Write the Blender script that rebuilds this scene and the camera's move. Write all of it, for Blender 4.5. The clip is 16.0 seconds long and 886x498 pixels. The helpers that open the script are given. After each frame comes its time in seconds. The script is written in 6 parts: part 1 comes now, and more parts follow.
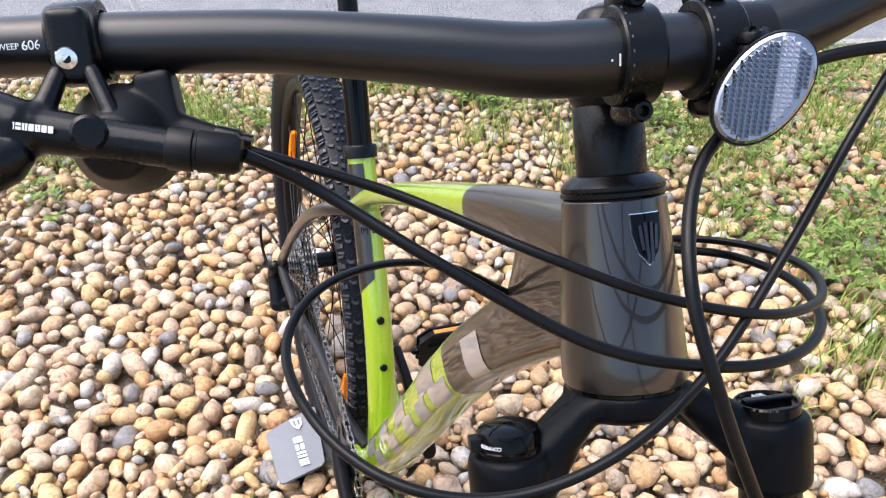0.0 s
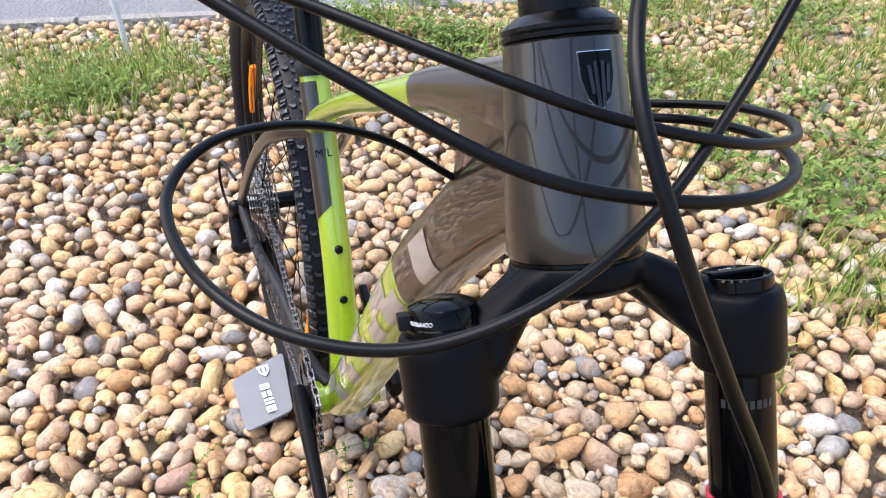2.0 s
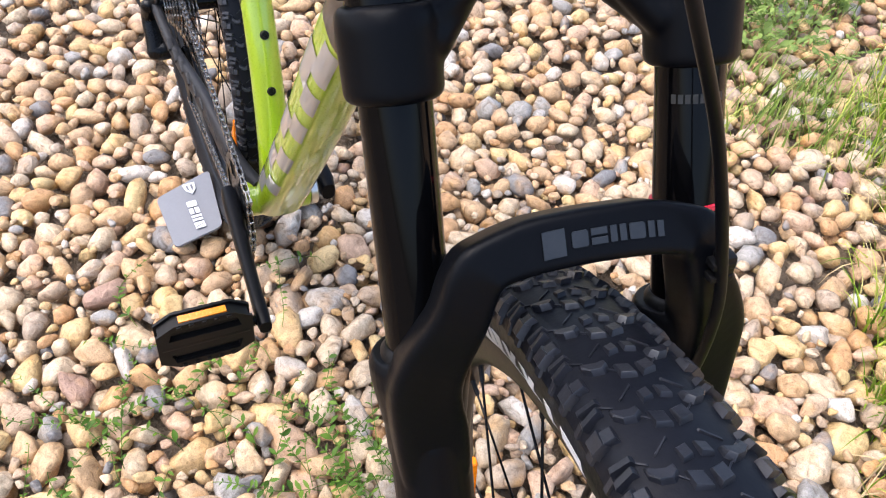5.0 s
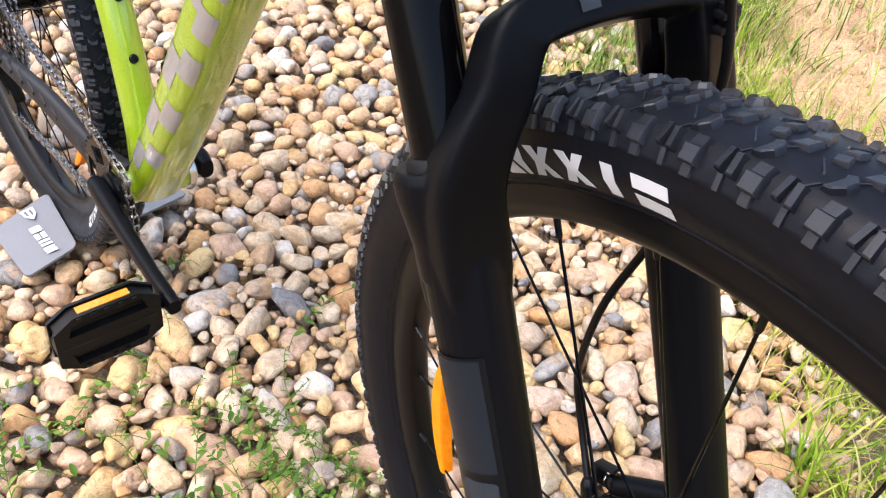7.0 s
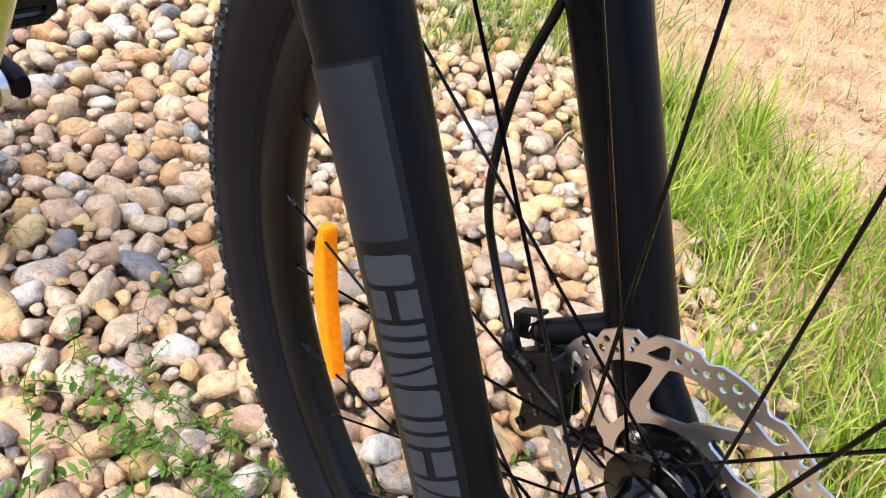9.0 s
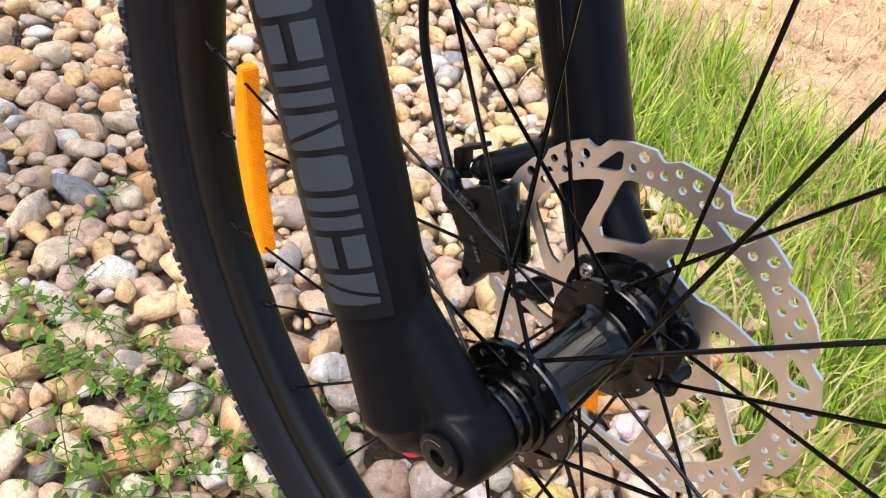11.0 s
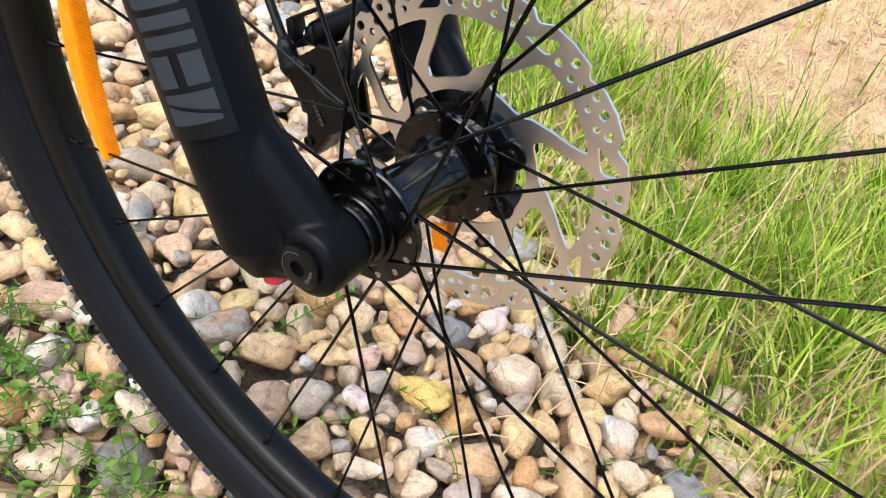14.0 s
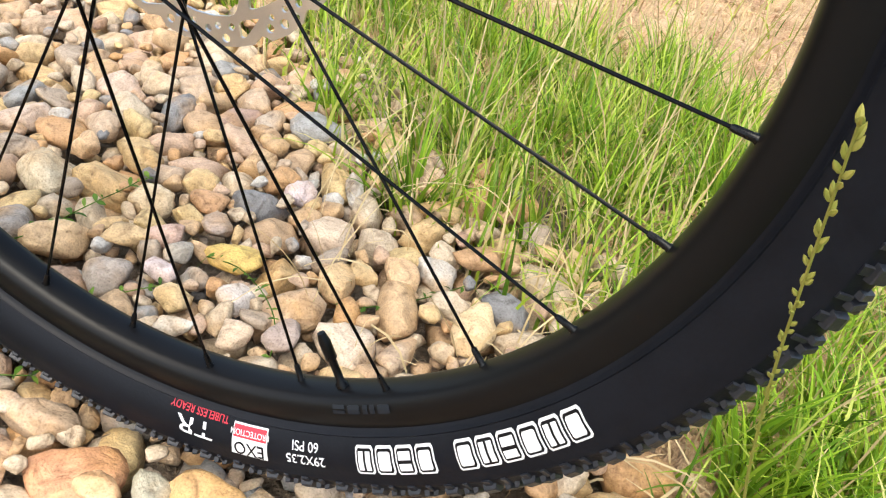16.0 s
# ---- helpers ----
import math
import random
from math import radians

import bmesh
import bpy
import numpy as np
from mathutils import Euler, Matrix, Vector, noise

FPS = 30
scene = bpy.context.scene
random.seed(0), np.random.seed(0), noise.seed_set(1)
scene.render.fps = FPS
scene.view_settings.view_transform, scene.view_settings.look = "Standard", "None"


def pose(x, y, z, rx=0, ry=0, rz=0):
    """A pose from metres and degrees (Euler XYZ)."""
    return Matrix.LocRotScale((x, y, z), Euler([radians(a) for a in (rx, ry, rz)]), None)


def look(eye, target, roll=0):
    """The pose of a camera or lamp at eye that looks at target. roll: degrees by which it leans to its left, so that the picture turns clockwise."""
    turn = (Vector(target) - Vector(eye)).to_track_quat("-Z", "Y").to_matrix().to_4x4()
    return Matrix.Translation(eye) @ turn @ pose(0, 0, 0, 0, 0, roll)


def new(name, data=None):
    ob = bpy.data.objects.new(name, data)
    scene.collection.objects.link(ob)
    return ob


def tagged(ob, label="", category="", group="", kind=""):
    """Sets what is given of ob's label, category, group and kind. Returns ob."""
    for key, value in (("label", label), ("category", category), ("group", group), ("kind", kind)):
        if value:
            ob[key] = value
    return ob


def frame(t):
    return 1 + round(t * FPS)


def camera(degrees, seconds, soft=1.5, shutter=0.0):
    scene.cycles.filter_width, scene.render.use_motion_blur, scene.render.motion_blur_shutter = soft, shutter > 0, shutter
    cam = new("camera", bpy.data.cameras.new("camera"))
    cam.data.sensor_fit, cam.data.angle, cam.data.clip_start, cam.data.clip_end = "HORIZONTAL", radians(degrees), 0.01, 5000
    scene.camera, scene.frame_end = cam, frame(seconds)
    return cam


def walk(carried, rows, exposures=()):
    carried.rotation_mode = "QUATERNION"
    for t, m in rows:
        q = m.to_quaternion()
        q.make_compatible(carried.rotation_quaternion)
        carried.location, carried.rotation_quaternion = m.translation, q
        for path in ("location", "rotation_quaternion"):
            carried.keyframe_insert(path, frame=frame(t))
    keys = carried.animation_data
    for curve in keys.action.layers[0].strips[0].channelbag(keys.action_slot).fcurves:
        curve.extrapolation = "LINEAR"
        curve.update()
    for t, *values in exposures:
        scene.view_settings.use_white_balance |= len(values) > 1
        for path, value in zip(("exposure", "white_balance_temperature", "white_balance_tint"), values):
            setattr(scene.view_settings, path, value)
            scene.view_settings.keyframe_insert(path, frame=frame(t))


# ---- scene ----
cam = camera(59.87, 16.0, soft=1.2)
# seconds, place in metres, Euler degrees
PATH = [
    (0.0, 0.0131, -0.1395, 1.1068, 56.68, 1.22, 80.53),
    (0.5, 0.0009, -0.1341, 1.0783, 56.16, 1.16, 80.20),
    (1.0, -0.0002, -0.1261, 1.0542, 55.58, 1.23, 79.89),
    (1.5, -0.0022, -0.1198, 1.0492, 54.92, 1.32, 79.41),
    (2.0, 0.0043, -0.1131, 1.0376, 54.13, 1.20, 79.06),
    (2.5, 0.0149, -0.1132, 1.0236, 52.93, 0.84, 78.79),
    (3.0, 0.0316, -0.1129, 1.0073, 50.97, 0.29, 78.69),
    (3.5, 0.0386, -0.1130, 0.9945, 48.25, -0.27, 78.75),
    (4.0, 0.0338, -0.1078, 0.9828, 45.29, -0.87, 78.86),
    (6.5, 0.0412, -0.2036, 0.9187, 45.01, -2.95, 63.70),
    (7.0, 0.0563, -0.2273, 0.8789, 46.70, -3.73, 58.92),
    (7.5, 0.0662, -0.2279, 0.8296, 48.18, -4.66, 55.48),
    (8.0, 0.0664, -0.2303, 0.7926, 49.08, -5.43, 52.44),
    (8.5, 0.0620, -0.2271, 0.7566, 49.63, -6.18, 50.24),
    (9.0, 0.0679, -0.2299, 0.7157, 49.86, -6.79, 49.03),
    (9.5, 0.0799, -0.2261, 0.6805, 49.76, -7.23, 48.43),
    (10.0, 0.0927, -0.2175, 0.6576, 49.39, -7.51, 48.29),
    (12.5, 0.1044, -0.2227, 0.6066, 48.56, -7.84, 42.99),
    (13.0, 0.1048, -0.2290, 0.6117, 48.87, -8.17, 41.02),
    (13.5, 0.1216, -0.2388, 0.6036, 48.92, -8.62, 38.40),
    (14.0, 0.1544, -0.2559, 0.5933, 49.29, -9.28, 35.11),
    (14.5, 0.1806, -0.2724, 0.5678, 50.19, -9.59, 31.24),
    (15.0, 0.2242, -0.2883, 0.5340, 51.59, -9.47, 27.15),
    (15.5, 0.2440, -0.2965, 0.5025, 52.16, -9.90, 23.75),
    (16.0, 0.2535, -0.3088, 0.4754, 52.51, -10.44, 21.20),
]
walk(cam, [(t, pose(x, y, z, rx, ry, rz)) for t, x, y, z, rx, ry, rz in PATH],
     exposures=[(0.0, 2.00, 6280, 12), (4.0, 1.89, 6180, 13), (6.5, 2.05, 6380, 13), (10.0, 1.98, 6340, 12), (13.0, 1.96, 6420, 8), (14.5, 1.89, 6240, 5), (16.0, 1.90, 6540, 4)])

# ---- daylight: bright overcast sky ----
world = bpy.data.worlds.new("sky")
scene.world = world
world.use_nodes = True
wn = world.node_tree
sky = wn.nodes.new("ShaderNodeTexSky")
sky.sky_type = "NISHITA"
sky.sun_disc = False
sky.sun_elevation = radians(58)
sky.sun_rotation = radians(200)
sky.air_density, sky.dust_density, sky.ozone_density = 1.0, 4.0, 1.0
wn.links.new(sky.outputs["Color"], wn.nodes["Background"].inputs["Color"])
wn.nodes["Background"].inputs["Strength"].default_value = 0.105
sun = new("sun", bpy.data.lights.new("sun", "SUN"))
sun.data.energy, sun.data.angle, sun.data.color = 0.92, radians(52), (1.0, 0.98, 0.96)
sun.matrix_world = look((0.5, -0.7, 3.0), (0, 0, 0))


# ---- materials ----
def mat(name, rgb, rough=0.5, metal=0.0, coat=0.0, grain=0.0, scale=40.0, bump=0.0, spec=0.5, coat_rough=0.03):
    """A procedural surface: a base colour that varies at two scales, roughness that follows, fine relief."""
    m = bpy.data.materials.new(name)
    m.use_nodes = True
    nt = m.node_tree
    b = nt.nodes["Principled BSDF"]
    b.inputs["Roughness"].default_value = rough
    b.inputs["Metallic"].default_value = metal
    b.inputs["Coat Weight"].default_value = coat
    b.inputs["Coat Roughness"].default_value = coat_rough
    b.inputs["Specular IOR Level"].default_value = spec
    b.inputs["Coat IOR"].default_value = 1.75
    b.inputs["Base Color"].default_value = (*rgb, 1)
    tc = nt.nodes.new("ShaderNodeTexCoord")
    if grain:
        n1, n2 = nt.nodes.new("ShaderNodeTexNoise"), nt.nodes.new("ShaderNodeTexNoise")
        for n, s, d in ((n1, scale, 6), (n2, scale * 9, 3)):
            n.inputs["Scale"].default_value, n.inputs["Detail"].default_value = s, d
            nt.links.new(tc.outputs["Object"], n.inputs["Vector"])
        add = nt.nodes.new("ShaderNodeMath")
        add.operation = "ADD"
        nt.links.new(n1.outputs["Fac"], add.inputs[0])
        nt.links.new(n2.outputs["Fac"], add.inputs[1])
        mr = nt.nodes.new("ShaderNodeMapRange")
        mr.inputs["From Min"].default_value, mr.inputs["From Max"].default_value = 0.6, 1.4
        mr.inputs["To Min"].default_value, mr.inputs["To Max"].default_value = 1 - grain, 1 + grain
        nt.links.new(add.outputs[0], mr.inputs["Value"])
        mul = nt.nodes.new("ShaderNodeMix")
        mul.data_type, mul.blend_type = "RGBA", "MULTIPLY"
        mul.inputs[0].default_value = 1
        mul.inputs[6].default_value = (*rgb, 1)
        nt.links.new(mr.outputs["Result"], mul.inputs[7])
        nt.links.new(mul.outputs[2], b.inputs["Base Color"])
        rr = nt.nodes.new("ShaderNodeMath")
        rr.operation = "MULTIPLY"
        rr.inputs[1].default_value = rough
        nt.links.new(mr.outputs["Result"], rr.inputs[0])
        nt.links.new(rr.outputs[0], b.inputs["Roughness"])
        if bump:
            bp = nt.nodes.new("ShaderNodeBump")
            bp.inputs["Strength"].default_value, bp.inputs["Distance"].default_value = bump, 0.001
            nt.links.new(n2.outputs["Fac"], bp.inputs["Height"])
            nt.links.new(bp.outputs["Normal"], b.inputs["Normal"])
    return m


def ramp_node(nt, stops, mode="LINEAR"):
    r = nt.nodes.new("ShaderNodeValToRGB")
    r.color_ramp.interpolation = mode
    e = r.color_ramp.elements
    while len(e) < len(stops):
        e.new(0.5)
    for k, (p, c) in enumerate(stops):
        e[k].position, e[k].color = p, (*c, 1)
    return r


STONES = [
    (0.00, (0.49, 0.385, 0.265)), (0.12, (0.48, 0.325, 0.185)), (0.24, (0.51, 0.41, 0.295)), (0.35, (0.42, 0.285, 0.170)),
    (0.42, (0.52, 0.365, 0.185)), (0.52, (0.36, 0.285, 0.215)), (0.58, (0.47, 0.325, 0.225)), (0.68, (0.50, 0.46, 0.41)),
    (0.735, (0.44, 0.325, 0.225)), (0.82, (0.45, 0.265, 0.130)), (0.885, (0.19, 0.185, 0.185)), (0.915, (0.54, 0.40, 0.20)),
    (0.96, (0.29, 0.28, 0.265)), (0.985, (0.32, 0.21, 0.16))]


def stone_mat(name, per_object):
    m = bpy.data.materials.new(name)
    m.use_nodes = True
    nt = m.node_tree
    b = nt.nodes["Principled BSDF"]
    src = nt.nodes.new("ShaderNodeObjectInfo").outputs["Random"] if per_object else nt.nodes.new("ShaderNodeNewGeometry").outputs["Random Per Island"]
    if per_object:
        tone = nt.nodes.new("ShaderNodeObjectInfo").outputs["Color"]
    else:
        ramp = ramp_node(nt, STONES, "CONSTANT")
        nt.links.new(src, ramp.inputs["Fac"])
        tone = ramp.outputs["Color"]
    geo = nt.nodes.new("ShaderNodeNewGeometry")
    off = nt.nodes.new("ShaderNodeVectorMath")
    off.operation = "ADD"
    sc = nt.nodes.new("ShaderNodeMath")
    sc.operation = "MULTIPLY"
    sc.inputs[1].default_value = 37.0
    nt.links.new(src, sc.inputs[0])
    nt.links.new(geo.outputs["Position"], off.inputs[0])
    nt.links.new(sc.outputs[0], off.inputs[1])
    big, fine, vein = (nt.nodes.new("ShaderNodeTexNoise") for _ in range(3))
    for n, s, d in ((big, 21, 5), (fine, 520, 8), (vein, 46, 12)):
        n.inputs["Scale"].default_value, n.inputs["Detail"].default_value = s, d
        nt.links.new(off.outputs[0], n.inputs["Vector"])
    vein.inputs["Distortion"].default_value = 1.8
    stain = nt.nodes.new("ShaderNodeMix")
    stain.data_type = "RGBA"
    nt.links.new(tone, stain.inputs[6])
    stain.inputs[7].default_value = (0.45, 0.25, 0.08, 1)
    sr = nt.nodes.new("ShaderNodeMapRange")
    sr.inputs["From Min"].default_value, sr.inputs["From Max"].default_value = 0.50, 0.74
    sr.inputs["To Max"].default_value = 0.70
    nt.links.new(big.outputs["Fac"], sr.inputs["Value"])
    nt.links.new(sr.outputs["Result"], stain.inputs[0])
    vr = ramp_node(nt, [(0.27, (0.42, 0.36, 0.31)), (0.40, (0.82, 0.79, 0.75)), (0.54, (1.0, 0.98, 0.96)), (0.70, (1.20, 1.19, 1.16))])
    nt.links.new(vein.outputs["Fac"], vr.inputs["Fac"])
    mul = nt.nodes.new("ShaderNodeMix")
    mul.data_type, mul.blend_type = "RGBA", "MULTIPLY"
    mul.inputs[0].default_value = 1
    nt.links.new(stain.outputs[2], mul.inputs[6])
    nt.links.new(vr.outputs["Color"], mul.inputs[7])
    fr = ramp_node(nt, [(0.28, (0.60, 0.57, 0.54)), (0.42, (0.92, 0.91, 0.90)), (0.50, (1.0, 1.0, 1.0)), (0.68, (1.16, 1.16, 1.15))])
    nt.links.new(fine.outputs["Fac"], fr.inputs["Fac"])
    mul2 = nt.nodes.new("ShaderNodeMix")
    mul2.data_type, mul2.blend_type = "RGBA", "MULTIPLY"
    mul2.inputs[0].default_value = 1
    nt.links.new(mul.outputs[2], mul2.inputs[6])
    nt.links.new(fr.outputs["Color"], mul2.inputs[7])
    nt.links.new(mul2.outputs[2], b.inputs["Base Color"])
    b.inputs["Roughness"].default_value = 0.55
    b.inputs["Specular IOR Level"].default_value = 0.35
    bp = nt.nodes.new("ShaderNodeBump")
    bp.inputs["Strength"].default_value, bp.inputs["Distance"].default_value = 0.40, 0.0012
    nt.links.new(fine.outputs["Fac"], bp.inputs["Height"])
    bp2 = nt.nodes.new("ShaderNodeBump")
    bp2.inputs["Strength"].default_value, bp2.inputs["Distance"].default_value = 0.60, 0.006
    nt.links.new(vein.outputs["Fac"], bp2.inputs["Height"])
    nt.links.new(bp.outputs["Normal"], bp2.inputs["Normal"])
    nt.links.new(bp2.outputs["Normal"], b.inputs["Normal"])
    return m


def blade_mat(name, stops, rough=0.5, sheen=0.34):
    """Leaves and blades: colour by blade, some light passing through."""
    m = bpy.data.materials.new(name)
    m.use_nodes = True
    nt = m.node_tree
    b = nt.nodes["Principled BSDF"]
    r = ramp_node(nt, stops)
    nt.links.new(nt.nodes.new("ShaderNodeNewGeometry").outputs["Random Per Island"], r.inputs["Fac"])
    nt.links.new(r.outputs["Color"], b.inputs["Base Color"])
    b.inputs["Roughness"].default_value = rough
    b.inputs["Specular IOR Level"].default_value = 0.25
    tr = nt.nodes.new("ShaderNodeBsdfTranslucent")
    nt.links.new(r.outputs["Color"], tr.inputs["Color"])
    mx = nt.nodes.new("ShaderNodeMixShader")
    mx.inputs[0].default_value = sheen
    nt.links.new(b.outputs[0], mx.inputs[1])
    nt.links.new(tr.outputs[0], mx.inputs[2])
    nt.links.new(mx.outputs[0], nt.nodes["Material Output"].inputs["Surface"])
    return m


def soil_mat(name, a, c, scale):
    m = bpy.data.materials.new(name)
    m.use_nodes = True
    nt = m.node_tree
    b = nt.nodes["Principled BSDF"]
    tc = nt.nodes.new("ShaderNodeTexCoord")
    n1, n2 = nt.nodes.new("ShaderNodeTexNoise"), nt.nodes.new("ShaderNodeTexNoise")
    for n, s in ((n1, scale), (n2, scale * 14)):
        n.inputs["Scale"].default_value, n.inputs["Detail"].default_value = s, 8
        nt.links.new(tc.outputs["Object"], n.inputs["Vector"])
    r = ramp_node(nt, [(0.35, a), (0.65, c)])
    mixf = nt.nodes.new("ShaderNodeMath")
    mixf.operation = "MULTIPLY_ADD"
    mixf.inputs[1].default_value = 0.5
    nt.links.new(n1.outputs["Fac"], mixf.inputs[0])
    half = nt.nodes.new("ShaderNodeMath")
    half.operation = "MULTIPLY"
    half.inputs[1].default_value = 0.5
    nt.links.new(n2.outputs["Fac"], half.inputs[0])
    nt.links.new(half.outputs[0], mixf.inputs[2])
    nt.links.new(mixf.outputs[0], r.inputs["Fac"])
    nt.links.new(r.outputs["Color"], b.inputs["Base Color"])
    b.inputs["Roughness"].default_value = 0.95
    bp = nt.nodes.new("ShaderNodeBump")
    bp.inputs["Strength"].default_value, bp.inputs["Distance"].default_value = 0.9, 0.025
    nt.links.new(n2.outputs["Fac"], bp.inputs["Height"])
    nt.links.new(bp.outputs["Normal"], b.inputs["Normal"])
    return m


MATTE = mat("matte_black_paint", (0.0025, 0.0028, 0.0038), 0.36, grain=0.10, scale=60, bump=0.05, spec=0.088)
SATIN = mat("satin_black_alloy", (0.0024, 0.0026, 0.0032), 0.28, grain=0.08, scale=50, bump=0.03, spec=0.20)
GLOSSB = mat("gloss_black_anodised", (0.0014, 0.0014, 0.0017), 0.09, spec=0.15)
HUBM = mat("gloss_black_hub", (0.0014, 0.0014, 0.0017), 0.12, grain=0.06, scale=90, spec=0.34)
BARM = mat("satin_black_handlebar", (0.0040, 0.0042, 0.0052), 0.34, grain=0.08, scale=50, bump=0.03, spec=0.42)
RUBBER = mat("tyre_rubber", (0.0044, 0.0052, 0.0080), 0.40, grain=0.22, scale=45, bump=0.14, spec=0.14)
KNOBM = mat("tread_rubber", (0.0078, 0.0088, 0.0130), 0.42, grain=0.30, scale=70, bump=0.16, spec=0.50)
HOSE = mat("cable_housing", (0.0030, 0.0030, 0.0034), 0.34, grain=0.08, scale=80, bump=0.05, spec=0.18)
PLASTIC = mat("black_plastic", (0.0034, 0.0034, 0.0038), 0.42, grain=0.1, scale=90, bump=0.06, spec=0.18)
GUARD = mat("grey_black_guard", (0.0150, 0.0155, 0.0180), 0.50, grain=0.15, scale=90, bump=0.10, spec=0.25)
RIMB = mat("black_rim_paint", (0.0036, 0.0036, 0.0040), 0.33, grain=0.10, scale=40, bump=0.04, spec=0.17)
CHAR = mat("gloss_charcoal_paint", (0.0130, 0.0108, 0.0088), 0.30, metal=0.20, coat=0.8, grain=0.05, scale=700, coat_rough=0.004)
CHAR.node_tree.nodes["Principled BSDF"].inputs["Coat IOR"].default_value = 1.50
LIME = mat("gloss_lime_paint", (0.27, 0.39, 0.008), 0.28, metal=0.10, coat=1.0, grain=0.05, scale=500, coat_rough=0.004)
LIME.node_tree.nodes["Principled BSDF"].inputs["Coat IOR"].default_value = 1.62
SILVERP = mat("silver_grey_graphic", (0.31, 0.30, 0.29), 0.32, metal=0.25, coat=1.0)
STEEL = mat("brushed_steel", (0.72, 0.70, 0.685), 0.32, metal=1.0, grain=0.06, scale=120, bump=0.06)
CHAINM = mat("chain_steel", (0.38, 0.37, 0.36), 0.26, metal=1.0, grain=0.2, scale=90)
CHROME = mat("polished_bolt", (0.75, 0.74, 0.72), 0.15, metal=1.0)
WHITE = mat("white_print", (0.62, 0.62, 0.63), 0.5)
GREYP = mat("grey_print", (0.031, 0.035, 0.042), 0.45, grain=0.12, scale=120)
LEGP = mat("leg_print", (0.021, 0.0255, 0.032), 0.45, grain=0.12, scale=120, spec=0.2)
PANEL = mat("dark_grey_decal", (0.0090, 0.0115, 0.0160), 0.36, grain=0.08, scale=90, spec=0.2)
DECAL2 = mat("black_decal", (0.0034, 0.0036, 0.0048), 0.30, spec=0.16)
FAINT = mat("faint_grey_print", (0.05, 0.05, 0.05), 0.45)
REDP = mat("red_ring", (0.50, 0.015, 0.035), 0.4)
ORANGE = mat("orange_reflector", (1.0, 0.27, 0.0005), 0.22, coat=0.10, spec=0.25, grain=0.24, scale=140)
wv = ORANGE.node_tree.nodes.new("ShaderNodeTexWave")
wv.inputs["Scale"].default_value, wv.inputs["Distortion"].default_value = 190.0, 0.6
wv.bands_direction = "DIAGONAL"
wt = ORANGE.node_tree.nodes.new("ShaderNodeTexCoord")
wb = ORANGE.node_tree.nodes.new("ShaderNodeBump")
wb.inputs["Strength"].default_value, wb.inputs["Distance"].default_value = 0.35, 0.0008
ORANGE.node_tree.links.new(wt.outputs["Object"], wv.inputs["Vector"])
ORANGE.node_tree.links.new(wv.outputs["Fac"], wb.inputs["Height"])
ORANGE.node_tree.links.new(wb.outputs["Normal"], ORANGE.node_tree.nodes["Principled BSDF"].inputs["Normal"])
AMBER = mat("amber_reflector", (0.70, 0.22, 0.006), 0.25, coat=0.5, grain=0.3, scale=300)
CARD = mat("grey_card", (0.15, 0.155, 0.17), 0.55, grain=0.08, scale=30)
STONE_P = stone_mat("river_pebble", True)
STONE_S = stone_mat("river_pebbles", False)
GRASSM = blade_mat("green_grass", [(0.0, (0.06, 0.125, 0.008)), (0.35, (0.21, 0.33, 0.024)), (0.68, (0.39, 0.50, 0.048)), (0.86, (0.50, 0.49, 0.13)), (1.0, (0.58, 0.47, 0.25))], 0.40)
FARG = blade_mat("far_grass", [(0.0, (0.07, 0.12, 0.02)), (0.45, (0.20, 0.29, 0.055)), (0.85, (0.36, 0.42, 0.11)), (1.0, (0.50, 0.43, 0.21))], 0.5)
TUFTM = blade_mat("lush_grass", [(0.0, (0.07, 0.145, 0.010)), (0.40, (0.195, 0.345, 0.022)), (0.78, (0.36, 0.50, 0.040)), (1.0, (0.54, 0.49, 0.16))], 0.38)
WEEDM = blade_mat("weed_leaf", [(0.0, (0.045, 0.10, 0.010)), (0.6, (0.09, 0.185, 0.018)), (1.0, (0.17, 0.27, 0.035))])
WEEDF = blade_mat("far_weed_leaf", [(0.0, (0.09, 0.145, 0.03)), (1.0, (0.26, 0.36, 0.09))])
STRAWM = blade_mat("dry_straw", [(0.0, (0.52, 0.39, 0.20)), (0.5, (0.62, 0.48, 0.27)), (1.0, (0.44, 0.29, 0.13))], 0.7, 0.2)
SEEDM = blade_mat("seed_head", [(0.0, (0.30, 0.32, 0.06)), (1.0, (0.42, 0.39, 0.10))])
SOIL = soil_mat("dark_soil", (0.13, 0.098, 0.068), (0.28, 0.21, 0.145), 9)
DRY = soil_mat("dry_earth", (0.36, 0.195, 0.098), (0.80, 0.555, 0.325), 11)
ASPHALT = soil_mat("asphalt", (0.15, 0.15, 0.158), (0.225, 0.225, 0.232), 5)
STUCCO = soil_mat("pale_concrete", (0.22, 0.21, 0.19), (0.30, 0.29, 0.26), 3)


def clear_mat(name):
    m = mat(name, (0.24, 0.245, 0.26), 0.12, metal=0.9, coat=0.8)
    return m


LENS = clear_mat("clear_reflector_lens")


# ---- mesh helpers ----
def smooth_mesh(me, angle=40):
    me.polygons.foreach_set("use_smooth", [True] * len(me.polygons))
    me.set_sharp_from_angle(angle=radians(angle))


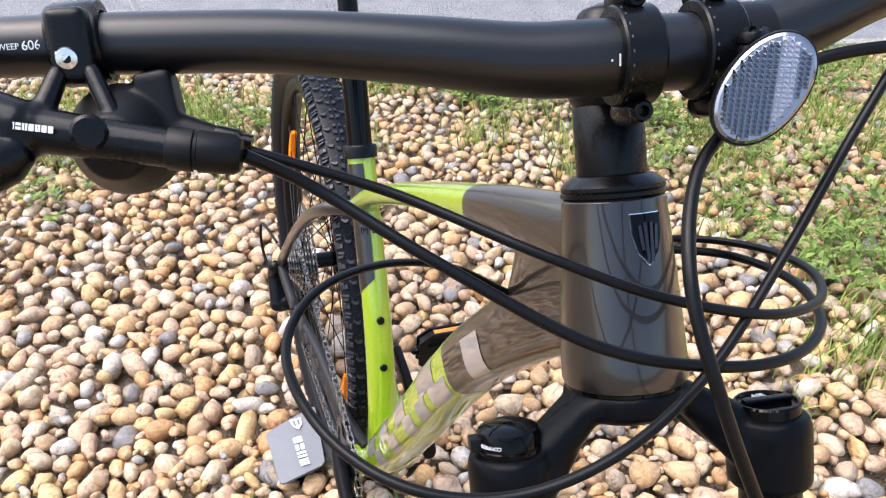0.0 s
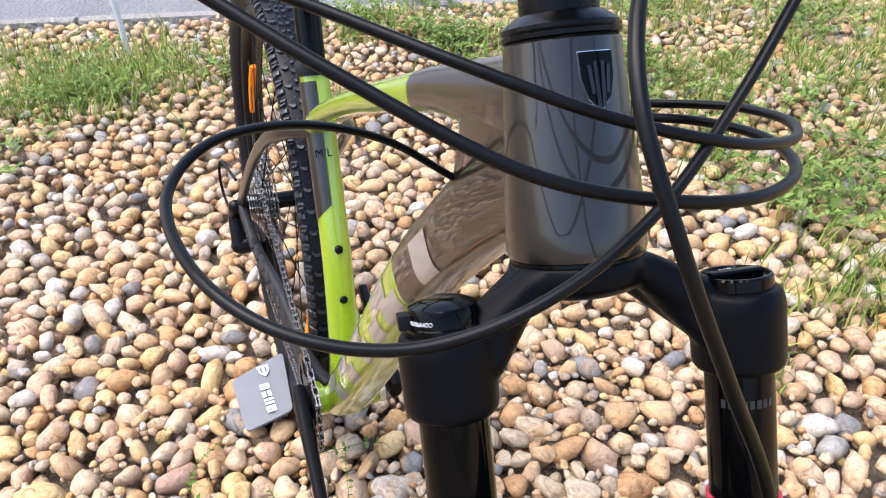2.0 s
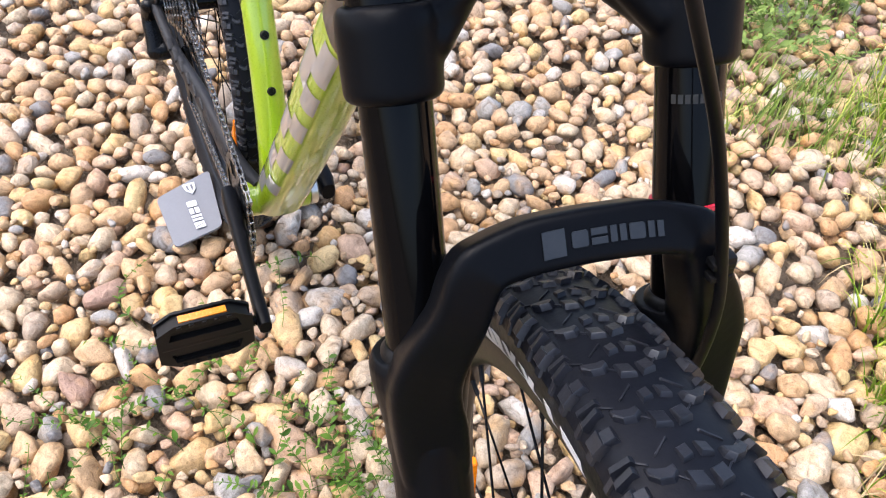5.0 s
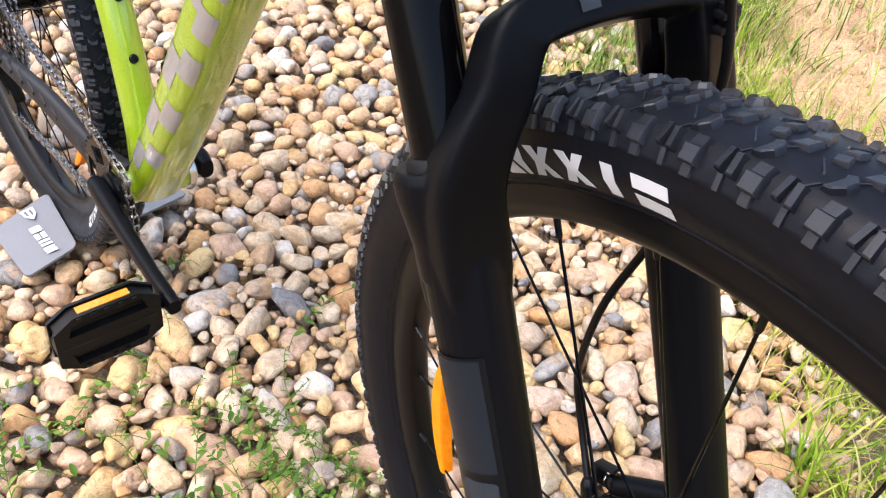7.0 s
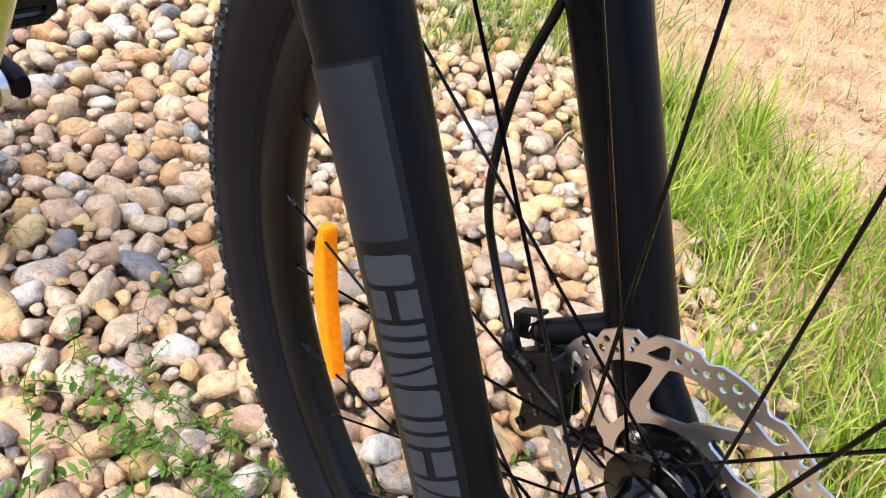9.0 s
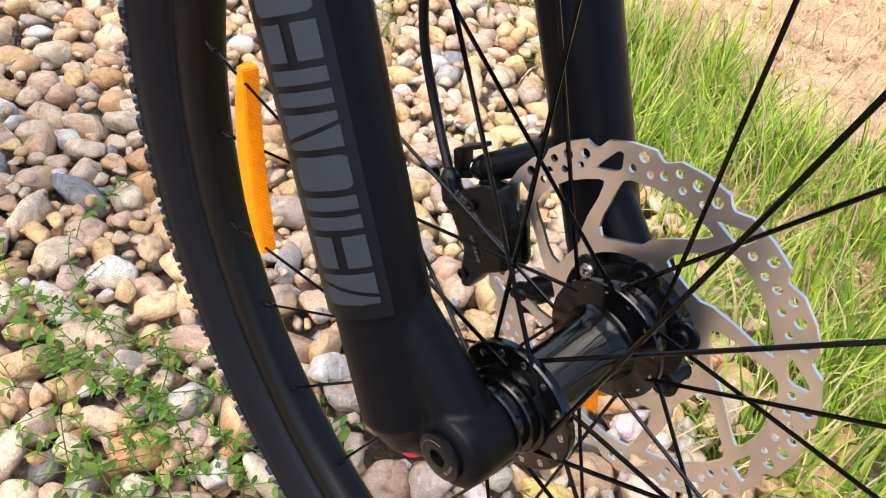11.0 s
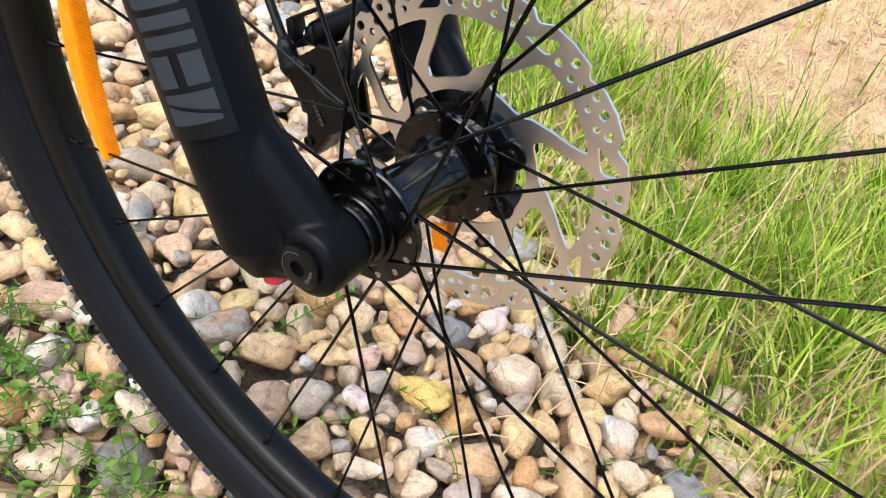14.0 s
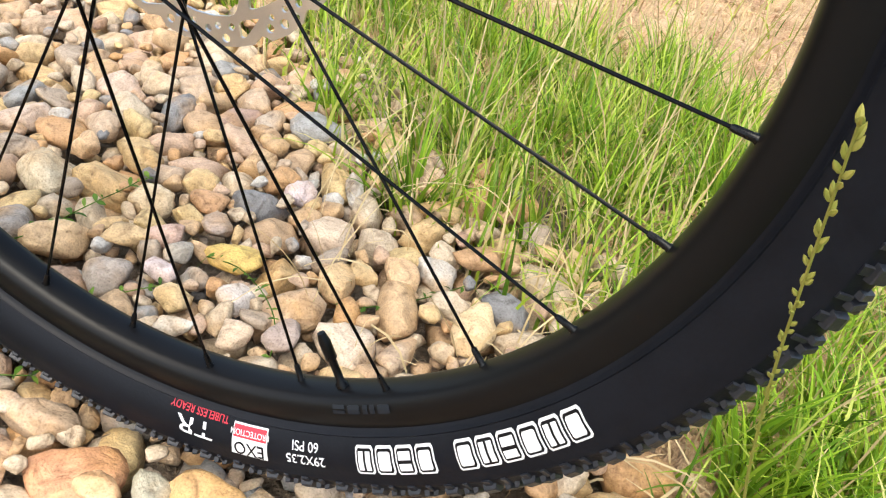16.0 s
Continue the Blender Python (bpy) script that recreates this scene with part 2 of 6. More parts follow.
def part(name, bm, material, parent=None, label="", angle=40):
    me = bpy.data.meshes.new(name)
    bm.normal_update()
    bm.to_mesh(me)
    bm.free()
    smooth_mesh(me, angle)
    me.materials.append(material)
    ob = new(name, me)
    ob.parent = parent
    if label:
        ob["label"] = label
    return ob


def frame_of(d):
    d = Vector(d).normalized()
    a = Vector((0, 0, 1)) if abs(d.z) < 0.9 else Vector((1, 0, 0))
    u = d.cross(a).normalized()
    return u, d.cross(u).normalized(), d


def skin(bm, rings, cap=True):
    """Join rings of points (all of one length) into a closed tube."""
    vs = [[bm.verts.new(p) for p in r] for r in rings]
    n = len(vs[0])
    for a, b in zip(vs, vs[1:]):
        for i in range(n):
            bm.faces.new((a[i], a[(i + 1) % n], b[(i + 1) % n], b[i]))
    if cap:
        bm.faces.new(vs[0][::-1])
        bm.faces.new(vs[-1])
    return bm


def smooth_line(pts, per=8):
    """Catmull-Rom line through points (each a tuple of any length)."""
    p = [np.array(q, float) for q in pts]
    p = [2 * p[0] - p[1]] + p + [2 * p[-1] - p[-2]]
    out = []
    for i in range(1, len(p) - 2):
        a, b, c, d = p[i - 1:i + 3]
        for k in range(per):
            t = k / per
            out.append(0.5 * (2 * b + (c - a) * t + (2 * a - 5 * b + 4 * c - d) * t * t + (3 * b - a - 3 * c + d) * t ** 3))
    out.append(p[-2])
    return out


def tube(pts, r, segs=14, per=8, bm=None, cap=True):
    """A round tube along a smooth line; r: one radius or one per point."""
    bm = bm or bmesh.new()
    rs = r if isinstance(r, (list, tuple)) else [r] * len(pts)
    line = smooth_line([(*p, q) for p, q in zip(pts, rs)], per)
    rings, u = [], None
    for i, q in enumerate(line):
        d = Vector([float(w) for w in (line[min(i + 1, len(line) - 1)] - line[max(i - 1, 0)])[:3]]).normalized()
        if u is None:
            u = frame_of(d)[0]
        u = (u - d * u.dot(d)).normalized()
        v = d.cross(u)
        c, rad = Vector([float(w) for w in q[:3]]), float(q[3])
        rings.append([c + rad * (math.cos(2 * math.pi * k / segs) * u + math.sin(2 * math.pi * k / segs) * v) for k in range(segs)])
    return skin(bm, rings, cap)


def lathe(profile, base=(0, 0, 0), axis=(0, 0, 1), segs=32, bm=None, closed=False, squash=1.0):
    """Turn (radius, height) pairs about an axis."""
    bm = bm or bmesh.new()
    u, v, d = frame_of(axis)
    b = Vector(base)
    rings = [[b + d * h + max(r, 1e-5) * (math.cos(2 * math.pi * k / segs) * u + squash * math.sin(2 * math.pi * k / segs) * v) for k in range(segs)] for r, h in profile]
    if closed:
        rings.append(rings[0])
    vs = [[bm.verts.new(p) for p in r] for r in (rings[:-1] if closed else rings)]
    if closed:
        vs.append(vs[0])
    for a, c in zip(vs, vs[1:]):
        for i in range(segs):
            bm.faces.new((a[i], a[(i + 1) % segs], c[(i + 1) % segs], c[i]))
    if not closed:
        bm.faces.new(vs[0][::-1])
        bm.faces.new(vs[-1])
    bmesh.ops.recalc_face_normals(bm, faces=bm.faces)
    return bm


def loft(secs, segs=24, bm=None):
    """Superellipse sections: (centre, u, v, ru, rv, power)."""
    bm = bm or bmesh.new()
    rings = []
    for c, u, v, ru, rv, p in secs:
        c, u, v = Vector(c), Vector(u), Vector(v)
        ring = []
        for k in range(segs):
            a = 2 * math.pi * k / segs
            ca, sa = math.cos(a), math.sin(a)
            ring.append(c + u * ru * math.copysign(abs(ca) ** (2 / p), ca) + v * rv * math.copysign(abs(sa) ** (2 / p), sa))
        rings.append(ring)
    skin(bm, rings)
    bmesh.ops.recalc_face_normals(bm, faces=bm.faces)
    return bm


def box(c, size, rot=None, bev=0.0, bm=None, seg=2):
    bm = bm or bmesh.new()
    tmp = bmesh.new()
    bmesh.ops.create_cube(tmp, size=1)
    bmesh.ops.scale(tmp, vec=size, verts=tmp.verts)
    if bev:
        bmesh.ops.bevel(tmp, geom=tmp.edges[:], offset=bev, segments=seg, affect="EDGES", profile=0.6)
    m = Matrix.Translation(c) @ (rot.to_4x4() if rot else Matrix())
    bmesh.ops.transform(tmp, matrix=m, verts=tmp.verts)
    me = bpy.data.meshes.new("t")
    tmp.to_mesh(me)
    tmp.free()
    bm.from_mesh(me)
    bpy.data.meshes.remove(me)
    return bm


def rod(a, b, ra, rb=None, segs=20, bm=None):
    """A straight tapered rod with rounded ends, for fused castings."""
    a, b = Vector(a), Vector(b)
    rb = ra if rb is None else rb
    n = (b - a).length
    prof = [(0.0, -ra), (ra * 0.6, -ra * 0.8), (ra, 0), (rb, n), (rb * 0.6, n + rb * 0.8), (0.0, n + rb)]
    return lathe(prof, a, b - a, segs, bm)


def fused(bm, voxel, rounds=6, factor=0.5):
    """One smooth casting out of overlapping solids."""
    me = bpy.data.meshes.new("t")
    bm.to_mesh(me)
    bm.free()
    ob = new("t", me)
    rm = ob.modifiers.new("r", "REMESH")
    rm.mode, rm.voxel_size = "VOXEL", voxel
    sm = ob.modifiers.new("s", "SMOOTH")
    sm.iterations, sm.factor = rounds, factor
    dg = bpy.context.evaluated_depsgraph_get()
    done = bpy.data.meshes.new_from_object(ob.evaluated_get(dg))
    bpy.data.objects.remove(ob)
    bpy.data.meshes.remove(me)
    out = bmesh.new()
    out.from_mesh(done)
    bpy.data.meshes.remove(done)
    return out


def flat_plate(splines, thick, m, bm=None):
    """A flat plate with holes: outlines in the plane, turned into place by the matrix m."""
    cu = bpy.data.curves.new("t", "CURVE")
    cu.dimensions, cu.fill_mode, cu.extrude = "2D", "BOTH", thick / 2
    for pts in splines:
        s = cu.splines.new("POLY")
        s.points.add(len(pts) - 1)
        for q, (x, y) in zip(s.points, pts):
            q.co = (x, y, 0, 1)
        s.use_cyclic_u = True
    ob = new("t", cu)
    me = bpy.data.meshes.new_from_object(ob.evaluated_get(bpy.context.evaluated_depsgraph_get()))
    bpy.data.objects.remove(ob)
    bpy.data.curves.remove(cu)
    me.transform(m)
    bm = bm or bmesh.new()
    bm.from_mesh(me)
    bpy.data.meshes.remove(me)
    return bm


def text_bm(words, height, thick=0.0004, squeeze=1.0):
    """Lettering in the built-in font, centred, lying in the xy plane."""
    cu = bpy.data.curves.new("t", "FONT")
    cu.body, cu.size, cu.extrude, cu.align_x, cu.align_y = words, height * 1.4, thick / 2, "CENTER", "CENTER"
    ob = new("t", cu)
    me = bpy.data.meshes.new_from_object(ob.evaluated_get(bpy.context.evaluated_depsgraph_get()))
    bpy.data.objects.remove(ob)
    bpy.data.curves.remove(cu)
    bm = bmesh.new()
    bm.from_mesh(me)
    bpy.data.meshes.remove(me)
    bmesh.ops.scale(bm, vec=(squeeze, 1, 1), verts=bm.verts)
    return bm


def bars(n, width, height, gap=0.25, thick=0.0004):
    """A mark as n plain blocks in a row."""
    bm = bmesh.new()
    w = width / n
    for i in range(n):
        x0 = -width / 2 + i * w
        x1 = x0 + w * (1 - gap)
        box(((x0 + x1) / 2, 0, 0), (x1 - x0, height, thick), None, 0, bm)
    return bm


def wrap(bm, fn):
    for v in bm.verts:
        v.co = fn(v.co)
    return bm


def place(bm, m):
    bmesh.ops.transform(bm, matrix=m, verts=bm.verts)
    return bm


# ---- ground ----
rng = np.random.default_rng(5)
# edge between the pebbles and the grass, as y over x
EDGE_X = [-3.6, -2.6, -1.9, -1.35, -1.0, -0.75, -0.45, -0.20, 0.05, 0.22, 0.30, 0.34, 0.37, 0.6]
EDGE_Y = [2.70, 2.60, 2.30, 1.50, 1.08, 0.96, 0.80, 0.55, 0.38, 0.29, 0.22, 0.12, -0.30, -0.9]


def edge_y(x):
    return np.interp(x, EDGE_X, EDGE_Y)


def hump(x, y):
    return 0.012 * np.sin(1.7 * x + 0.6) * np.cos(1.3 * y) + 0.006 * np.sin(4.1 * x + 2.2 * y)


def sheet(name, xs, ys, zf, material, label, category):
    X, Y = np.meshgrid(xs, ys, indexing="ij")
    Z = zf(X, Y)
    v = np.stack([X, Y, Z], -1).reshape(-1, 3)
    nx, ny = len(xs), len(ys)
    f = [(i * ny + j, (i + 1) * ny + j, (i + 1) * ny + j + 1, i * ny + j + 1) for i in range(nx - 1) for j in range(ny - 1)]
    me = bpy.data.meshes.new(name)
    me.from_pydata(v.tolist(), [], f)
    smooth_mesh(me, 60)
    me.materials.append(material)
    return tagged(new(name, me), label, category, kind="structure")


far = [-900, -200, -60, -25, -12]
xs = far + list(np.linspace(-6, 3, 91)) + [6, 15, 60, 300]
ys = far + list(np.linspace(-6, 6, 121)) + [12, 25, 60, 300]
ground = sheet("ground", xs, ys, lambda X, Y: np.where(np.hypot(X, Y) < 8, -0.058 + hump(X, Y) + 0.004 * np.sin(23 * X) * np.sin(19 * Y), -0.06), SOIL, "bare dark soil under the pebbles and grass", "ground")
def dry_z(X, Y):
    d = Y - edge_y(X)
    lift = np.clip((d - 0.10) / 0.25, 0, 1)
    lift = lift * lift * (3 - 2 * lift)
    return -0.110 + 0.085 * lift + hump(X, Y) + 0.007 * np.sin(9 * X + 3 * Y) * np.sin(11 * Y) + 0.006 * np.sin(31 * X) * np.sin(27 * Y + X)


dry = sheet("dry_ground", list(np.linspace(-1.6, 3.2, 110)) + [4, 6, 9, 14], [-9, -6, -4, -2.6] + list(np.linspace(-1.6, 5.5, 140)) + [7, 10, 15], dry_z, DRY, "dry straw-coloured bare earth beyond the grass", "ground")
road = sheet("road", list(np.linspace(-60, -3.95, 12)), list(np.linspace(-60, 60, 25)), lambda X, Y: -0.008 + 0 * X, ASPHALT, "worn light grey asphalt road", "road")
# the road runs at a slant to the pebble bed
road.matrix_world = pose(0.78, 0, 0, 0, 0, -7)
kb = bmesh.new()
for i in range(14):
    box((-3.93, -7.0 + i * 1.0, -0.050), (0.06, 0.985, 0.10), None, 0.012, kb)
kerb = tagged(part("kerb", kb, STUCCO, None), "low pale concrete kerb along the road", "kerb", kind="structure")
kerb.matrix_world = road.matrix_world.copy()


def off_road(x, y):
    """Metres between a place and the edge of the road."""
    return 0.9925 * (x - 0.78) - 0.1219 * y + 3.93


def unit_stone(level, seed):
    """A water-worn stone: a squashed ball with soft facets."""
    bm = bmesh.new()
    bmesh.ops.create_icosphere(bm, subdivisions=level, radius=1)
    r = np.random.default_rng(seed)
    cuts = [Vector(r.normal(size=3)).normalized() for _ in range(15)]
    lim = r.uniform(0.48, 0.86, 15)
    keep = r.uniform(0.02, 0.18, 15)
    off = Vector(r.uniform(-50, 50, 3))
    for v in bm.verts:
        d = v.co.normalized()
        s = 1.0 + 0.22 * noise.noise(d * 0.9 + off)
        for c, m, k in zip(cuts, lim, keep):
            h = d.dot(c) * s
            if h > m:
                s *= (m + k * (h - m)) / h
        s *= 1 + 0.09 * noise.noise(d * 1.9 + off) + 0.030 * noise.noise(d * 5.0 + off)
        v.co = d * s * 1.12
    bm.verts.ensure_lookup_table()
    V = np.array([v.co[:] for v in bm.verts])
    Fc = np.array([[v.index for v in f.verts] for f in bm.faces])
    bm.free()
    return V, Fc


FINE = [unit_stone(3, 100 + i) for i in range(14)]
ROUGH = [unit_stone(2, 200 + i) for i in range(14)]
FAR = [unit_stone(1, 300 + i) for i in range(14)]

# lay the stones: largest first, each kept clear of the others in plan
stones = []
cell = {}


def lay(n, rmin, rmax, power, x0, x1, y0, y1, tight, layer):
    for _ in range(n):
        x, y = rng.uniform(x0, x1), rng.uniform(y0, y1)
        ey = edge_y(x)
        if y > ey + 0.05 + rng.normal() * 0.05:
            continue
        # none on the road
        if off_road(x, y) < 0.05:
            continue
        u = rng.uniform()
        r = rmin + (rmax - rmin) * u ** power
        ix, iy = int(math.floor(x / 0.07)), int(math.floor(y / 0.07))
        ok = True
        for a in (-1, 0, 1):
            for b in (-1, 0, 1):
                for (px, py, pr) in cell.get((ix + a, iy + b, layer), ()):
                    if (px - x) ** 2 + (py - y) ** 2 < (tight * (pr + r)) ** 2:
                        ok = False
                        break
                if not ok:
                    break
            if not ok:
                break
        if ok:
            cell.setdefault((ix, iy, layer), []).append((x, y, r))
            stones.append((x, y, r, layer))


# stones that can be told apart: x, y, half length, half width, turn in degrees
OCHRE = [(-0.058, 0.184, 0.0290, 0.0215, 21)]
TAN = [(0.179, 0.204, 0.0225, 0.0330, 12), (-0.210, 0.126, 0.0325, 0.0265, 21), (-0.068, 0.107, 0.0205, 0.0185, 21), (0.088, 0.240, 0.0190, 0.0285, 21), (0.043, 0.198, 0.0195, 0.0260, 21),
       (-0.156, 0.272, 0.0210, 0.0220, 21), (-0.158, 0.155, 0.0250, 0.0150, 21), (-0.298, 0.265, 0.0195, 0.0225, 21), (-0.494, 0.025, 0.0360, 0.0230, 41), (-0.540, 0.072, 0.0250, 0.0190, 41), (0.004, -0.072, 0.0180, 0.0135, 21)]
RUST = [(0.151, 0.308, 0.0280, 0.0195, 21), (-0.126, 0.247, 0.0195, 0.0155, 21), (-0.021, -0.066, 0.0350, 0.0280, 21), (0.072, -0.046, 0.0320, 0.0170, 21), (-0.337, -0.076, 0.0290, 0.0290, 41)]
CREAM = [(-0.301, 0.212, 0.0360, 0.0380, 21), (0.081, 0.133, 0.0295, 0.0285, 21), (0.001, 0.263, 0.0290, 0.0245, 21), (-0.180, 0.222, 0.0250, 0.0245, 21), (0.001, 0.092, 0.0165, 0.0165, 21),
         (-0.688, 0.082, 0.0275, 0.0265, 41), (-0.301, -0.102, 0.0165, 0.0165, 41), (-0.372, -0.125, 0.0180, 0.0160, 41), (-0.101, -0.045, 0.0135, 0.0115, 21)]
GREY = [(-0.262, 0.121, 0.0330, 0.0240, 41), (-0.138, 0.110, 0.0195, 0.0230, 21), (0.034, 0.112, 0.0165, 0.0185, 21), (-0.095, 0.212, 0.0185, 0.0160, 21), (-0.100, 0.158, 0.0140, 0.0185, 21),
        (-0.326, -0.133, 0.0180, 0.0250, 41), (0.034, -0.060, 0.0160, 0.0175, 21)]
WHITISH = [(-0.024, 0.130, 0.0180, 0.0165, 21), (-0.060, 0.308, 0.0190, 0.0180, 21), (-0.047, 0.072, 0.0190, 0.0115, 21), (-0.269, -0.040, 0.0180, 0.0195, 41), (-0.576, 0.005, 0.0270, 0.0325, 41), (-0.100, 0.132, 0.0190, 0.0140, 21)]
PINK = [(-0.370, 0.407, 0.0275, 0.0360, 21), (-0.395, 0.280, 0.0320, 0.0280, 21), (-0.128, 0.178, 0.0180, 0.0140, 21), (-0.325, -0.035, 0.0195, 0.0185, 41)]
named = []
for rows_, tone_ in ((OCHRE, (0.66, 0.44, 0.13)), (TAN, (0.60, 0.42, 0.23)), (RUST, (0.48, 0.275, 0.14)), (CREAM, (0.58, 0.465, 0.34)), (GREY, (0.34, 0.29, 0.245)), (WHITISH, (0.57, 0.535, 0.50)), (PINK, (0.51, 0.365, 0.28))):
    for x_, y_, a_, b_, turn_ in rows_:
        r_ = math.sqrt(a_ * b_)
        cell.setdefault((int(math.floor(x_ / 0.07)), int(math.floor(y_ / 0.07)), 1), []).append((x_, y_, r_))
        named.append((x_, y_, a_, b_, turn_, tone_))

AREA = (-4.2, 0.60, -2.6, 2.5)
lay(9000, 0.027, 0.036, 1.5, *AREA, 0.82, 1)
lay(60000, 0.0205, 0.0270, 1.0, *AREA, 0.78, 1)
lay(70000, 0.0150, 0.0200, 1.0, *AREA, 0.78, 1)
lay(46000, 0.0100, 0.0145, 1.0, *AREA, 0.78, 1)
lay(24000, 0.0070, 0.0110, 1.0, -1.1, 0.5, -0.8, 0.7, 0.78, 1)
lay(34000, 0.0170, 0.0260, 1.0, *AREA, 0.80, 0)
lay(14000, 0.0090, 0.0150, 1.0, -1.1, 0.5, -0.8, 0.7, 0.76, 0)


def stone_pose(x, y, r, layer):
    el = rng.uniform(1.0, 1.42)
    a, b = r * el, r / el * rng.uniform(1.0, 1.15)
    c = r * rng.uniform(0.62, 0.95)
    tl = rng.normal(0, 16 if layer else 25)
    R = Euler((radians(tl), radians(rng.normal(0, 16)), rng.uniform(0, 2 * math.pi))).to_matrix()
    top = rng.uniform(-0.009, 0.008) if layer else rng.uniform(-0.026, -0.014)
    z = top - c + float(hump(x, y)) + 0.25 * (r - 0.018)
    return np.array(R) @ np.diag([a, b, c]), np.array([x, y, z])


near_poses, V_all, F_all, base_i = [], [], [], 0
order = sorted(stones, key=lambda s: (s[0] - 0.0) ** 2 + (s[1] - 0.05) ** 2)
top_near = [s for s in order if s[3] == 1 and s[1] < 0.5][:300 - len(named)]
chosen = set(id(s) for s in top_near)
for s in stones:
    A, c = stone_pose(*s)
    # the tyres have pressed their stones down
    if abs(s[1]) < 0.03 and abs(s[0]) < 0.16:
        c[2] = min(c[2], -0.030 - A[2, 2] * 0.4 + 0.8 * s[0] ** 2)
    if id(s) in chosen:
        near_poses.append((A, c))
        continue
    d = math.hypot(s[0], s[1])
    V, Fc = (FINE if d < 0.9 and s[3] == 1 else ROUGH if d < 1.9 and s[3] == 1 else FAR)[int(rng.integers(14))]
    V_all.append(V @ A.T + c)
    F_all.append(Fc + base_i)
    base_i += len(V)
Vc, Fc = np.concatenate(V_all), np.concatenate(F_all)


def fast_mesh(name, V, F):
    me = bpy.data.meshes.new(name)
    n = F.shape[1]
    me.vertices.add(len(V))
    me.vertices.foreach_set("co", V.astype(np.float32).ravel())
    me.loops.add(F.size)
    me.loops.foreach_set("vertex_index", F.astype(np.int32).ravel())
    me.polygons.add(len(F))
    me.polygons.foreach_set("loop_start", np.arange(0, F.size, n, dtype=np.int32))
    me.update(calc_edges=True)
    me.polygons.foreach_set("use_smooth", np.ones(len(F), bool))
    return me


me = fast_mesh("pebble_bed", Vc, Fc)
me.materials.append(STONE_S)
pebble_bed = tagged(new("pebble_bed", me), "bed of rounded river pebbles in cream, tan, grey and rust", "pebbles", kind="stuff")


# ---- grass, weeds and straw ----
def blades(name, pts, hmin, hmax, wmin, wmax, lean, material, label, category, seg=5, droop=1.0, comb=None, hearts=None):
    """Curved, tapered, folded blades rooted at the points (x, y, z); comb: a shared way in which they lean; hearts: the middle of each blade's tuft, from which it fans out."""
    P = np.array(pts, float)
    n = len(P)
    h = hmin + (hmax - hmin) * rng.uniform(size=n) ** 1.3
    w = rng.uniform(wmin, wmax, n)
    az = rng.uniform(0, 2 * math.pi, n)
    if comb is not None:
        local = np.array([noise.noise((x * 6.0, y * 6.0, 7.7)) for x, y, _ in pts]) * 2.4 + comb
        az = np.where(rng.uniform(size=n) < 0.35, local + rng.normal(0, 0.6, n), az)
    ln = np.abs(rng.normal(0, lean, n))
    if hearts is not None:
        out = P[:, :2] - np.array(hearts)
        az = np.arctan2(out[:, 1], out[:, 0]) + rng.normal(0, 0.5, n)
        ln = np.hypot(out[:, 0], out[:, 1]) * 16 * lean + np.abs(rng.normal(0, 0.12, n))
    dx, dy = np.cos(az), np.sin(az)
    bend = ln + rng.uniform(0.1, 0.9, n) * droop
    tw = az + math.pi / 2 + rng.normal(0, 0.5, n)
    sx, sy = np.cos(tw), np.sin(tw)
    px, pz, ang = np.zeros(n), np.zeros(n), ln * 0.5
    V = np.zeros((n, seg + 1, 3, 3))
    for k in range(seg + 1):
        t = k / seg
        ww = w * (1 - t ** 1.7) * (0.75 + 0.25 * min(1, t * 4)) + 0.0002
        cx, cy, cz = P[:, 0] + dx * px, P[:, 1] + dy * px, P[:, 2] + pz
        V[:, k, 0] = np.stack([cx - sx * ww, cy - sy * ww, cz], 1)
        V[:, k, 1] = np.stack([cx + dx * ww * 0.25, cy + dy * ww * 0.25, cz - ww * 0.15], 1)
        V[:, k, 2] = np.stack([cx + sx * ww, cy + sy * ww, cz], 1)
        px = px + np.sin(ang) * h / seg
        pz = pz + np.cos(ang) * h / seg
        ang = ang + bend / seg
    q = (np.arange(n) * 3 * (seg + 1))[:, None] + 3 * np.arange(seg)[None]
    F = np.stack([np.stack([q, q + 1, q + 4, q + 3], -1), np.stack([q + 1, q + 2, q + 5, q + 4], -1)], 2).reshape(-1, 4)
    me = fast_mesh(name, V.reshape(-1, 3), F)
    me.materials.append(material)
    return tagged(new(name, me), label, category, kind="stuff")


def scatter(n, x0, x1, y0, y1, keep):
    out = []
    for _ in range(n):
        x, y = rng.uniform(x0, x1), rng.uniform(y0, y1)
        if rng.uniform() < keep(x, y):
            out.append((x, y, -0.035 + float(hump(x, y))))
    return out


def clumps(cs, per, spread):
    out = []
    for cx, cy, k in cs:
        if off_road(cx, cy) < 0.08:
            continue
        for _ in range(int(per * k)):
            out.append((cx + rng.normal(0, spread * k), cy + rng.normal(0, spread * k), -0.03))
    return out


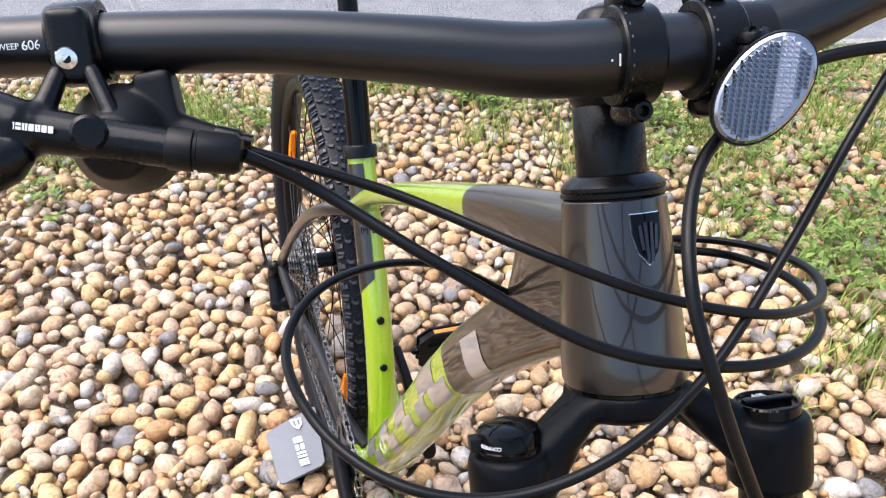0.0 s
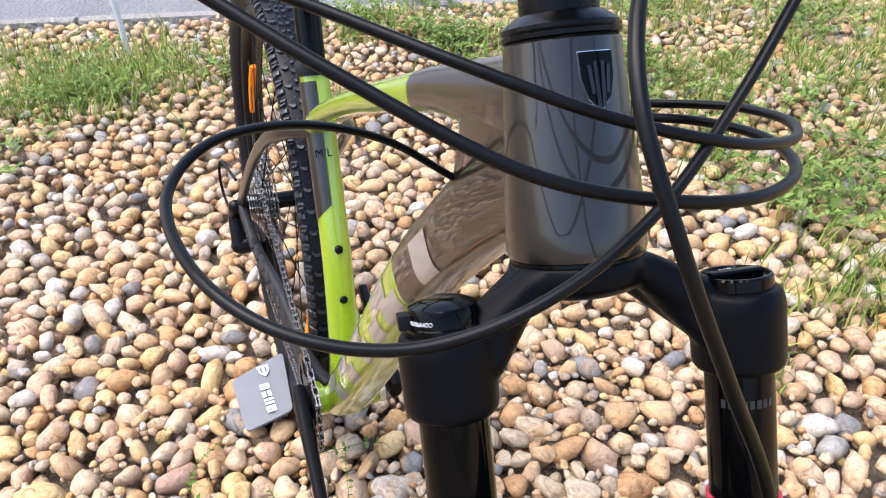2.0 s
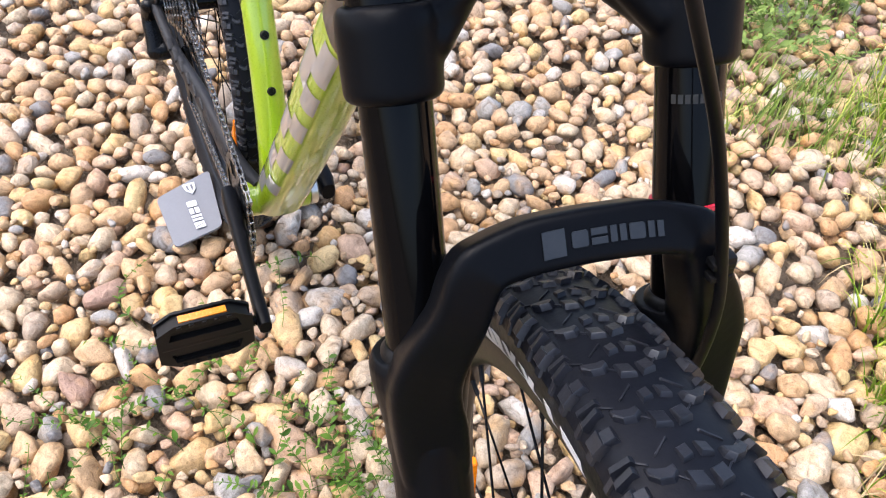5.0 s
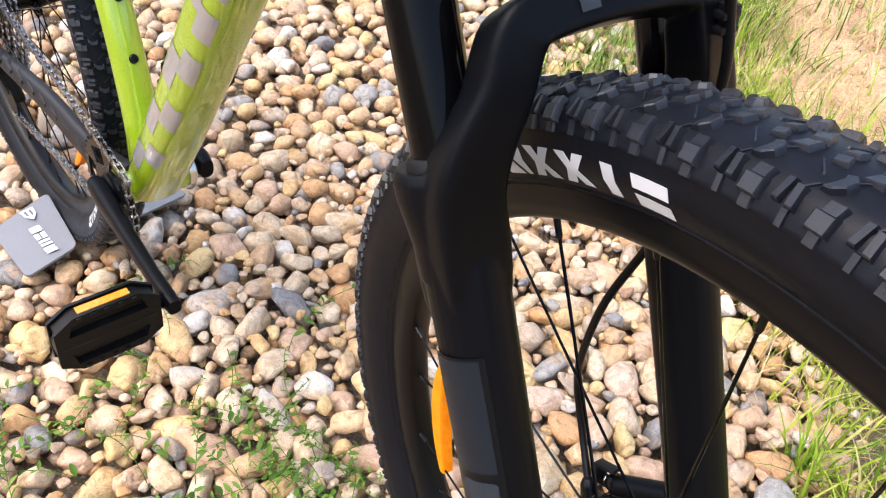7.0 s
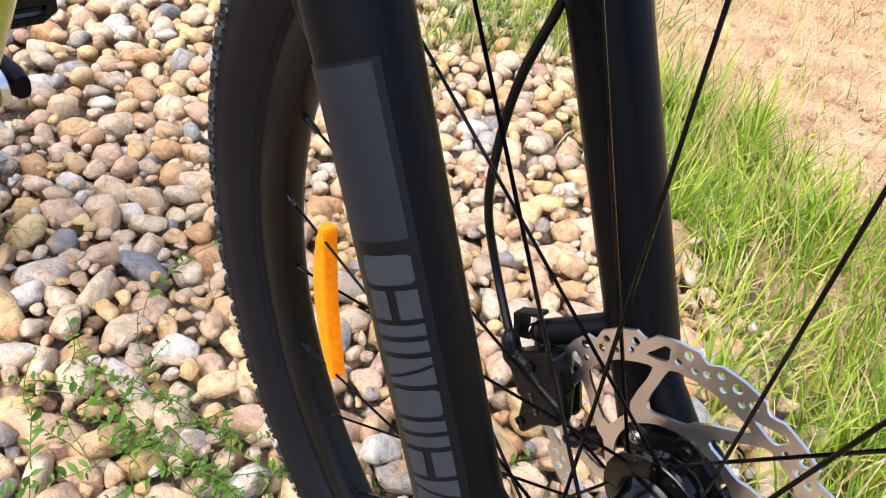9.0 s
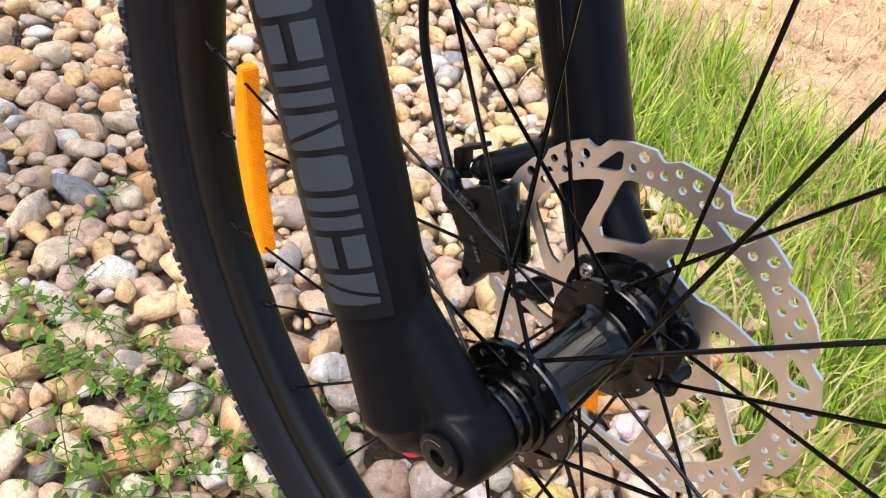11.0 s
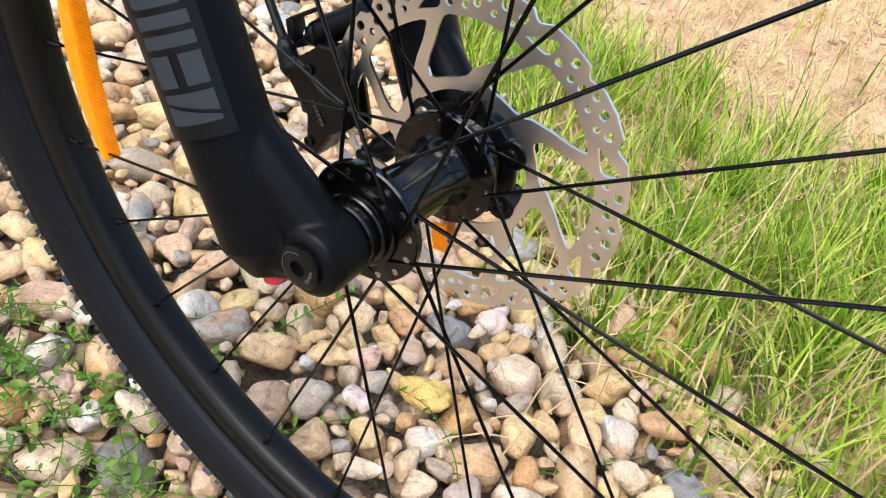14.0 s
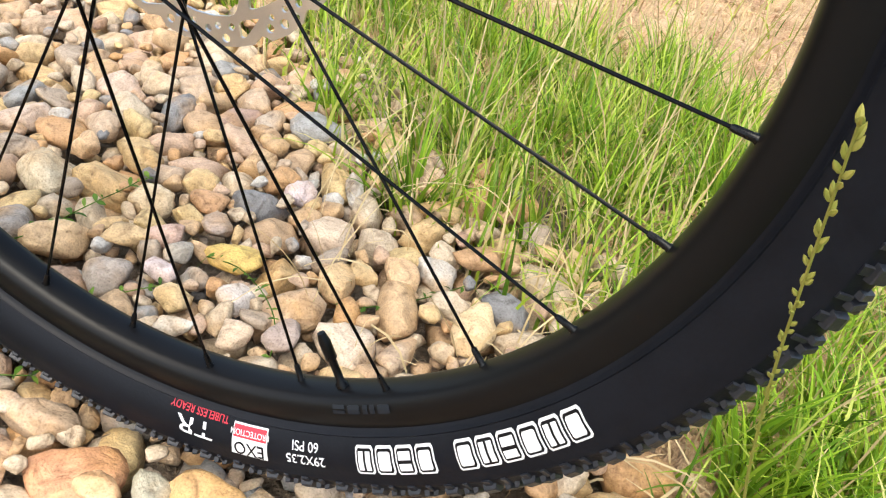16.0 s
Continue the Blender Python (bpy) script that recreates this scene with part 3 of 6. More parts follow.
def band(x, y):
    """How thick the grass stands: a band along the pebbles' edge that thins out into dry earth."""
    d = y - float(edge_y(x))
    if x > 0.34:
        d = min(d, (x - 0.30) * 0.8)
    n = 0.5 + 0.9 * noise.noise((x * 3.6, y * 3.6, 0.3)) + 0.5 * noise.noise((x * 11.0, y * 11.0, 2.3))
    if d < -0.06:
        return 0.0
    past = y - float(np.interp(x, (-0.2, 0.0, 0.4), (1.15, 1.0, 0.93)))
    if x > -0.2 and past > 0:
        return max(0.035, 0.34 - past * 1.6) * n
    if d < 0.05:
        return 0.45 * n
    wide = float(np.interp(x, (-0.9, -0.6, -0.4, -0.2, 0.1), (0.24, 0.30, 0.40, 0.55, 0.70)))
    if d < wide:
        return min(1.0, 0.16 + 1.0 * n)
    return max(0.035, 0.34 - (d - wide) * 1.6) * n


def patch(x, y):
    """Far grass grows in patches through the pebbles."""
    if off_road(x, y) < 0.05:
        return 0.0
    a = np.clip((y - 0.58 + 0.14 * (x + 1.2)) * 2.2, 0, 1)
    n = noise.noise((x * 2.6, y * 2.6, 4.0)) + 0.7 * noise.noise((x * 6.0, y * 6.0, 9.0))
    bare = 0.12 if x > -1.35 and y - float(edge_y(x)) > 0.42 else 1.0
    return 0.7 * bare * float(a) * max(0.0, 0.16 + 0.42 * float(np.clip((y - 0.9) * 1.5, 0, 1)) + 1.3 * n)


grass_pts = scatter(72000, -1.25, 1.10, -0.95, 2.0, band)
far_pts = scatter(62000, -3.4, -0.85, 0.45, 2.7, patch)
grass = blades("grass", grass_pts, 0.035, 0.155, 0.0010, 0.0026, 0.62, GRASSM, "fresh green meadow grass along the edge of the pebbles", "grass", comb=2.6)
tuft_pts, tuft_mid = [], []
for x_, y_, z_ in scatter(900, -1.15, 0.95, -0.6, 1.5, lambda x, y: 0.50 * band(x, y)):
    size_ = rng.uniform(0.6, 1.3)
    for _ in range(int(64 * size_)):
        tuft_pts.append((x_ + rng.normal(0, 0.015 * size_), y_ + rng.normal(0, 0.015 * size_), z_))
        tuft_mid.append((x_, y_))
grass_tufts = blades("grass", tuft_pts, 0.05, 0.145, 0.0011, 0.0027, 1.0, TUFTM, "lush green grass tufts fanning out beside the pebbles", "grass", seg=5, droop=0.8, hearts=tuft_mid)
blades("grass", far_pts, 0.03, 0.13, 0.0012, 0.0030, 0.55, FARG, "patchy green grass growing through the far pebbles", "grass", seg=4, comb=1.0)
TUFTS = [(-2.64, -0.72, 1.7), (-2.55, -0.60, 1.3), (-2.72, -0.95, 1.4), (-2.5, -0.85, 1.2), (-2.6, -0.78, 1.0), (-2.72, -0.62, 0.8), (-2.5, -1.0, 0.8), (-2.45, -1.25, 0.6), (-2.9, -1.2, 0.8), (-2.75, -1.7, 0.8),
         (-2.95, 0.22, 1.0), (-2.8, 0.10, 0.6), (-2.55, 0.55, 0.9), (-2.3, 0.35, 0.5), (-2.2, 0.70, 0.8), (-3.2, 0.0, 0.5), (-3.35, -0.5, 0.7),
         (-2.0, 0.62, 0.5), (-3.3, 0.6, 0.8), (-2.9, 0.8, 1.0), (-2.65, -0.30, 0.6), (-2.3, -0.05, 0.5), (-3.5, -1.2, 0.8), (-3.55, 0.3, 0.7), (-3.6, -0.1, 0.6)]
tufts = blades("grass_tufts", clumps(TUFTS, 190, 0.11), 0.06, 0.17, 0.0014, 0.0032, 0.6, FARG, "green grass tufts growing between the far pebbles", "grass", seg=4)
straw = blades("dry_straw", scatter(34000, -1.2, 2.2, 0.0, 3.2, lambda x, y: 0.8 if y - edge_y(x) > 0.35 else (0.7 if y - edge_y(x) > -0.05 else 0.0)), 0.03, 0.12, 0.0008, 0.0018, 1.3, STRAWM, "dry flattened straw on bare earth", "straw", seg=4, droop=1.3)
stems = blades("grass_stems", scatter(1100, -1.2, 1.0, 0.1, 1.9, lambda x, y: band(x, y)), 0.22, 0.40, 0.0006, 0.0010, 0.25, STRAWM, "thin dry seeding grass stems", "grass", seg=6, droop=0.5)

clods, clod_f, at_ = [], [], 0
for x_, y_, z_ in scatter(5200, -1.1, 2.0, 0.2, 2.6, lambda x, y: 1.0 if y - edge_y(x) > 0.42 + 0.3 * noise.noise((x * 4, y * 4, 1.0)) else 0.0):
    V, Fc = FAR[int(rng.integers(14))]
    r_ = 0.0035 + 0.012 * rng.uniform() ** 3.2
    R_ = np.array(Euler((rng.uniform(0, 6), rng.uniform(0, 6), rng.uniform(0, 6))).to_matrix())
    clods.append(V @ (R_ @ np.diag([r_ * 1.2, r_, r_ * 0.75])).T + np.array([x_, y_, float(dry_z(x_, y_)) + 0.25 * r_]))
    clod_f.append(Fc + at_)
    at_ += len(V)
me = fast_mesh("earth_clods", np.concatenate(clods), np.concatenate(clod_f))
me.materials.append(DRY)
tagged(new("earth_clods", me), "small crumbled clods of dry orange earth", "earth", kind="stuff")

loose = blades("loose_straw", [(x, y, z + 0.045) for x, y, z in scatter(260, -0.05, 0.36, -0.12, 0.42, lambda x, y: 0.5 if y > 0.07 and -0.25 < y - edge_y(x) < 0.05 else 0.0)], 0.07, 0.20, 0.0006, 0.0013, 2.4, STRAWM, "loose dry straw lying over the pebbles", "straw", seg=6, droop=0.5)


def weeds(name, plants, label, big=1.0, leafy=WEEDM, upward=0.0):
    """Weeds: thin runners with pairs of small oval leaves, lying or rising."""
    V, F, n = [], [], 0

    def leaf(p, d, up, ln, w):
        nonlocal n
        s = d.cross(up).normalized()
        prof = ((0, 0.12), (0.3, 0.85), (0.6, 1.0), (0.85, 0.55), (1.0, 0.06))
        for t, ww in prof:
            c = p + d * ln * t + up * ln * (0.25 * t - 0.35 * t * t)
            V.extend([tuple(c - s * w * ww + up * w * ww * 0.35), tuple(c), tuple(c + s * w * ww + up * w * ww * 0.35)])
        for k in range(4):
            q = n + 3 * k
            F.extend([(q, q + 1, q + 4, q + 3), (q + 1, q + 2, q + 5, q + 4)])
        n += 15

    for cx, cy, k in plants:
        for _ in range(int(round(2.3 * k + rng.uniform(0, 1)))):
            p = Vector((cx + rng.normal(0, 0.05), cy + rng.normal(0, 0.05), -0.015))
            az = rng.normal(0.45, 0.35) + (math.pi if rng.uniform() < 0.5 else 0) if rng.uniform() < 0.5 else rng.uniform(0, 2 * math.pi)
            d = Vector((math.cos(az), math.sin(az), rng.uniform(0.0, 0.40) + upward)).normalized()
            size = big * rng.uniform(0.65, 1.35)
            count = int(rng.integers(6, 15))
            for s in range(count):
                hop = rng.uniform(0.008, 0.017)
                a = p.copy()
                p = p + d * hop
                az += rng.normal(0, 0.30)
                d = (d + Vector((math.cos(az) * 0.22, math.sin(az) * 0.22, rng.normal(-0.06 + 0.05 * upward, 0.10)))).normalized()
                if p.z < 0.002:
                    p.z = 0.002
                # stem piece, three-sided
                side = d.cross(Vector((0, 0, 1))).normalized() * 0.0006
                rise = Vector((0, 0, 0.0009))
                V.extend([tuple(a - side), tuple(a + side), tuple(a + rise), tuple(p - side), tuple(p + side), tuple(p + rise)])
                F.extend([(n, n + 1, n + 4, n + 3), (n + 1, n + 2, n + 5, n + 4), (n + 2, n, n + 3, n + 5)])
                n += 6
                young = 1.0 - 0.45 * (s / count)
                for sg in (-1, 1):
                    if rng.uniform() < 0.30:
                        continue
                    spin = rng.normal(0, 0.45)
                    ld = (side.normalized() * sg + d * rng.uniform(-0.1, 1.2) + Vector((0, 0, rng.uniform(-0.1, 0.7)))).normalized()
                    upv = (Vector((0, 0, 1)) - ld * ld.z).normalized()
                    upv = (upv + ld.cross(upv) * spin).normalized()
                    ln = size * young * rng.uniform(0.006, 0.017)
                    leaf(p, ld, upv, ln, ln * rng.uniform(0.15, 0.27))
    me = fast_mesh(name, np.array(V), np.array(F))
    me.materials.append(leafy)
    return tagged(new(name, me), label, "weeds", kind="stuff")


weeds("creeping_weeds", [(-0.36, -0.10, 1.8), (-0.40, -0.07, 1.8), (-0.30, -0.09, 1.6), (-0.46, -0.06, 1.4), (-0.50, -0.10, 1.4), (-0.42, -0.14, 1.2), (-0.24, -0.08, 1.2), (-0.16, -0.065, 1.2), (-0.22, -0.055, 1.3), (-0.28, -0.06, 1.3), (-0.18, -0.09, 1.0), (-0.11, -0.105, 0.6), (-0.33, -0.05, 1.2), (-0.25, -0.10, 0.9), (0.239, 0.174, 0.3), (-0.52, -0.17, 1.0), (-0.44, -0.10, 2.0), (-0.40, -0.03, 2.0), (-0.36, -0.01, 1.2), (-0.47, -0.20, 1.6), (-0.60, -0.28, 0.9), (-0.64, -0.38, 0.8), (-0.56, -0.36, 1.0),
                         (-0.66, -0.52, 0.9), (-0.58, -0.47, 0.9), (-0.72, -0.44, 0.6), (-0.50, -0.28, 0.9), (-0.76, -0.20, 0.5), (-0.68, -0.12, 0.35), (-0.80, -0.62, 0.6), (-0.33, 0.04, 0.5),
                         (-0.9, -0.33, 0.35), (-0.62, -0.02, 0.3), (-0.85, -0.05, 0.3), (-0.46, -0.38, 1.0), (-0.50, -0.52, 1.0), (-0.05, 0.16, 0.25), (-0.24, 0.10, 0.3)], "creeping green weeds with small oval leaves among pebbles")

FARW = [(-2.70, 0.77), (-2.85, 0.95), (-2.68, 0.60), (-2.40, 1.00), (-2.20, 1.05), (-2.05, 1.10), (-1.80, 0.90), (-1.65, 0.86), (-1.70, 1.05), (-1.50, 0.95), (-2.30, 1.30), (-2.75, 1.25),
        (-2.75, 1.55), (-2.50, 1.60), (-2.00, 1.35), (-1.40, 1.05), (-1.30, 1.15), (-2.52, -0.38), (-2.66, -0.44), (-2.85, -0.95), (-2.2, -1.05), (-2.95, 0.25), (-2.6, 0.35), (-1.85, 1.2), (-1.55, 1.2)]
BUSHES = [(-2.95, 0.10), (-2.88, 0.20), (-2.72, 0.42), (-2.62, 0.50), (-2.64, 0.38), (-3.05, 0.45), (-2.50, 0.95), (-2.25, 0.88), (-2.10, 0.80), (-2.62, 1.80), (-2.40, 1.72), (-1.60, 1.30), (-1.45, 1.08), (-2.55, -0.88), (-2.45, -0.78)]
weeds("leafy_weeds", [(x + rng.normal(0, 0.06), y + rng.normal(0, 0.06), 2.6) for x, y in BUSHES for _ in range(4)], "knee-high bushy green weeds before the road", 2.1, WEEDF, 2.2)
weeds("leafy_weeds", [(x + dx, y + dy, 1.3) for x, y in FARW for dx, dy in ((0, 0), (0.09, 0.05), (-0.06, 0.10))], "bushy green leafy weeds between the far pebbles", 1.9, WEEDF, 1.6)

# white marker stake in the far tuft
stake = tagged(part("marker_stake", tube([(-2.86, -0.75, -0.05), (-2.86, -0.755, 0.2), (-2.85, -0.79, 0.45), (-2.84, -0.81, 0.55)], [0.011, 0.011, 0.0105, 0.010], 8, 3), WHITE),
               "thin white plastic marker stake standing in grass", "stake")


def seed_stalk(base, tip, bow, fat=1.0):
    """A tall grass stalk with a spike of small seed husks."""
    a, b = Vector(base), Vector(tip)
    line = [a, a.lerp(b, 0.35) + Vector(bow), a.lerp(b, 0.7) + Vector(bow) * 0.8, b]
    root = new("seed_stalk")
    root.location = base
    pts_ = [tuple(p - a) for p in line]
    part("stem", tube(pts_, [0.0011, 0.0009, 0.0007, 0.0004], 6, 8), SEEDM, root)
    fine = [Vector([float(w) for w in q]) for q in smooth_line(pts_, 20)]
    husk = bmesh.new()
    n = len(fine)
    for i in range(int(n * 0.50), n):
        d = (fine[min(i + 1, n - 1)] - fine[max(i - 1, 0)]).normalized()
        for sg in range(2):
            az = (i % 2) * math.pi + rng.normal(0, 0.7)
            u, v, _ = frame_of(d)
            o = (u * math.cos(az) + v * math.sin(az))
            p = fine[i] + o * 0.0004 + d * rng.uniform(-0.004, 0.004)
            q = fat * (0.75 + 0.6 * (i / n - 0.5) * 2)
            lathe([(0.0, 0.0), (0.0008 * q, 0.0010 * q), (0.0011 * q, 0.0024 * q), (0.0007 * q, 0.0042 * q), (0.0, 0.0056 * q)], p, (d * 2.2 + o).normalized(), 6, husk)
    hk = part("seed_head", husk, SEEDM, root, "yellow-green seed husks")
    hk["kind"] = "stuff"
    return tagged(root, "tall yellow-green grass stalk with a seed head", "grass stalk", "seeding grass stalks")


seed_stalk((0.450, 0.100, -0.03), (0.2965, -0.1290, 0.413), (-0.010, 0.002, -0.008), 0.75)
for x_, y_, h_ in ((0.30, 0.56, 0.30), (0.38, 0.50, 0.34), (0.45, 0.62, 0.31), (0.52, 0.47, 0.36), (0.22, 0.70, 0.30), (0.08, 0.74, 0.32), (0.58, 0.68, 0.33), (0.36, 0.78, 0.35), (-0.06, 0.82, 0.31), (0.47, 0.38, 0.28)):
    seed_stalk((x_, y_, -0.04), (x_ + rng.normal(0, 0.05), y_ + rng.normal(0, 0.05), h_), (rng.normal(0, 0.008), rng.normal(0, 0.008), 0), 0.5)


# ---- bicycle ----
# Built in the fork's own axes: origin at the front hub, x forward, y to the rider's left, z up along the steerer.
bike = tagged(new("bicycle"), "black, charcoal and lime green hardtail mountain bike standing on pebbles", "bicycle")
bike.matrix_world = Matrix.Translation((0, 0, 0.372)) @ Matrix.Rotation(radians(-26.13), 4, "Y")
STEER, AXIS = radians(10.6), -0.046
X, Y, Z = Vector((1, 0, 0)), Vector((0, 1, 0)), Vector((0, 0, 1))
TURN_ = Matrix.Translation((AXIS, 0, 0)) @ Matrix.Rotation(STEER, 4, "Z")


def G(x, y, z):
    """A place on the frame, which the steering turns about the head tube's axis."""
    return tuple(TURN_ @ Vector((x, y, z)))


def add(name, bm, material, label="", parent=None, angle=40):
    return part(name, bm, material, parent or bike, label, angle)


def polar(r, deg, y=0.0):
    a = radians(deg)
    return Vector((r * math.cos(a), y, r * math.sin(a)))


NIP0, NSP = -146.3, 28
HUB = Vector((0.0045, 0.0, 0.0045))


def tyre_bm():
    half = [(0.3125, 0.0125), (0.319, 0.0150), (0.3200, 0.0172), (0.3212, 0.0186), (0.3222, 0.0182), (0.326, 0.0213), (0.335, 0.0268), (0.343, 0.0285), (0.350, 0.0284), (0.3512, 0.0288), (0.3524, 0.0282), (0.3565, 0.0270), (0.3620, 0.0232), (0.3650, 0.0160), (0.3668, 0.0075), (0.3674, 0.0)]
    prof = [(r, -y) for r, y in half] + [(r, y) for r, y in half[-2::-1]] + [(0.309, 0.010), (0.309, -0.010)]
    return lathe(prof, (0, 0, 0), (0, 1, 0), 180, closed=True)


def knobs_bm(turn=0.0):
    """Cross-country tread: low paired centre blocks, bent blocks joined by thin ridges, square and split shoulder blocks."""
    bm = bmesh.new()
    pitches = 84
    step = 360 / pitches
    run = math.radians(step) * 0.3674
    slab = ((-1, -1), (1, -1), (1, 1), (-1, 1))
    bent = ((-1, -0.2), (-0.45, -1), (0.45, -1), (1, -0.2), (1, 0.9), (0.4, 0.35), (-0.4, 0.35), (-1, 0.9))

    def on_tyre(y, turn_, lift):
        """A place on the tread: across, degrees round, height above the casing."""
        ay = abs(y)
        r = float(np.interp(ay, [0, 0.0075, 0.016, 0.0232, 0.0270, 0.0288], [0.3674, 0.3668, 0.3650, 0.3620, 0.3565, 0.3510]))
        sl = math.radians(float(np.interp(ay, [0, 0.0075, 0.015, 0.022, 0.026, 0.029], [0, 8, 20, 42, 58, 78])))
        yy = ay + lift * math.sin(sl)
        return Matrix.Rotation(radians(-turn_), 3, "Y") @ Vector((r + lift * math.cos(sl), math.copysign(yy, y), 0))

    def block(shape, y, at, w, ln, h, ramp=0.0, lean=0.0):
        """One block: w across, ln along, h high; ramp lowers its leading edge."""
        n, rows = len(shape), []
        for lev, k in ((0, 1.28), (1, 0.98), (2, 0.86)):
            row = []
            for a, b in shape:
                top = h * (1 - ramp * max(0.0, b))
                up = (-0.002, top - 0.0005, top)[lev]
                yy = y + a * w / 2 * k
                zz = b * ln / 2 * k + lean * a * w / 2
                row.append(bm.verts.new(on_tyre(yy, at + zz / run * step, up)))
            rows.append(row)
        for p, q in zip(rows, rows[1:]):
            for t in range(n):
                bm.faces.new((p[t], p[(t + 1) % n], q[(t + 1) % n], q[t]))
        bm.faces.new(rows[2])

    for i in range(pitches):
        a0 = step * i + turn
        wob = (0.0, 0.06, -0.05)[i % 3]
        for sg in (-1, 1):
            block(slab, sg * 0.0042, a0, 0.0056, 0.0074, 0.0026, 0.5, 0.30 * sg)
            block(slab, sg * 0.0036, a0 + step * (0.46 + wob), 0.0042, 0.0060, 0.0023, 0.5, -0.25 * sg)
            block(bent, sg * 0.0138, a0 + step * (0.26 + 0.04 * sg), 0.0088, 0.0068, 0.0033, 0.40, 0.25 * sg)
            # thin ridges from block to block
            block(slab, sg * 0.0090, a0 + step * 0.10, 0.0046, 0.0010, 0.0008, 0, 0.9 * sg)
            block(slab, sg * 0.0096, a0 + step * 0.60, 0.0070, 0.0010, 0.0008, 0, -0.75 * sg)
            block(slab, sg * 0.0188, a0 + step * 0.48, 0.0046, 0.0010, 0.0008, 0, 0.8 * sg)
            # shoulder: a stepped block, then a pair with a slit
            block(slab, sg * 0.0222, a0 + step * 0.03, 0.0038, 0.0066, 0.0034, 0.25, 0.10 * sg)
            block(slab, sg * 0.0256, a0 + step * 0.06, 0.0034, 0.0082, 0.0036, 0.15, 0.06 * sg)
            block(slab, sg * 0.0236, a0 + step * (0.43 + wob), 0.0056, 0.0034, 0.0037, 0.15, -0.15 * sg)
            block(slab, sg * 0.0230, a0 + step * (0.62 + wob), 0.0062, 0.0032, 0.0034, 0.2, 0.15 * sg)
            # bars that carry the blocks down the side
            block(slab, sg * 0.0281, a0 + step * 0.06, 0.0020, 0.0050, 0.0011)
            block(slab, sg * 0.0277, a0 + step * 0.52, 0.0024, 0.0030, 0.0012)
    bmesh.ops.recalc_face_normals(bm, faces=bm.faces)
    return bm


def rim_bm():
    half = [(0.3165, 0.0122), (0.3190, 0.0142), (0.3165, 0.0148), (0.3080, 0.0147), (0.3035, 0.0138), (0.2995, 0.0112), (0.2975, 0.0070), (0.2968, 0.0)]
    prof = [(r, -y) for r, y in half] + [(r, y) for r, y in half[-2::-1]] + [(0.310, 0.0115), (0.310, -0.0115)]
    return lathe(prof, (0, 0, 0), (0, 1, 0), 180, closed=True)


def spoke_ends(k):
    """Hub end and rim end of spoke k: two flanges in turn, leading and trailing in turn, two crossings."""
    rim = NIP0 + 360 / NSP * k
    left = k % 2 == 0
    lead = 1 if k % 4 in (1, 2) else -1
    y = 0.0245 if left else -0.0368
    return HUB + polar(0.0258, rim + lead * 41, y + 0.0020 * lead), polar(0.2985, rim, 0.003 * (1 if left else -1))


def wheel_spokes(rim_ob, m=None):
    for k in range(NSP):
        a, b = spoke_ends(k)
        if m:
            a, b = m @ a, m @ b
        d = (b - a).normalized()
        add("spoke", tube([a, a + d * 0.01, b - d * 0.012], 0.00098, 8, 2), GLOSSB, "", rim_ob)
        add("nipple", lathe([(0.0, 0.0), (0.0014, 0.0002), (0.0019, 0.002), (0.0021, 0.011), (0.0030, 0.0125), (0.003, 0.014)], b - d * 0.0135, d, 8), SATIN, "", rim_ob)


def wheel_reflector(rim_ob, deg, m=None, c=0.2478):
    """Long orange lens clipped across the spokes, its face turned to the side."""
    bm = bmesh.new()
    n = 14
    rings = []
    for i in range(n + 1):
        s = i / n * 2 - 1
        a = deg + s * 15.2
        w = 0.0056 * (1 - abs(s) ** 2.2) ** 0.8 + 0.0036
        rings.append([polar(c - w, a, -0.0075), polar(c - w * 0.8, a, -0.0112), polar(c + w * 0.8, a, -0.0112), polar(c + w, a, -0.0075), polar(c + w, a, -0.0012), polar(c - w, a, -0.0012)])
    skin(bm, rings)
    bmesh.ops.recalc_face_normals(bm, faces=bm.faces)
    bmesh.ops.bevel(bm, geom=[e for e in bm.edges if e.calc_face_angle(0) > 0.5], offset=0.0008, segments=2, affect="EDGES")
    if m:
        place(bm, m)
    lens = add("wheel_reflector", bm, ORANGE, "long orange spoke reflector", rim_ob)
    return lens


front_tyre = add("front_tyre", tyre_bm(), RUBBER, "black knobbly mountain bike tyre", angle=60)
add("tread", knobs_bm(), KNOBM, "", front_tyre, 30)["kind"] = "stuff"
front_rim = add("front_rim", rim_bm(), RIMB, "black alloy rim", angle=35)
wheel_spokes(front_rim)
wheel_reflector(front_rim, 161.5)
wheel_reflector(front_rim, 7.4, None, 0.2510)
vb = polar(0.298, -88.44)
vt = polar(0.2555, -88.44)
add("valve", lathe([(0.0040, -0.004), (0.0042, 0.004), (0.0026, 0.006), (0.0026, 0.022), (0.0037, 0.0235), (0.0037, 0.036), (0.0024, 0.0425), (0.0, 0.0430)], vb, vt - vb, 14), SATIN, "black capped valve", front_rim)


def on_sidewall(bm, deg, r0, y0=-0.0283, upside=1):
    """Bend flat print round the tyre's right sidewall; its top points to the tread."""
    def fn(c):
        r = r0 + c.y
        a = deg - math.degrees(c.x / r0)
        y = -np.interp(r, [0.319, 0.326, 0.335, 0.343, 0.351, 0.357], [0.0150, 0.0215, 0.0268, 0.0285, 0.0280, 0.0262]) - 0.0005 - c.z * 0.5
        return polar(r, a, float(y))
    return wrap(bm, fn)


def subdiv(bm, n=2):
    bmesh.ops.subdivide_edges(bm, edges=bm.edges[:], cuts=n, use_grid_fill=True)
    return bm


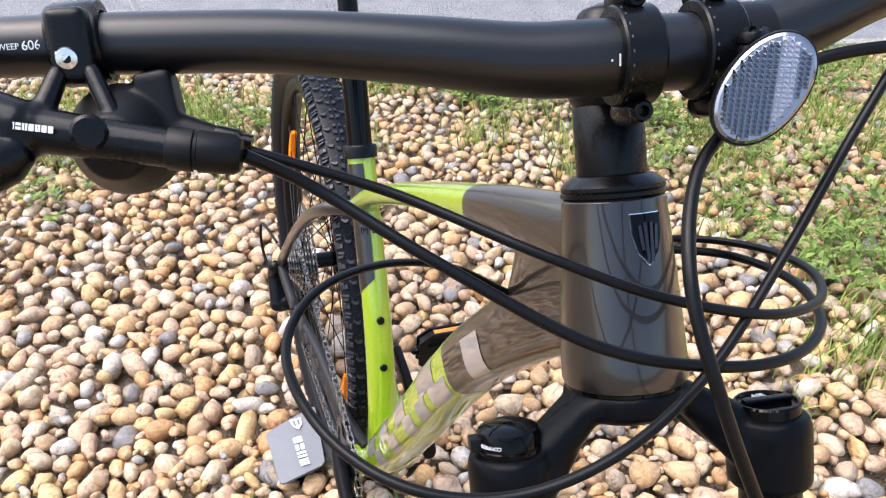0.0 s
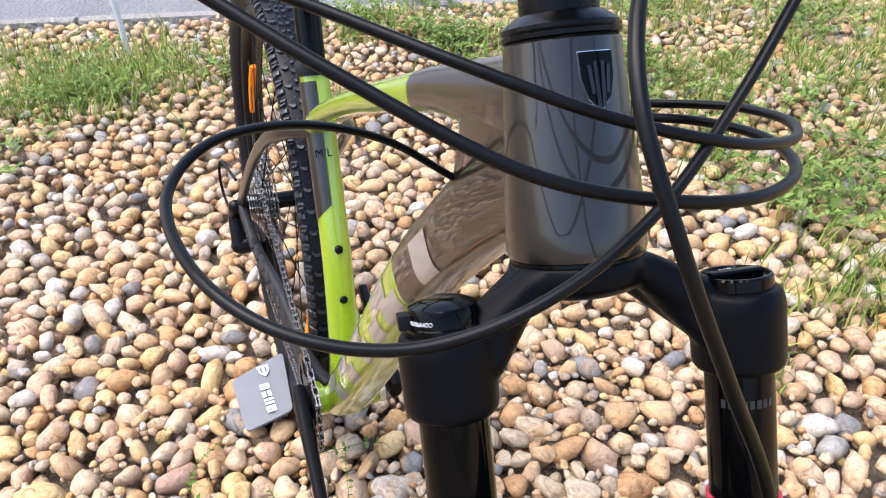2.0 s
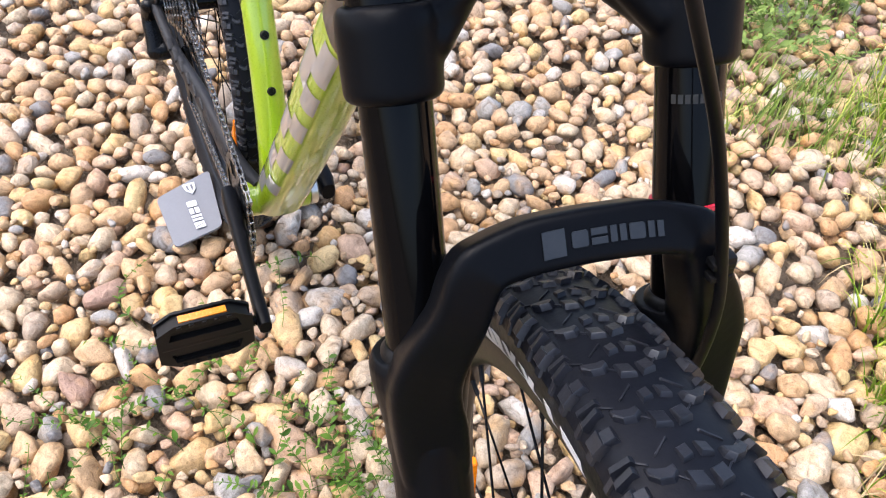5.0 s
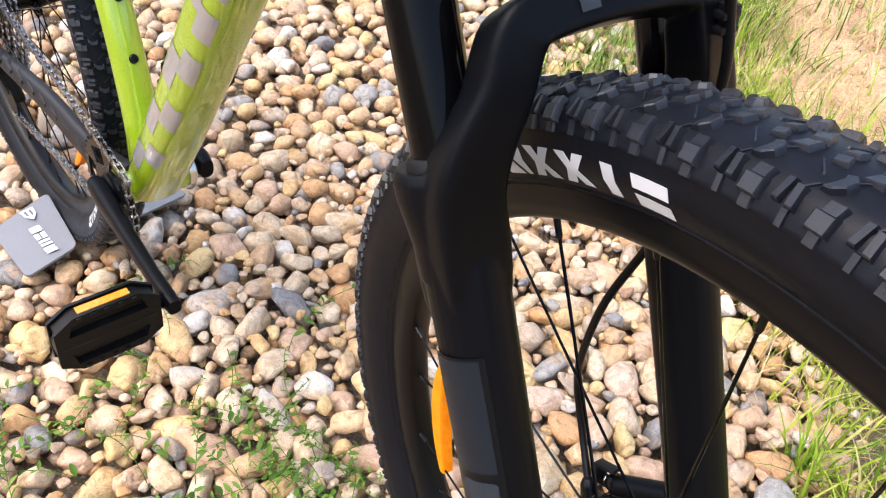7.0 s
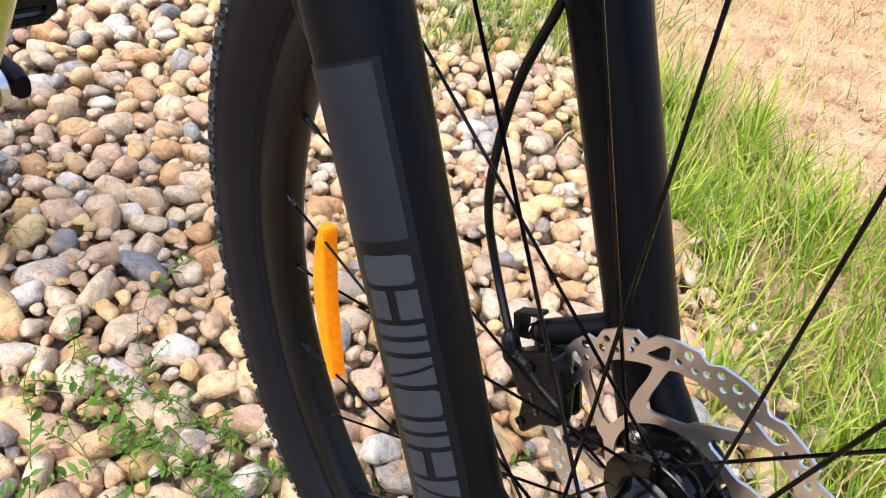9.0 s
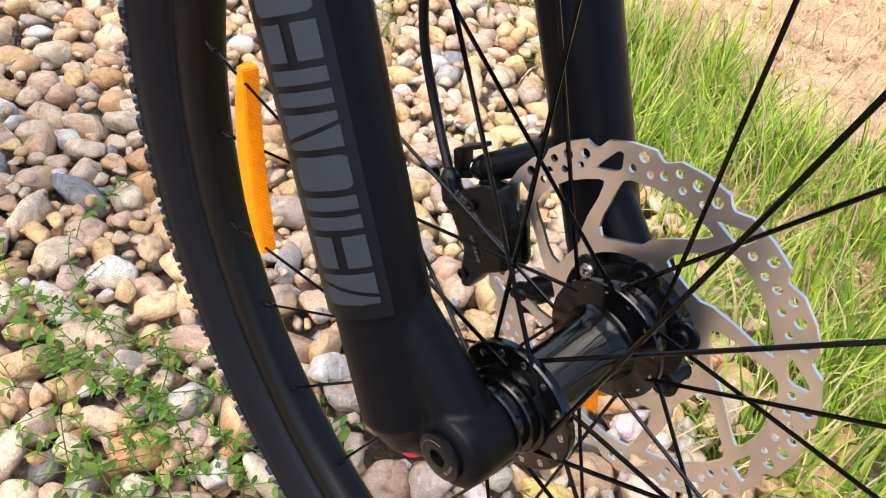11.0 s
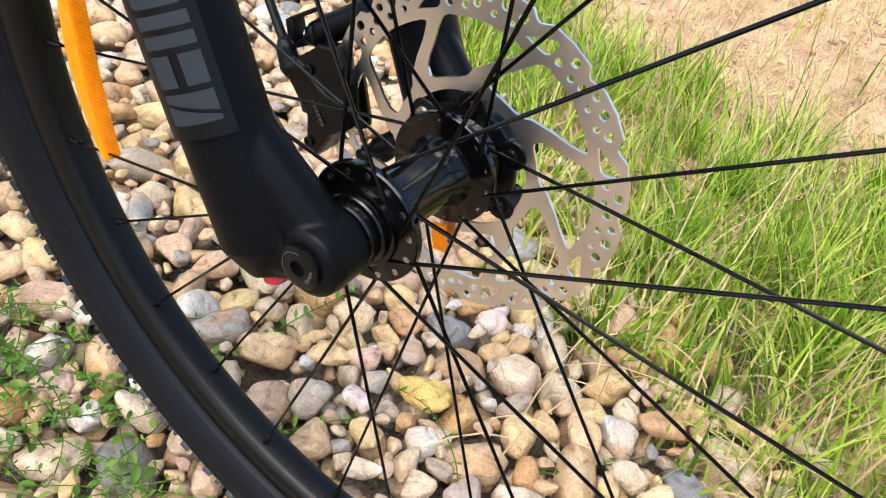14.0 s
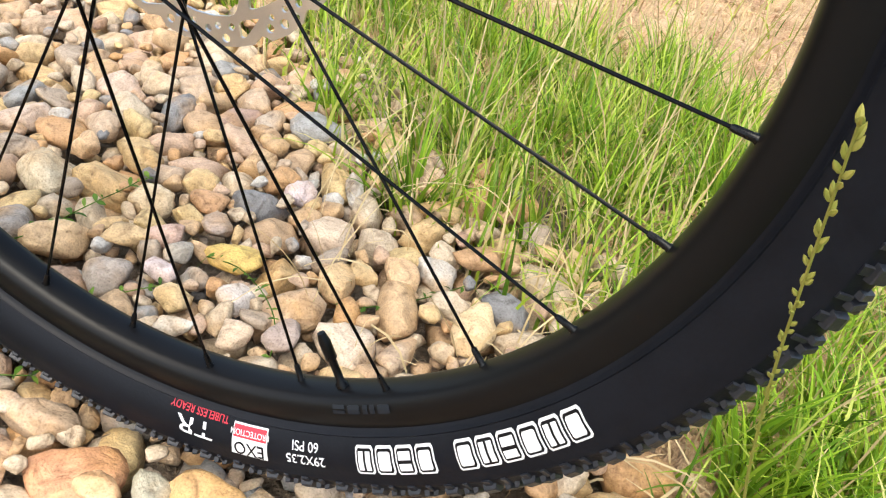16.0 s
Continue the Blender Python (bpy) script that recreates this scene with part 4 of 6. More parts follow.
# sidewall print, right side: brand marks stand as plain slabs
SHAPES = {
    "b": [[(-0.5, -0.40), (-0.40, -0.5), (0.40, -0.5), (0.5, -0.40), (0.5, 0.40), (0.40, 0.5), (-0.40, 0.5), (-0.5, 0.40)]],
    "d": [[(-0.5, -0.5), (0.20, -0.5), (-0.26, 0.5), (-0.5, 0.5)], [(0.34, -0.5), (0.5, -0.5), (0.5, 0.5), (-0.12, 0.5)]],
    "e": [[(-0.5, 0.5), (0.20, 0.5), (-0.26, -0.5), (-0.5, -0.5)], [(0.34, 0.5), (0.5, 0.5), (0.5, -0.5), (-0.12, -0.5)]],
    "x": [[(-0.5, -0.5), (-0.15, -0.5), (0, -0.2), (0.15, -0.5), (0.5, -0.5), (0.19, 0), (0.5, 0.5), (0.15, 0.5), (0, 0.2), (-0.15, 0.5), (-0.5, 0.5), (-0.19, 0)]],
    "i": [[(-0.18, -0.5), (0.18, -0.5), (0.18, 0.5), (-0.18, 0.5)]],
    "h": [[(-0.5, -0.5), (0.5, -0.5), (0.5, -0.09), (-0.5, -0.09)], [(-0.5, 0.09), (0.5, 0.09), (0.5, 0.5), (-0.5, 0.5)]],
    "v": [[(-0.5, -0.5), (-0.10, -0.5), (-0.10, 0.5), (-0.5, 0.5)], [(0.10, -0.5), (0.5, -0.5), (0.5, 0.5), (0.10, 0.5)]]}


def letter_shapes(kinds, w, h, gap):
    """Plain slabs in a row for a brand mark, whole or split."""
    bm = bmesh.new()
    x = -(len(kinds) * (w + gap) - gap) / 2 + w / 2
    for k in kinds:
        sp = SHAPES.get(k, [[(-0.5, -0.5), (0.5, -0.5), (0.5, 0.5), (-0.5, 0.5)]])
        flat_plate([[(a * w + x, b * h) for a, b in ring] for ring in sp], 0.0004, Matrix(), bm)
        x += w + gap
    bmesh.ops.remove_doubles(bm, verts=bm.verts, dist=1e-6)
    return bm


def spread(kinds, w, h, gap):
    """The shapes of a mark one by one, each at its place in the row."""
    x = -(len(kinds) * (w + gap) - gap) / 2 + w / 2
    for k in kinds:
        yield place(letter_shapes(k, w, h, 0.0), Matrix.Translation((x, 0, 0)))
        x += w + gap


for bm_ in spread("bdxxih", 0.0195, 0.0165, 0.0045):
    add("sidewall_mark", on_sidewall(subdiv(bm_, 1), 90.6, 0.3345), WHITE, "white block shape on sidewall", front_tyre)
for deg, kinds, w in ((-66.9, "bvbhvb", 0.0133), (-81.9, "bhbv", 0.0130)):
    # white slabs with a black line inside their edge
    for k_, (grow, lift, m_) in enumerate(((1.0, 0.0, WHITE), (0.84, 0.0006, DECAL2), (0.66, 0.0012, WHITE))):
        x_ = -(len(kinds) * (w + 0.0016) - 0.0016) / 2 + w / 2
        for q in kinds:
            bm_ = letter_shapes("b" if k_ < 2 else q, w * (grow if k_ else 1.0), 0.0165 * grow, 0.0)
            place(bm_, Matrix.Translation((x_, 0, lift)))
            add("sidewall_mark", on_sidewall(subdiv(bm_, 1), deg, 0.3335), m_, "white and black slab on sidewall", front_tyre)
            x_ += w + 0.0016
add("sidewall_lettering", on_sidewall(text_bm("29X2.35", 0.0062), -93.3, 0.3365), WHITE, "white size lettering", front_tyre)
add("sidewall_lettering", on_sidewall(text_bm("60 PSI", 0.0058), -93.3, 0.3285), WHITE, "white pressure lettering", front_tyre)
add("sidewall_lettering", on_sidewall(text_bm("TUBELESS READY", 0.0042), -107.7, 0.3235), REDP, "red lettering", front_tyre)
add("sidewall_lettering", on_sidewall(text_bm("TR", 0.0115, 0.0004, 1.5), -108.0, 0.3335), WHITE, "white lettering", front_tyre)
for size_, at_, lift, m_ in (((0.0270, 0.0195), 0.0, 0.0, WHITE), ((0.0254, 0.0070), -0.0054, 0.0006, REDP)):
    patch_ = box((0, at_, lift), (*size_, 0.0003))
    add("sidewall_patch", on_sidewall(subdiv(patch_, 3), -100.6, 0.3330), m_, "white and red printed patch", front_tyre)
for words, high, r_, m_, tight_ in (("EXO", 0.0088, 0.3372, DECAL2, 0.95), ("PROTECTION", 0.0036, 0.3277, WHITE, 0.95)):
    add("sidewall_lettering", on_sidewall(place(text_bm(words, high, 0.0003, tight_), Matrix.Translation((0, 0, 0.0012))), -100.6, r_), m_, "printed lettering", front_tyre)


def on_rim(c):
    r = 0.3035 + c.y
    return polar(r, -85.0 - math.degrees(c.x / 0.3035), -float(np.interp(r, [0.2995, 0.3035, 0.3080], [0.0112, 0.0138, 0.0147])) - 0.0006 - c.z * 0.5)


add("rim_mark", wrap(subdiv(letter_shapes("bvbh", 0.0085, 0.0052, 0.0024), 2), on_rim), PANEL, "faint grey block mark on the rim", front_rim)
# small orange tag by the left dropout
add("dropout_tag", box((-0.024, 0.040, -0.046), (0.010, 0.0015, 0.018), Matrix.Rotation(radians(14), 3, "Y"), 0.0006), ORANGE, "small orange tag")

# hub
hub = add("front_hub", lathe([(0.0085, -0.052), (0.0150, -0.0515), (0.0158, -0.0508), (0.0158, -0.0486), (0.0150, -0.0480), (0.0150, -0.0470), (0.0172, -0.0466), (0.0178, -0.0458), (0.0178, -0.0440), (0.0168, -0.0434), (0.0168, -0.0424), (0.0196, -0.0418), (0.0200, -0.0395), (0.0292, -0.0390), (0.0298, -0.0380), (0.0298, -0.0352), (0.0290, -0.0345), (0.0190, -0.0335),
                             (0.0168, -0.031), (0.0158, -0.027), (0.0152, -0.010), (0.0156, 0.008), (0.0166, 0.016), (0.0190, 0.0205), (0.0295, 0.0225), (0.0300, 0.0232), (0.0300, 0.0258), (0.0292, 0.0266), (0.0205, 0.0275), (0.0200, 0.0380), (0.0225, 0.0400), (0.0225, 0.0480), (0.0160, 0.0500), (0.010, 0.053)],
                            (0.003, 0, 0.0035), (0, 1, 0), 48), HUBM, "gloss black disc hub", angle=30)
for y, off in ((-0.0392, 0), (0.0222, 180 / 14)):
    for i in range(14):
        c = HUB * 0.75 + polar(0.0255, NIP0 + 360 / 14 * i + off + 6, y)
        add("spoke_hole", lathe([(0.0017, -0.0003), (0.0017, 0.0002), (0.0010, 0.0003)], c, (0, -1, 0), 8), CHAINM, "", hub)


# brake rotor
def rotor_bm():
    """Eight alike sectors: notched rim, a swept arm that forks round a small triangle, wide windows, drilled band."""
    outer, sp = [], []

    def ring(pts, base):
        return [(r * math.cos(radians(base + a)), r * math.sin(radians(base + a))) for a, r in pts]

    for s in range(8):
        a = -45.0 * s
        outer += ring([(93.8, 0.0876), (92.4, 0.0884), (89.6, 0.0912), (82.0, 0.0918), (74.6, 0.0915), (72.6, 0.0884), (71.4, 0.0877), (70.0, 0.0886), (67.0, 0.0914), (59.5, 0.0921), (52.2, 0.0917), (50.2, 0.0885)], a)
        win = [(86.5, 0.0715), (85.0, 0.0735), (82.0, 0.0746), (73.6, 0.0748), (64.9, 0.0745), (55.6, 0.0735), (50.2, 0.0731), (48.2, 0.0722), (48.8, 0.0700), (52.5, 0.0640), (60.0, 0.0570), (69.5, 0.0500), (73.6, 0.0456), (80.0, 0.0440), (89.1, 0.0438), (98.0, 0.0440), (101.5, 0.0455), (101.0, 0.0500), (97.0, 0.0555), (92.7, 0.0605), (88.7, 0.0676)]
        sp.append(ring(win, a))
        sp.append(ring([(95.6, 0.0784), (94.6, 0.0796), (87.0, 0.0866), (85.6, 0.0870), (84.6, 0.0860), (85.2, 0.0797), (86.4, 0.0779), (89.0, 0.0773)], a))
        for d, r, q in ((81.6, 0.0804, 0.0021), (77.9, 0.0869, 0.0026), (75.1, 0.0800, 0.0019), (70.6, 0.0822, 0.0022), (66.3, 0.0865, 0.0021), (63.9, 0.0801, 0.0019), (60.3, 0.0862, 0.0027), (56.6, 0.0802, 0.0018), (53.6, 0.0852, 0.0026)):
            c = ring([(d, r)], a)[0]
            sp.append([(c[0] + q * math.cos(radians(t)), c[1] + q * math.sin(radians(t))) for t in range(0, 360, 30)])
    sp.insert(0, outer)
    sp.append([(0.0225 * math.cos(radians(t)), 0.0225 * math.sin(radians(t))) for t in range(0, 360, 8)])
    sp[-1] = [(x * 0.0376 / 0.0225, y * 0.0376 / 0.0225) for x, y in sp[-1]]
    bm = flat_plate(sp, 0.0018, Matrix.Rotation(radians(90), 4, "X"))
    for v in bm.verts:
        v.co.y += 0.0455
    return bm


rotor = add("brake_rotor", rotor_bm(), STEEL, "drilled stainless steel disc rotor", angle=30)
add("rotor_carrier", lathe([(0.0215, 0.0436), (0.0285, 0.0438), (0.0312, 0.0444), (0.0312, 0.0470), (0.0215, 0.0472)], (0, 0, 0), (0, 1, 0), 48, closed=True), SATIN, "black rotor carrier", rotor)
for s in range(6):
    c = polar(0.0312, s * 60 + 5, 0.0432)
    add("rotor_tab", lathe([(0.0001, 0.0), (0.0074, 0.0), (0.0082, 0.0007), (0.0082, 0.0034), (0.0001, 0.0036)], polar(0.0312, s * 60 + 5, 0.0434), (0, 1, 0), 18), SATIN, "", rotor)
    add("rotor_bolt", lathe([(0.0042, 0.0), (0.0042, 0.0012), (0.0036, 0.0022), (0.0018, 0.0024), (0.0016, 0.0008)], c, (0, -1, 0), 14), CHAINM if s == 2 else SATIN, "", rotor)
    add("rotor_mount", lathe([(0.0062, 0.0), (0.0062, 0.011), (0.0070, 0.012)], polar(0.0312, s * 60 + 5, 0.0468), (0, 1, 0), 14), SATIN, "", rotor)

# ---- fork ----
LX, LY = -0.027, 0.069


def lowers_bm():
    bm = bmesh.new()
    for sg in (-1, 1):
        rod((LX, sg * LY, 0.0105), (LX, sg * LY, 0.300), 0.0192, 0.0205, 28, bm)
        # flared top with the wiper seat
        lathe([(0.0, 0.290), (0.0204, 0.290), (0.0208, 0.306), (0.0244, 0.331), (0.0246, 0.340), (0.0225, 0.3445), (0.0, 0.3445)], (LX - 0.003, sg * 0.0695, 0), (0, 0, 1), 36, bm)
        # dropout: foot under the leg runs forward to the axle boss
        rod((LX - 0.003, sg * 0.0670, 0.0055), (0.0, sg * 0.0615, 0.002), 0.0155, 0.0140, 20, bm)
        rod((LX + 0.004, sg * 0.0670, 0.066), (0.001, sg * 0.0600, 0.004), 0.0120, 0.0140, 20, bm)
        lathe([(0.0, 0.0), (0.0150, 0.0), (0.0168, 0.003), (0.0174, 0.0185), (0.0165, 0.0240), (0.0135, 0.0262), (0.0, 0.0262)], (0.0005, sg * 0.0495, 0.002), (0, sg, 0), 36, bm)
    # caliper mount on the left leg
    rod((LX - 0.010, 0.060, 0.079), (-0.078, 0.047, 0.0712), 0.0090, 0.0078, 16, bm)
    rod((LX - 0.004, 0.064, 0.010), (LX - 0.036, 0.050, 0.003), 0.0085, 0.0060, 16, bm)
    # broad flat-sided arms rise forwards and inwards from the flares and meet in a slightly bowed band
    arm = [(-0.002, 0.0690, 0.256, 0.0, 0.0140, 0.0145), (-0.001, 0.0692, 0.280, 0.0, 0.0180, 0.0178), (0.003, 0.0705, 0.305, 0.08, 0.0192, 0.0185), (0.010, 0.0726, 0.330, 0.22, 0.0190, 0.0172), (0.0195, 0.0680, 0.350, 0.38, 0.0165, 0.0148),
           (0.0300, 0.0580, 0.3720, 0.42, 0.0140, 0.0122), (0.0345, 0.0528, 0.3885, 0.48, 0.0130, 0.0120), (0.0362, 0.0488, 0.3962, 0.76, 0.0128, 0.0120), (0.0362, 0.0425, 0.3996, 0.96, 0.0124, 0.0112)]
    band_ = [(0.0355, y, 0.3985 + 0.0055 * (1 - (y / 0.057) ** 2), 1.0, 0.0122, 0.0120) for y in (0.028, 0.014, 0.0)]

    def sect(dx, y, z, q, w, th, sg):
        v = Vector((-0.24 * q, sg * math.sqrt(1 - q * q), q)).normalized()
        return ((LX + dx, sg * y, z), (0.97, 0, 0.24), v, w, th, 7.0)
    one = [sect(*a, -1) for a in arm + band_]
    two = [sect(*a, 1) for a in arm + band_]
    two = [(c, u, v if i >= len(arm) else v, w, th, p) for i, (c, u, v, w, th, p) in enumerate(two)]
    for side in (one, two):
        rows = smooth_line([(*c, *u, *v, w, th, p) for c, u, v, w, th, p in side], 3)
        loft([(Vector([float(k) for k in r[0:3]]), Vector([float(k) for k in r[3:6]]), Vector([float(k) for k in r[6:9]]), float(r[9]), float(r[10]), float(r[11])) for r in rows], 40, bm)
    return fused(bm, 0.0012, 1)


lowers = add("fork_lower", lowers_bm(), MATTE, "matte black cast fork lower legs with arch", angle=50)
UP = 0.0095
crown = bmesh.new()
for sg in (-1, 1):
    lathe([(0.0, 0.4640), (0.0195, 0.4640), (0.0215, 0.4665), (0.0220, 0.4955), (0.0205, 0.5015), (0.0180, 0.5030), (0.0, 0.5030)], (LX, sg * LY, 0), (0, 0, 1), 32, crown)
    rod((LX + 0.001, sg * 0.0625, 0.4890), (AXIS + 0.014, sg * 0.025, 0.5165), 0.0145, 0.0085, 20, crown)
    rod((LX - 0.004, sg * 0.0580, 0.4890), (AXIS - 0.002, sg * 0.024, 0.5140), 0.0140, 0.0100, 20, crown)
    rod((LX + 0.004, sg * 0.0540, 0.4860), (AXIS + 0.012, sg * 0.032, 0.5080), 0.0105, 0.0075, 20, crown)
rod((AXIS + 0.016, -0.026, 0.5160), (AXIS + 0.016, 0.026, 0.5160), 0.0080, 0.0080, 20, crown)
rod((AXIS - 0.004, -0.026, 0.5130), (AXIS - 0.004, 0.026, 0.5130), 0.0090, 0.0090, 20, crown)
lathe([(0.0, 0.5070), (0.027, 0.5075), (0.0325, 0.5120), (0.0330, 0.5200), (0.0322, 0.5232), (0.0, 0.5232)], (AXIS, 0, 0), (0, 0, 1), 40, crown)
add("fork_crown", fused(crown, 0.0016, 6), MATTE, "matte black forged fork crown", angle=60)
for sg in (-1, 1):
    st = add("stanchion", lathe([(0.016, 0.29), (0.016, 0.48)], (LX, sg * LY, 0), (0, 0, 1), 36), GLOSSB, "gloss black fork stanchion tube")
    add("wiper_seal", lathe([(0.0158, 0.342), (0.0195, 0.342), (0.0190, 0.3475), (0.0166, 0.3500), (0.0158, 0.3500)], (LX, sg * LY, 0), (0, 0, 1), 32, closed=True), PLASTIC, "", st)
    if sg > 0:
        add("travel_ring", lathe([(0.0160, 0.3960), (0.0176, 0.3965), (0.0176, 0.3988), (0.0160, 0.3993)], (LX, sg * LY, 0), (0, 0, 1), 32, closed=True), REDP, "red rubber travel ring", st)
        pr = bars(8, 0.026, 0.0042, 0.3, 0.0003)
        subdiv(pr, 1)

        def onleg(c):
            a = math.radians(-14) + c.x / 0.0162
            return Vector((LX + 0.0162 * math.cos(a), LY + 0.0162 * math.sin(a), 0.4500 + c.y))
        add("faint_mark", wrap(pr, onleg), FAINT, "faint grey mark", st)


# caps on the crown
dial = add("compression_dial", lathe([(0.0168, 0.4935), (0.0168, 0.4958), (0.0161, 0.4964), (0.0161, 0.5018), (0.0150, 0.5044), (0.0115, 0.5060), (0.0065, 0.5070), (0.0, 0.5072)], (LX, -LY, UP), (0, 0, 1), 40), GLOSSB, "gloss black rotating fork damper dial", angle=25)
add("dial_lever", box((LX + 0.002, -LY - 0.0175, 0.4992 + UP), (0.009, 0.0060, 0.0070), None, 0.0012), PLASTIC, "", dial)
tx = place(text_bm("COMPRESSION", 0.0018, 0.0006), Matrix.Rotation(math.pi, 4, "Z"))


def round_cap(deg0, r, z0, cx, cy):
    def fn(c):
        a = radians(deg0) + c.x / r
        return Vector((cx + (r + c.z) * math.cos(a), cy + (r + c.z) * math.sin(a), z0 + c.y))
    return fn


add("dial_lettering", wrap(tx, round_cap(-54, 0.0163, 0.4993 + UP, LX, -LY)), WHITE, "white lettering", dial)
air = add("air_cap", lathe([(0.0168, 0.4935), (0.0168, 0.4985), (0.0160, 0.4995), (0.0150, 0.4995), (0.0144, 0.4980), (0.0, 0.4980)], (LX, LY, UP), (0, 0, 1), 40), GLOSSB, "gloss black fork air valve cap", angle=25)
add("air_cap_grip", box((LX, LY, 0.4995 + UP), (0.0052, 0.0260, 0.0034), None, 0.0012), GLOSSB, "", air)
add("cap_lettering", place(text_bm("AIR", 0.0038, 0.0006), Matrix.Translation((LX - 0.0085, LY, 0.4990 + UP)) @ Matrix.Rotation(radians(90), 4, "Z")), WHITE, "white lettering", air)


# print on the lowers
def leg_print(bm, az, side=-1, r=0.0208, grow=0.0):
    """Wrap flat print on a leg: its x runs down the leg, its y round it."""
    def fn(c):
        rr = r + c.z + 0.0004
        a = radians(az) + c.y / r
        return Vector((LX + rr * math.cos(a), side * LY + rr * math.sin(a), -c.x))
    return wrap(bm, fn)


pan = bmesh.new()
box((-0.158, -0.0016, 0), (0.192, 0.0315, 0.0002), None, 0, pan)
add("leg_decal", leg_print(subdiv(pan, 10), -63), DECAL2, "black decal strip", lowers)
pan = bmesh.new()
box((-0.2203, -0.0012, 0.0003), (0.0645, 0.0245, 0.0002), None, 0, pan)
add("leg_decal", leg_print(subdiv(pan, 10), -63), PANEL, "dark grey decal panel", lowers)
for bm_ in spread("bhvdbvhe", 0.0120, 0.0205, 0.0026):
    add("leg_mark", leg_print(subdiv(place(bm_, Matrix.Translation((-0.1253, 0, 0.0004))), 2), -63), LEGP, "grey block shape down the leg", lowers)


def on_arch(c):
    y = c.x + 0.003
    return Vector((0.0209 - c.y * 0.24 + c.z, y, 0.4014 + 0.0055 * (1 - (y / 0.057) ** 2) + c.y))


for bm_ in spread("bhvbv", 0.0071, 0.0066, 0.0014):
    add("arch_mark", wrap(subdiv(place(bm_, Matrix.Translation((0.0068, 0, 0))), 1), on_arch), LEGP, "grey block shape on the arch", lowers)
add("arch_mark", wrap(subdiv(box((-0.0215, 0, 0), (0.0098, 0.0110, 0.0004)), 1), on_arch), LEGP, "grey square on the arch", lowers)
axle = add("thru_axle", lathe([(0.0095, 0.0), (0.0105, 0.0010), (0.0105, 0.0030), (0.0090, 0.0036), (0.0040, 0.0036), (0.0036, -0.002)], (0.0005, -0.0752, 0.0022), (0, -1, 0), 28), SATIN, "black thru axle end with hex socket", angle=25)
add("axle_lettering", place(text_bm("Torque", 0.0019, 0.0004), Matrix.Translation((0.0060, -0.0790, -0.0013)) @ Matrix.Rotation(radians(-50), 4, "Y") @ Matrix.Rotation(radians(90), 4, "X")), FAINT, "pale lettering", axle)
arc = [polar(0.0080, a, -0.0790) + Vector((0.0005, 0, 0.0022)) for a in range(60, 190, 12)]
add("axle_arrow", tube(arc, 0.00022, 5, 1), FAINT, "pale arrow arc", axle)

add("rebound_knob", lathe([(0.0, 0.0), (0.0062, 0.0), (0.0066, 0.0012), (0.0066, 0.0052), (0.0050, 0.0066), (0.0, 0.0066)], (LX, -LY, -0.0055), (0, 0, -1), 20), REDP, "small red damper knob under the leg")

# caliper
cal = bmesh.new()
box((-0.086, 0.0545, 0.038), (0.022, 0.012, 0.046), Matrix.Rotation(radians(8), 3, "Y"), 0.004, cal)
box((-0.082, 0.0555, 0.032), (0.030, 0.011, 0.038), Matrix.Rotation(radians(8), 3, "Y"), 0.006, cal)
rod((-0.096, 0.034, 0.056), (-0.097, 0.035, 0.068), 0.0066, 0.0056, 16, cal)
box((-0.0925, 0.045, 0.042), (0.008, 0.026, 0.026), Matrix.Rotation(radians(8), 3, "Y"), 0.003, cal)
rod((-0.083, 0.047, 0.0700), (-0.066, 0.051, 0.0735), 0.0076, 0.0080, 16, cal)
rod((-0.072, 0.048, 0.000), (-0.060, 0.052, -0.001), 0.0058, 0.0060, 16, cal)
# inner half: an angular wedge-shaped casting beside the rotor
wedge = [(-0.0984, 0.0574), (-0.0870, 0.0622), (-0.0687, 0.0671), (-0.0608, 0.0653), (-0.0582, 0.0586), (-0.0570, 0.0439), (-0.0640, 0.0199), (-0.0786, 0.0159), (-0.0949, 0.0041), (-0.0988, 0.0058), (-0.0978, 0.0146), (-0.0910, 0.0300), (-0.0934, 0.0374)]
ledge = [(-0.0975, 0.0565), (-0.0880, 0.0600), (-0.0820, 0.0560), (-0.0735, 0.0430), (-0.0610, 0.0350), (-0.0645, 0.0208), (-0.0790, 0.0170), (-0.0942, 0.0056), (-0.0978, 0.0066), (-0.0968, 0.0146), (-0.0900, 0.0300), (-0.0924, 0.0376)]
for outline, y0, y1 in ((wedge, 0.0320, 0.0425), (ledge, 0.0292, 0.0340)):
    skin(cal, [[Vector((x, y, z)) for x, z in outline] for y in (y0, y1)])
bmesh.ops.recalc_face_normals(cal, faces=cal.faces)
caliper = add("brake_caliper", fused(cal, 0.0009, 3), SATIN, "black hydraulic disc brake caliper", angle=50)
clip = bmesh.new()
box((-0.0972, 0.0465, 0.0735), (0.0058, 0.0100, 0.0150), Matrix.Rotation(radians(12), 3, "Y"), 0.0012, clip)
box((-0.0872, 0.0465, 0.0818), (0.0200, 0.0080, 0.0026), Matrix.Rotation(radians(-9), 3, "Y"), 0.0010, clip)
box((-0.0935, 0.0465, 0.0668), (0.0100, 0.0090, 0.0040), Matrix.Rotation(radians(-6), 3, "Y"), 0.0010, clip)
add("hose_clip", clip, PLASTIC, "black plastic clip on the mounting bolt", caliper)
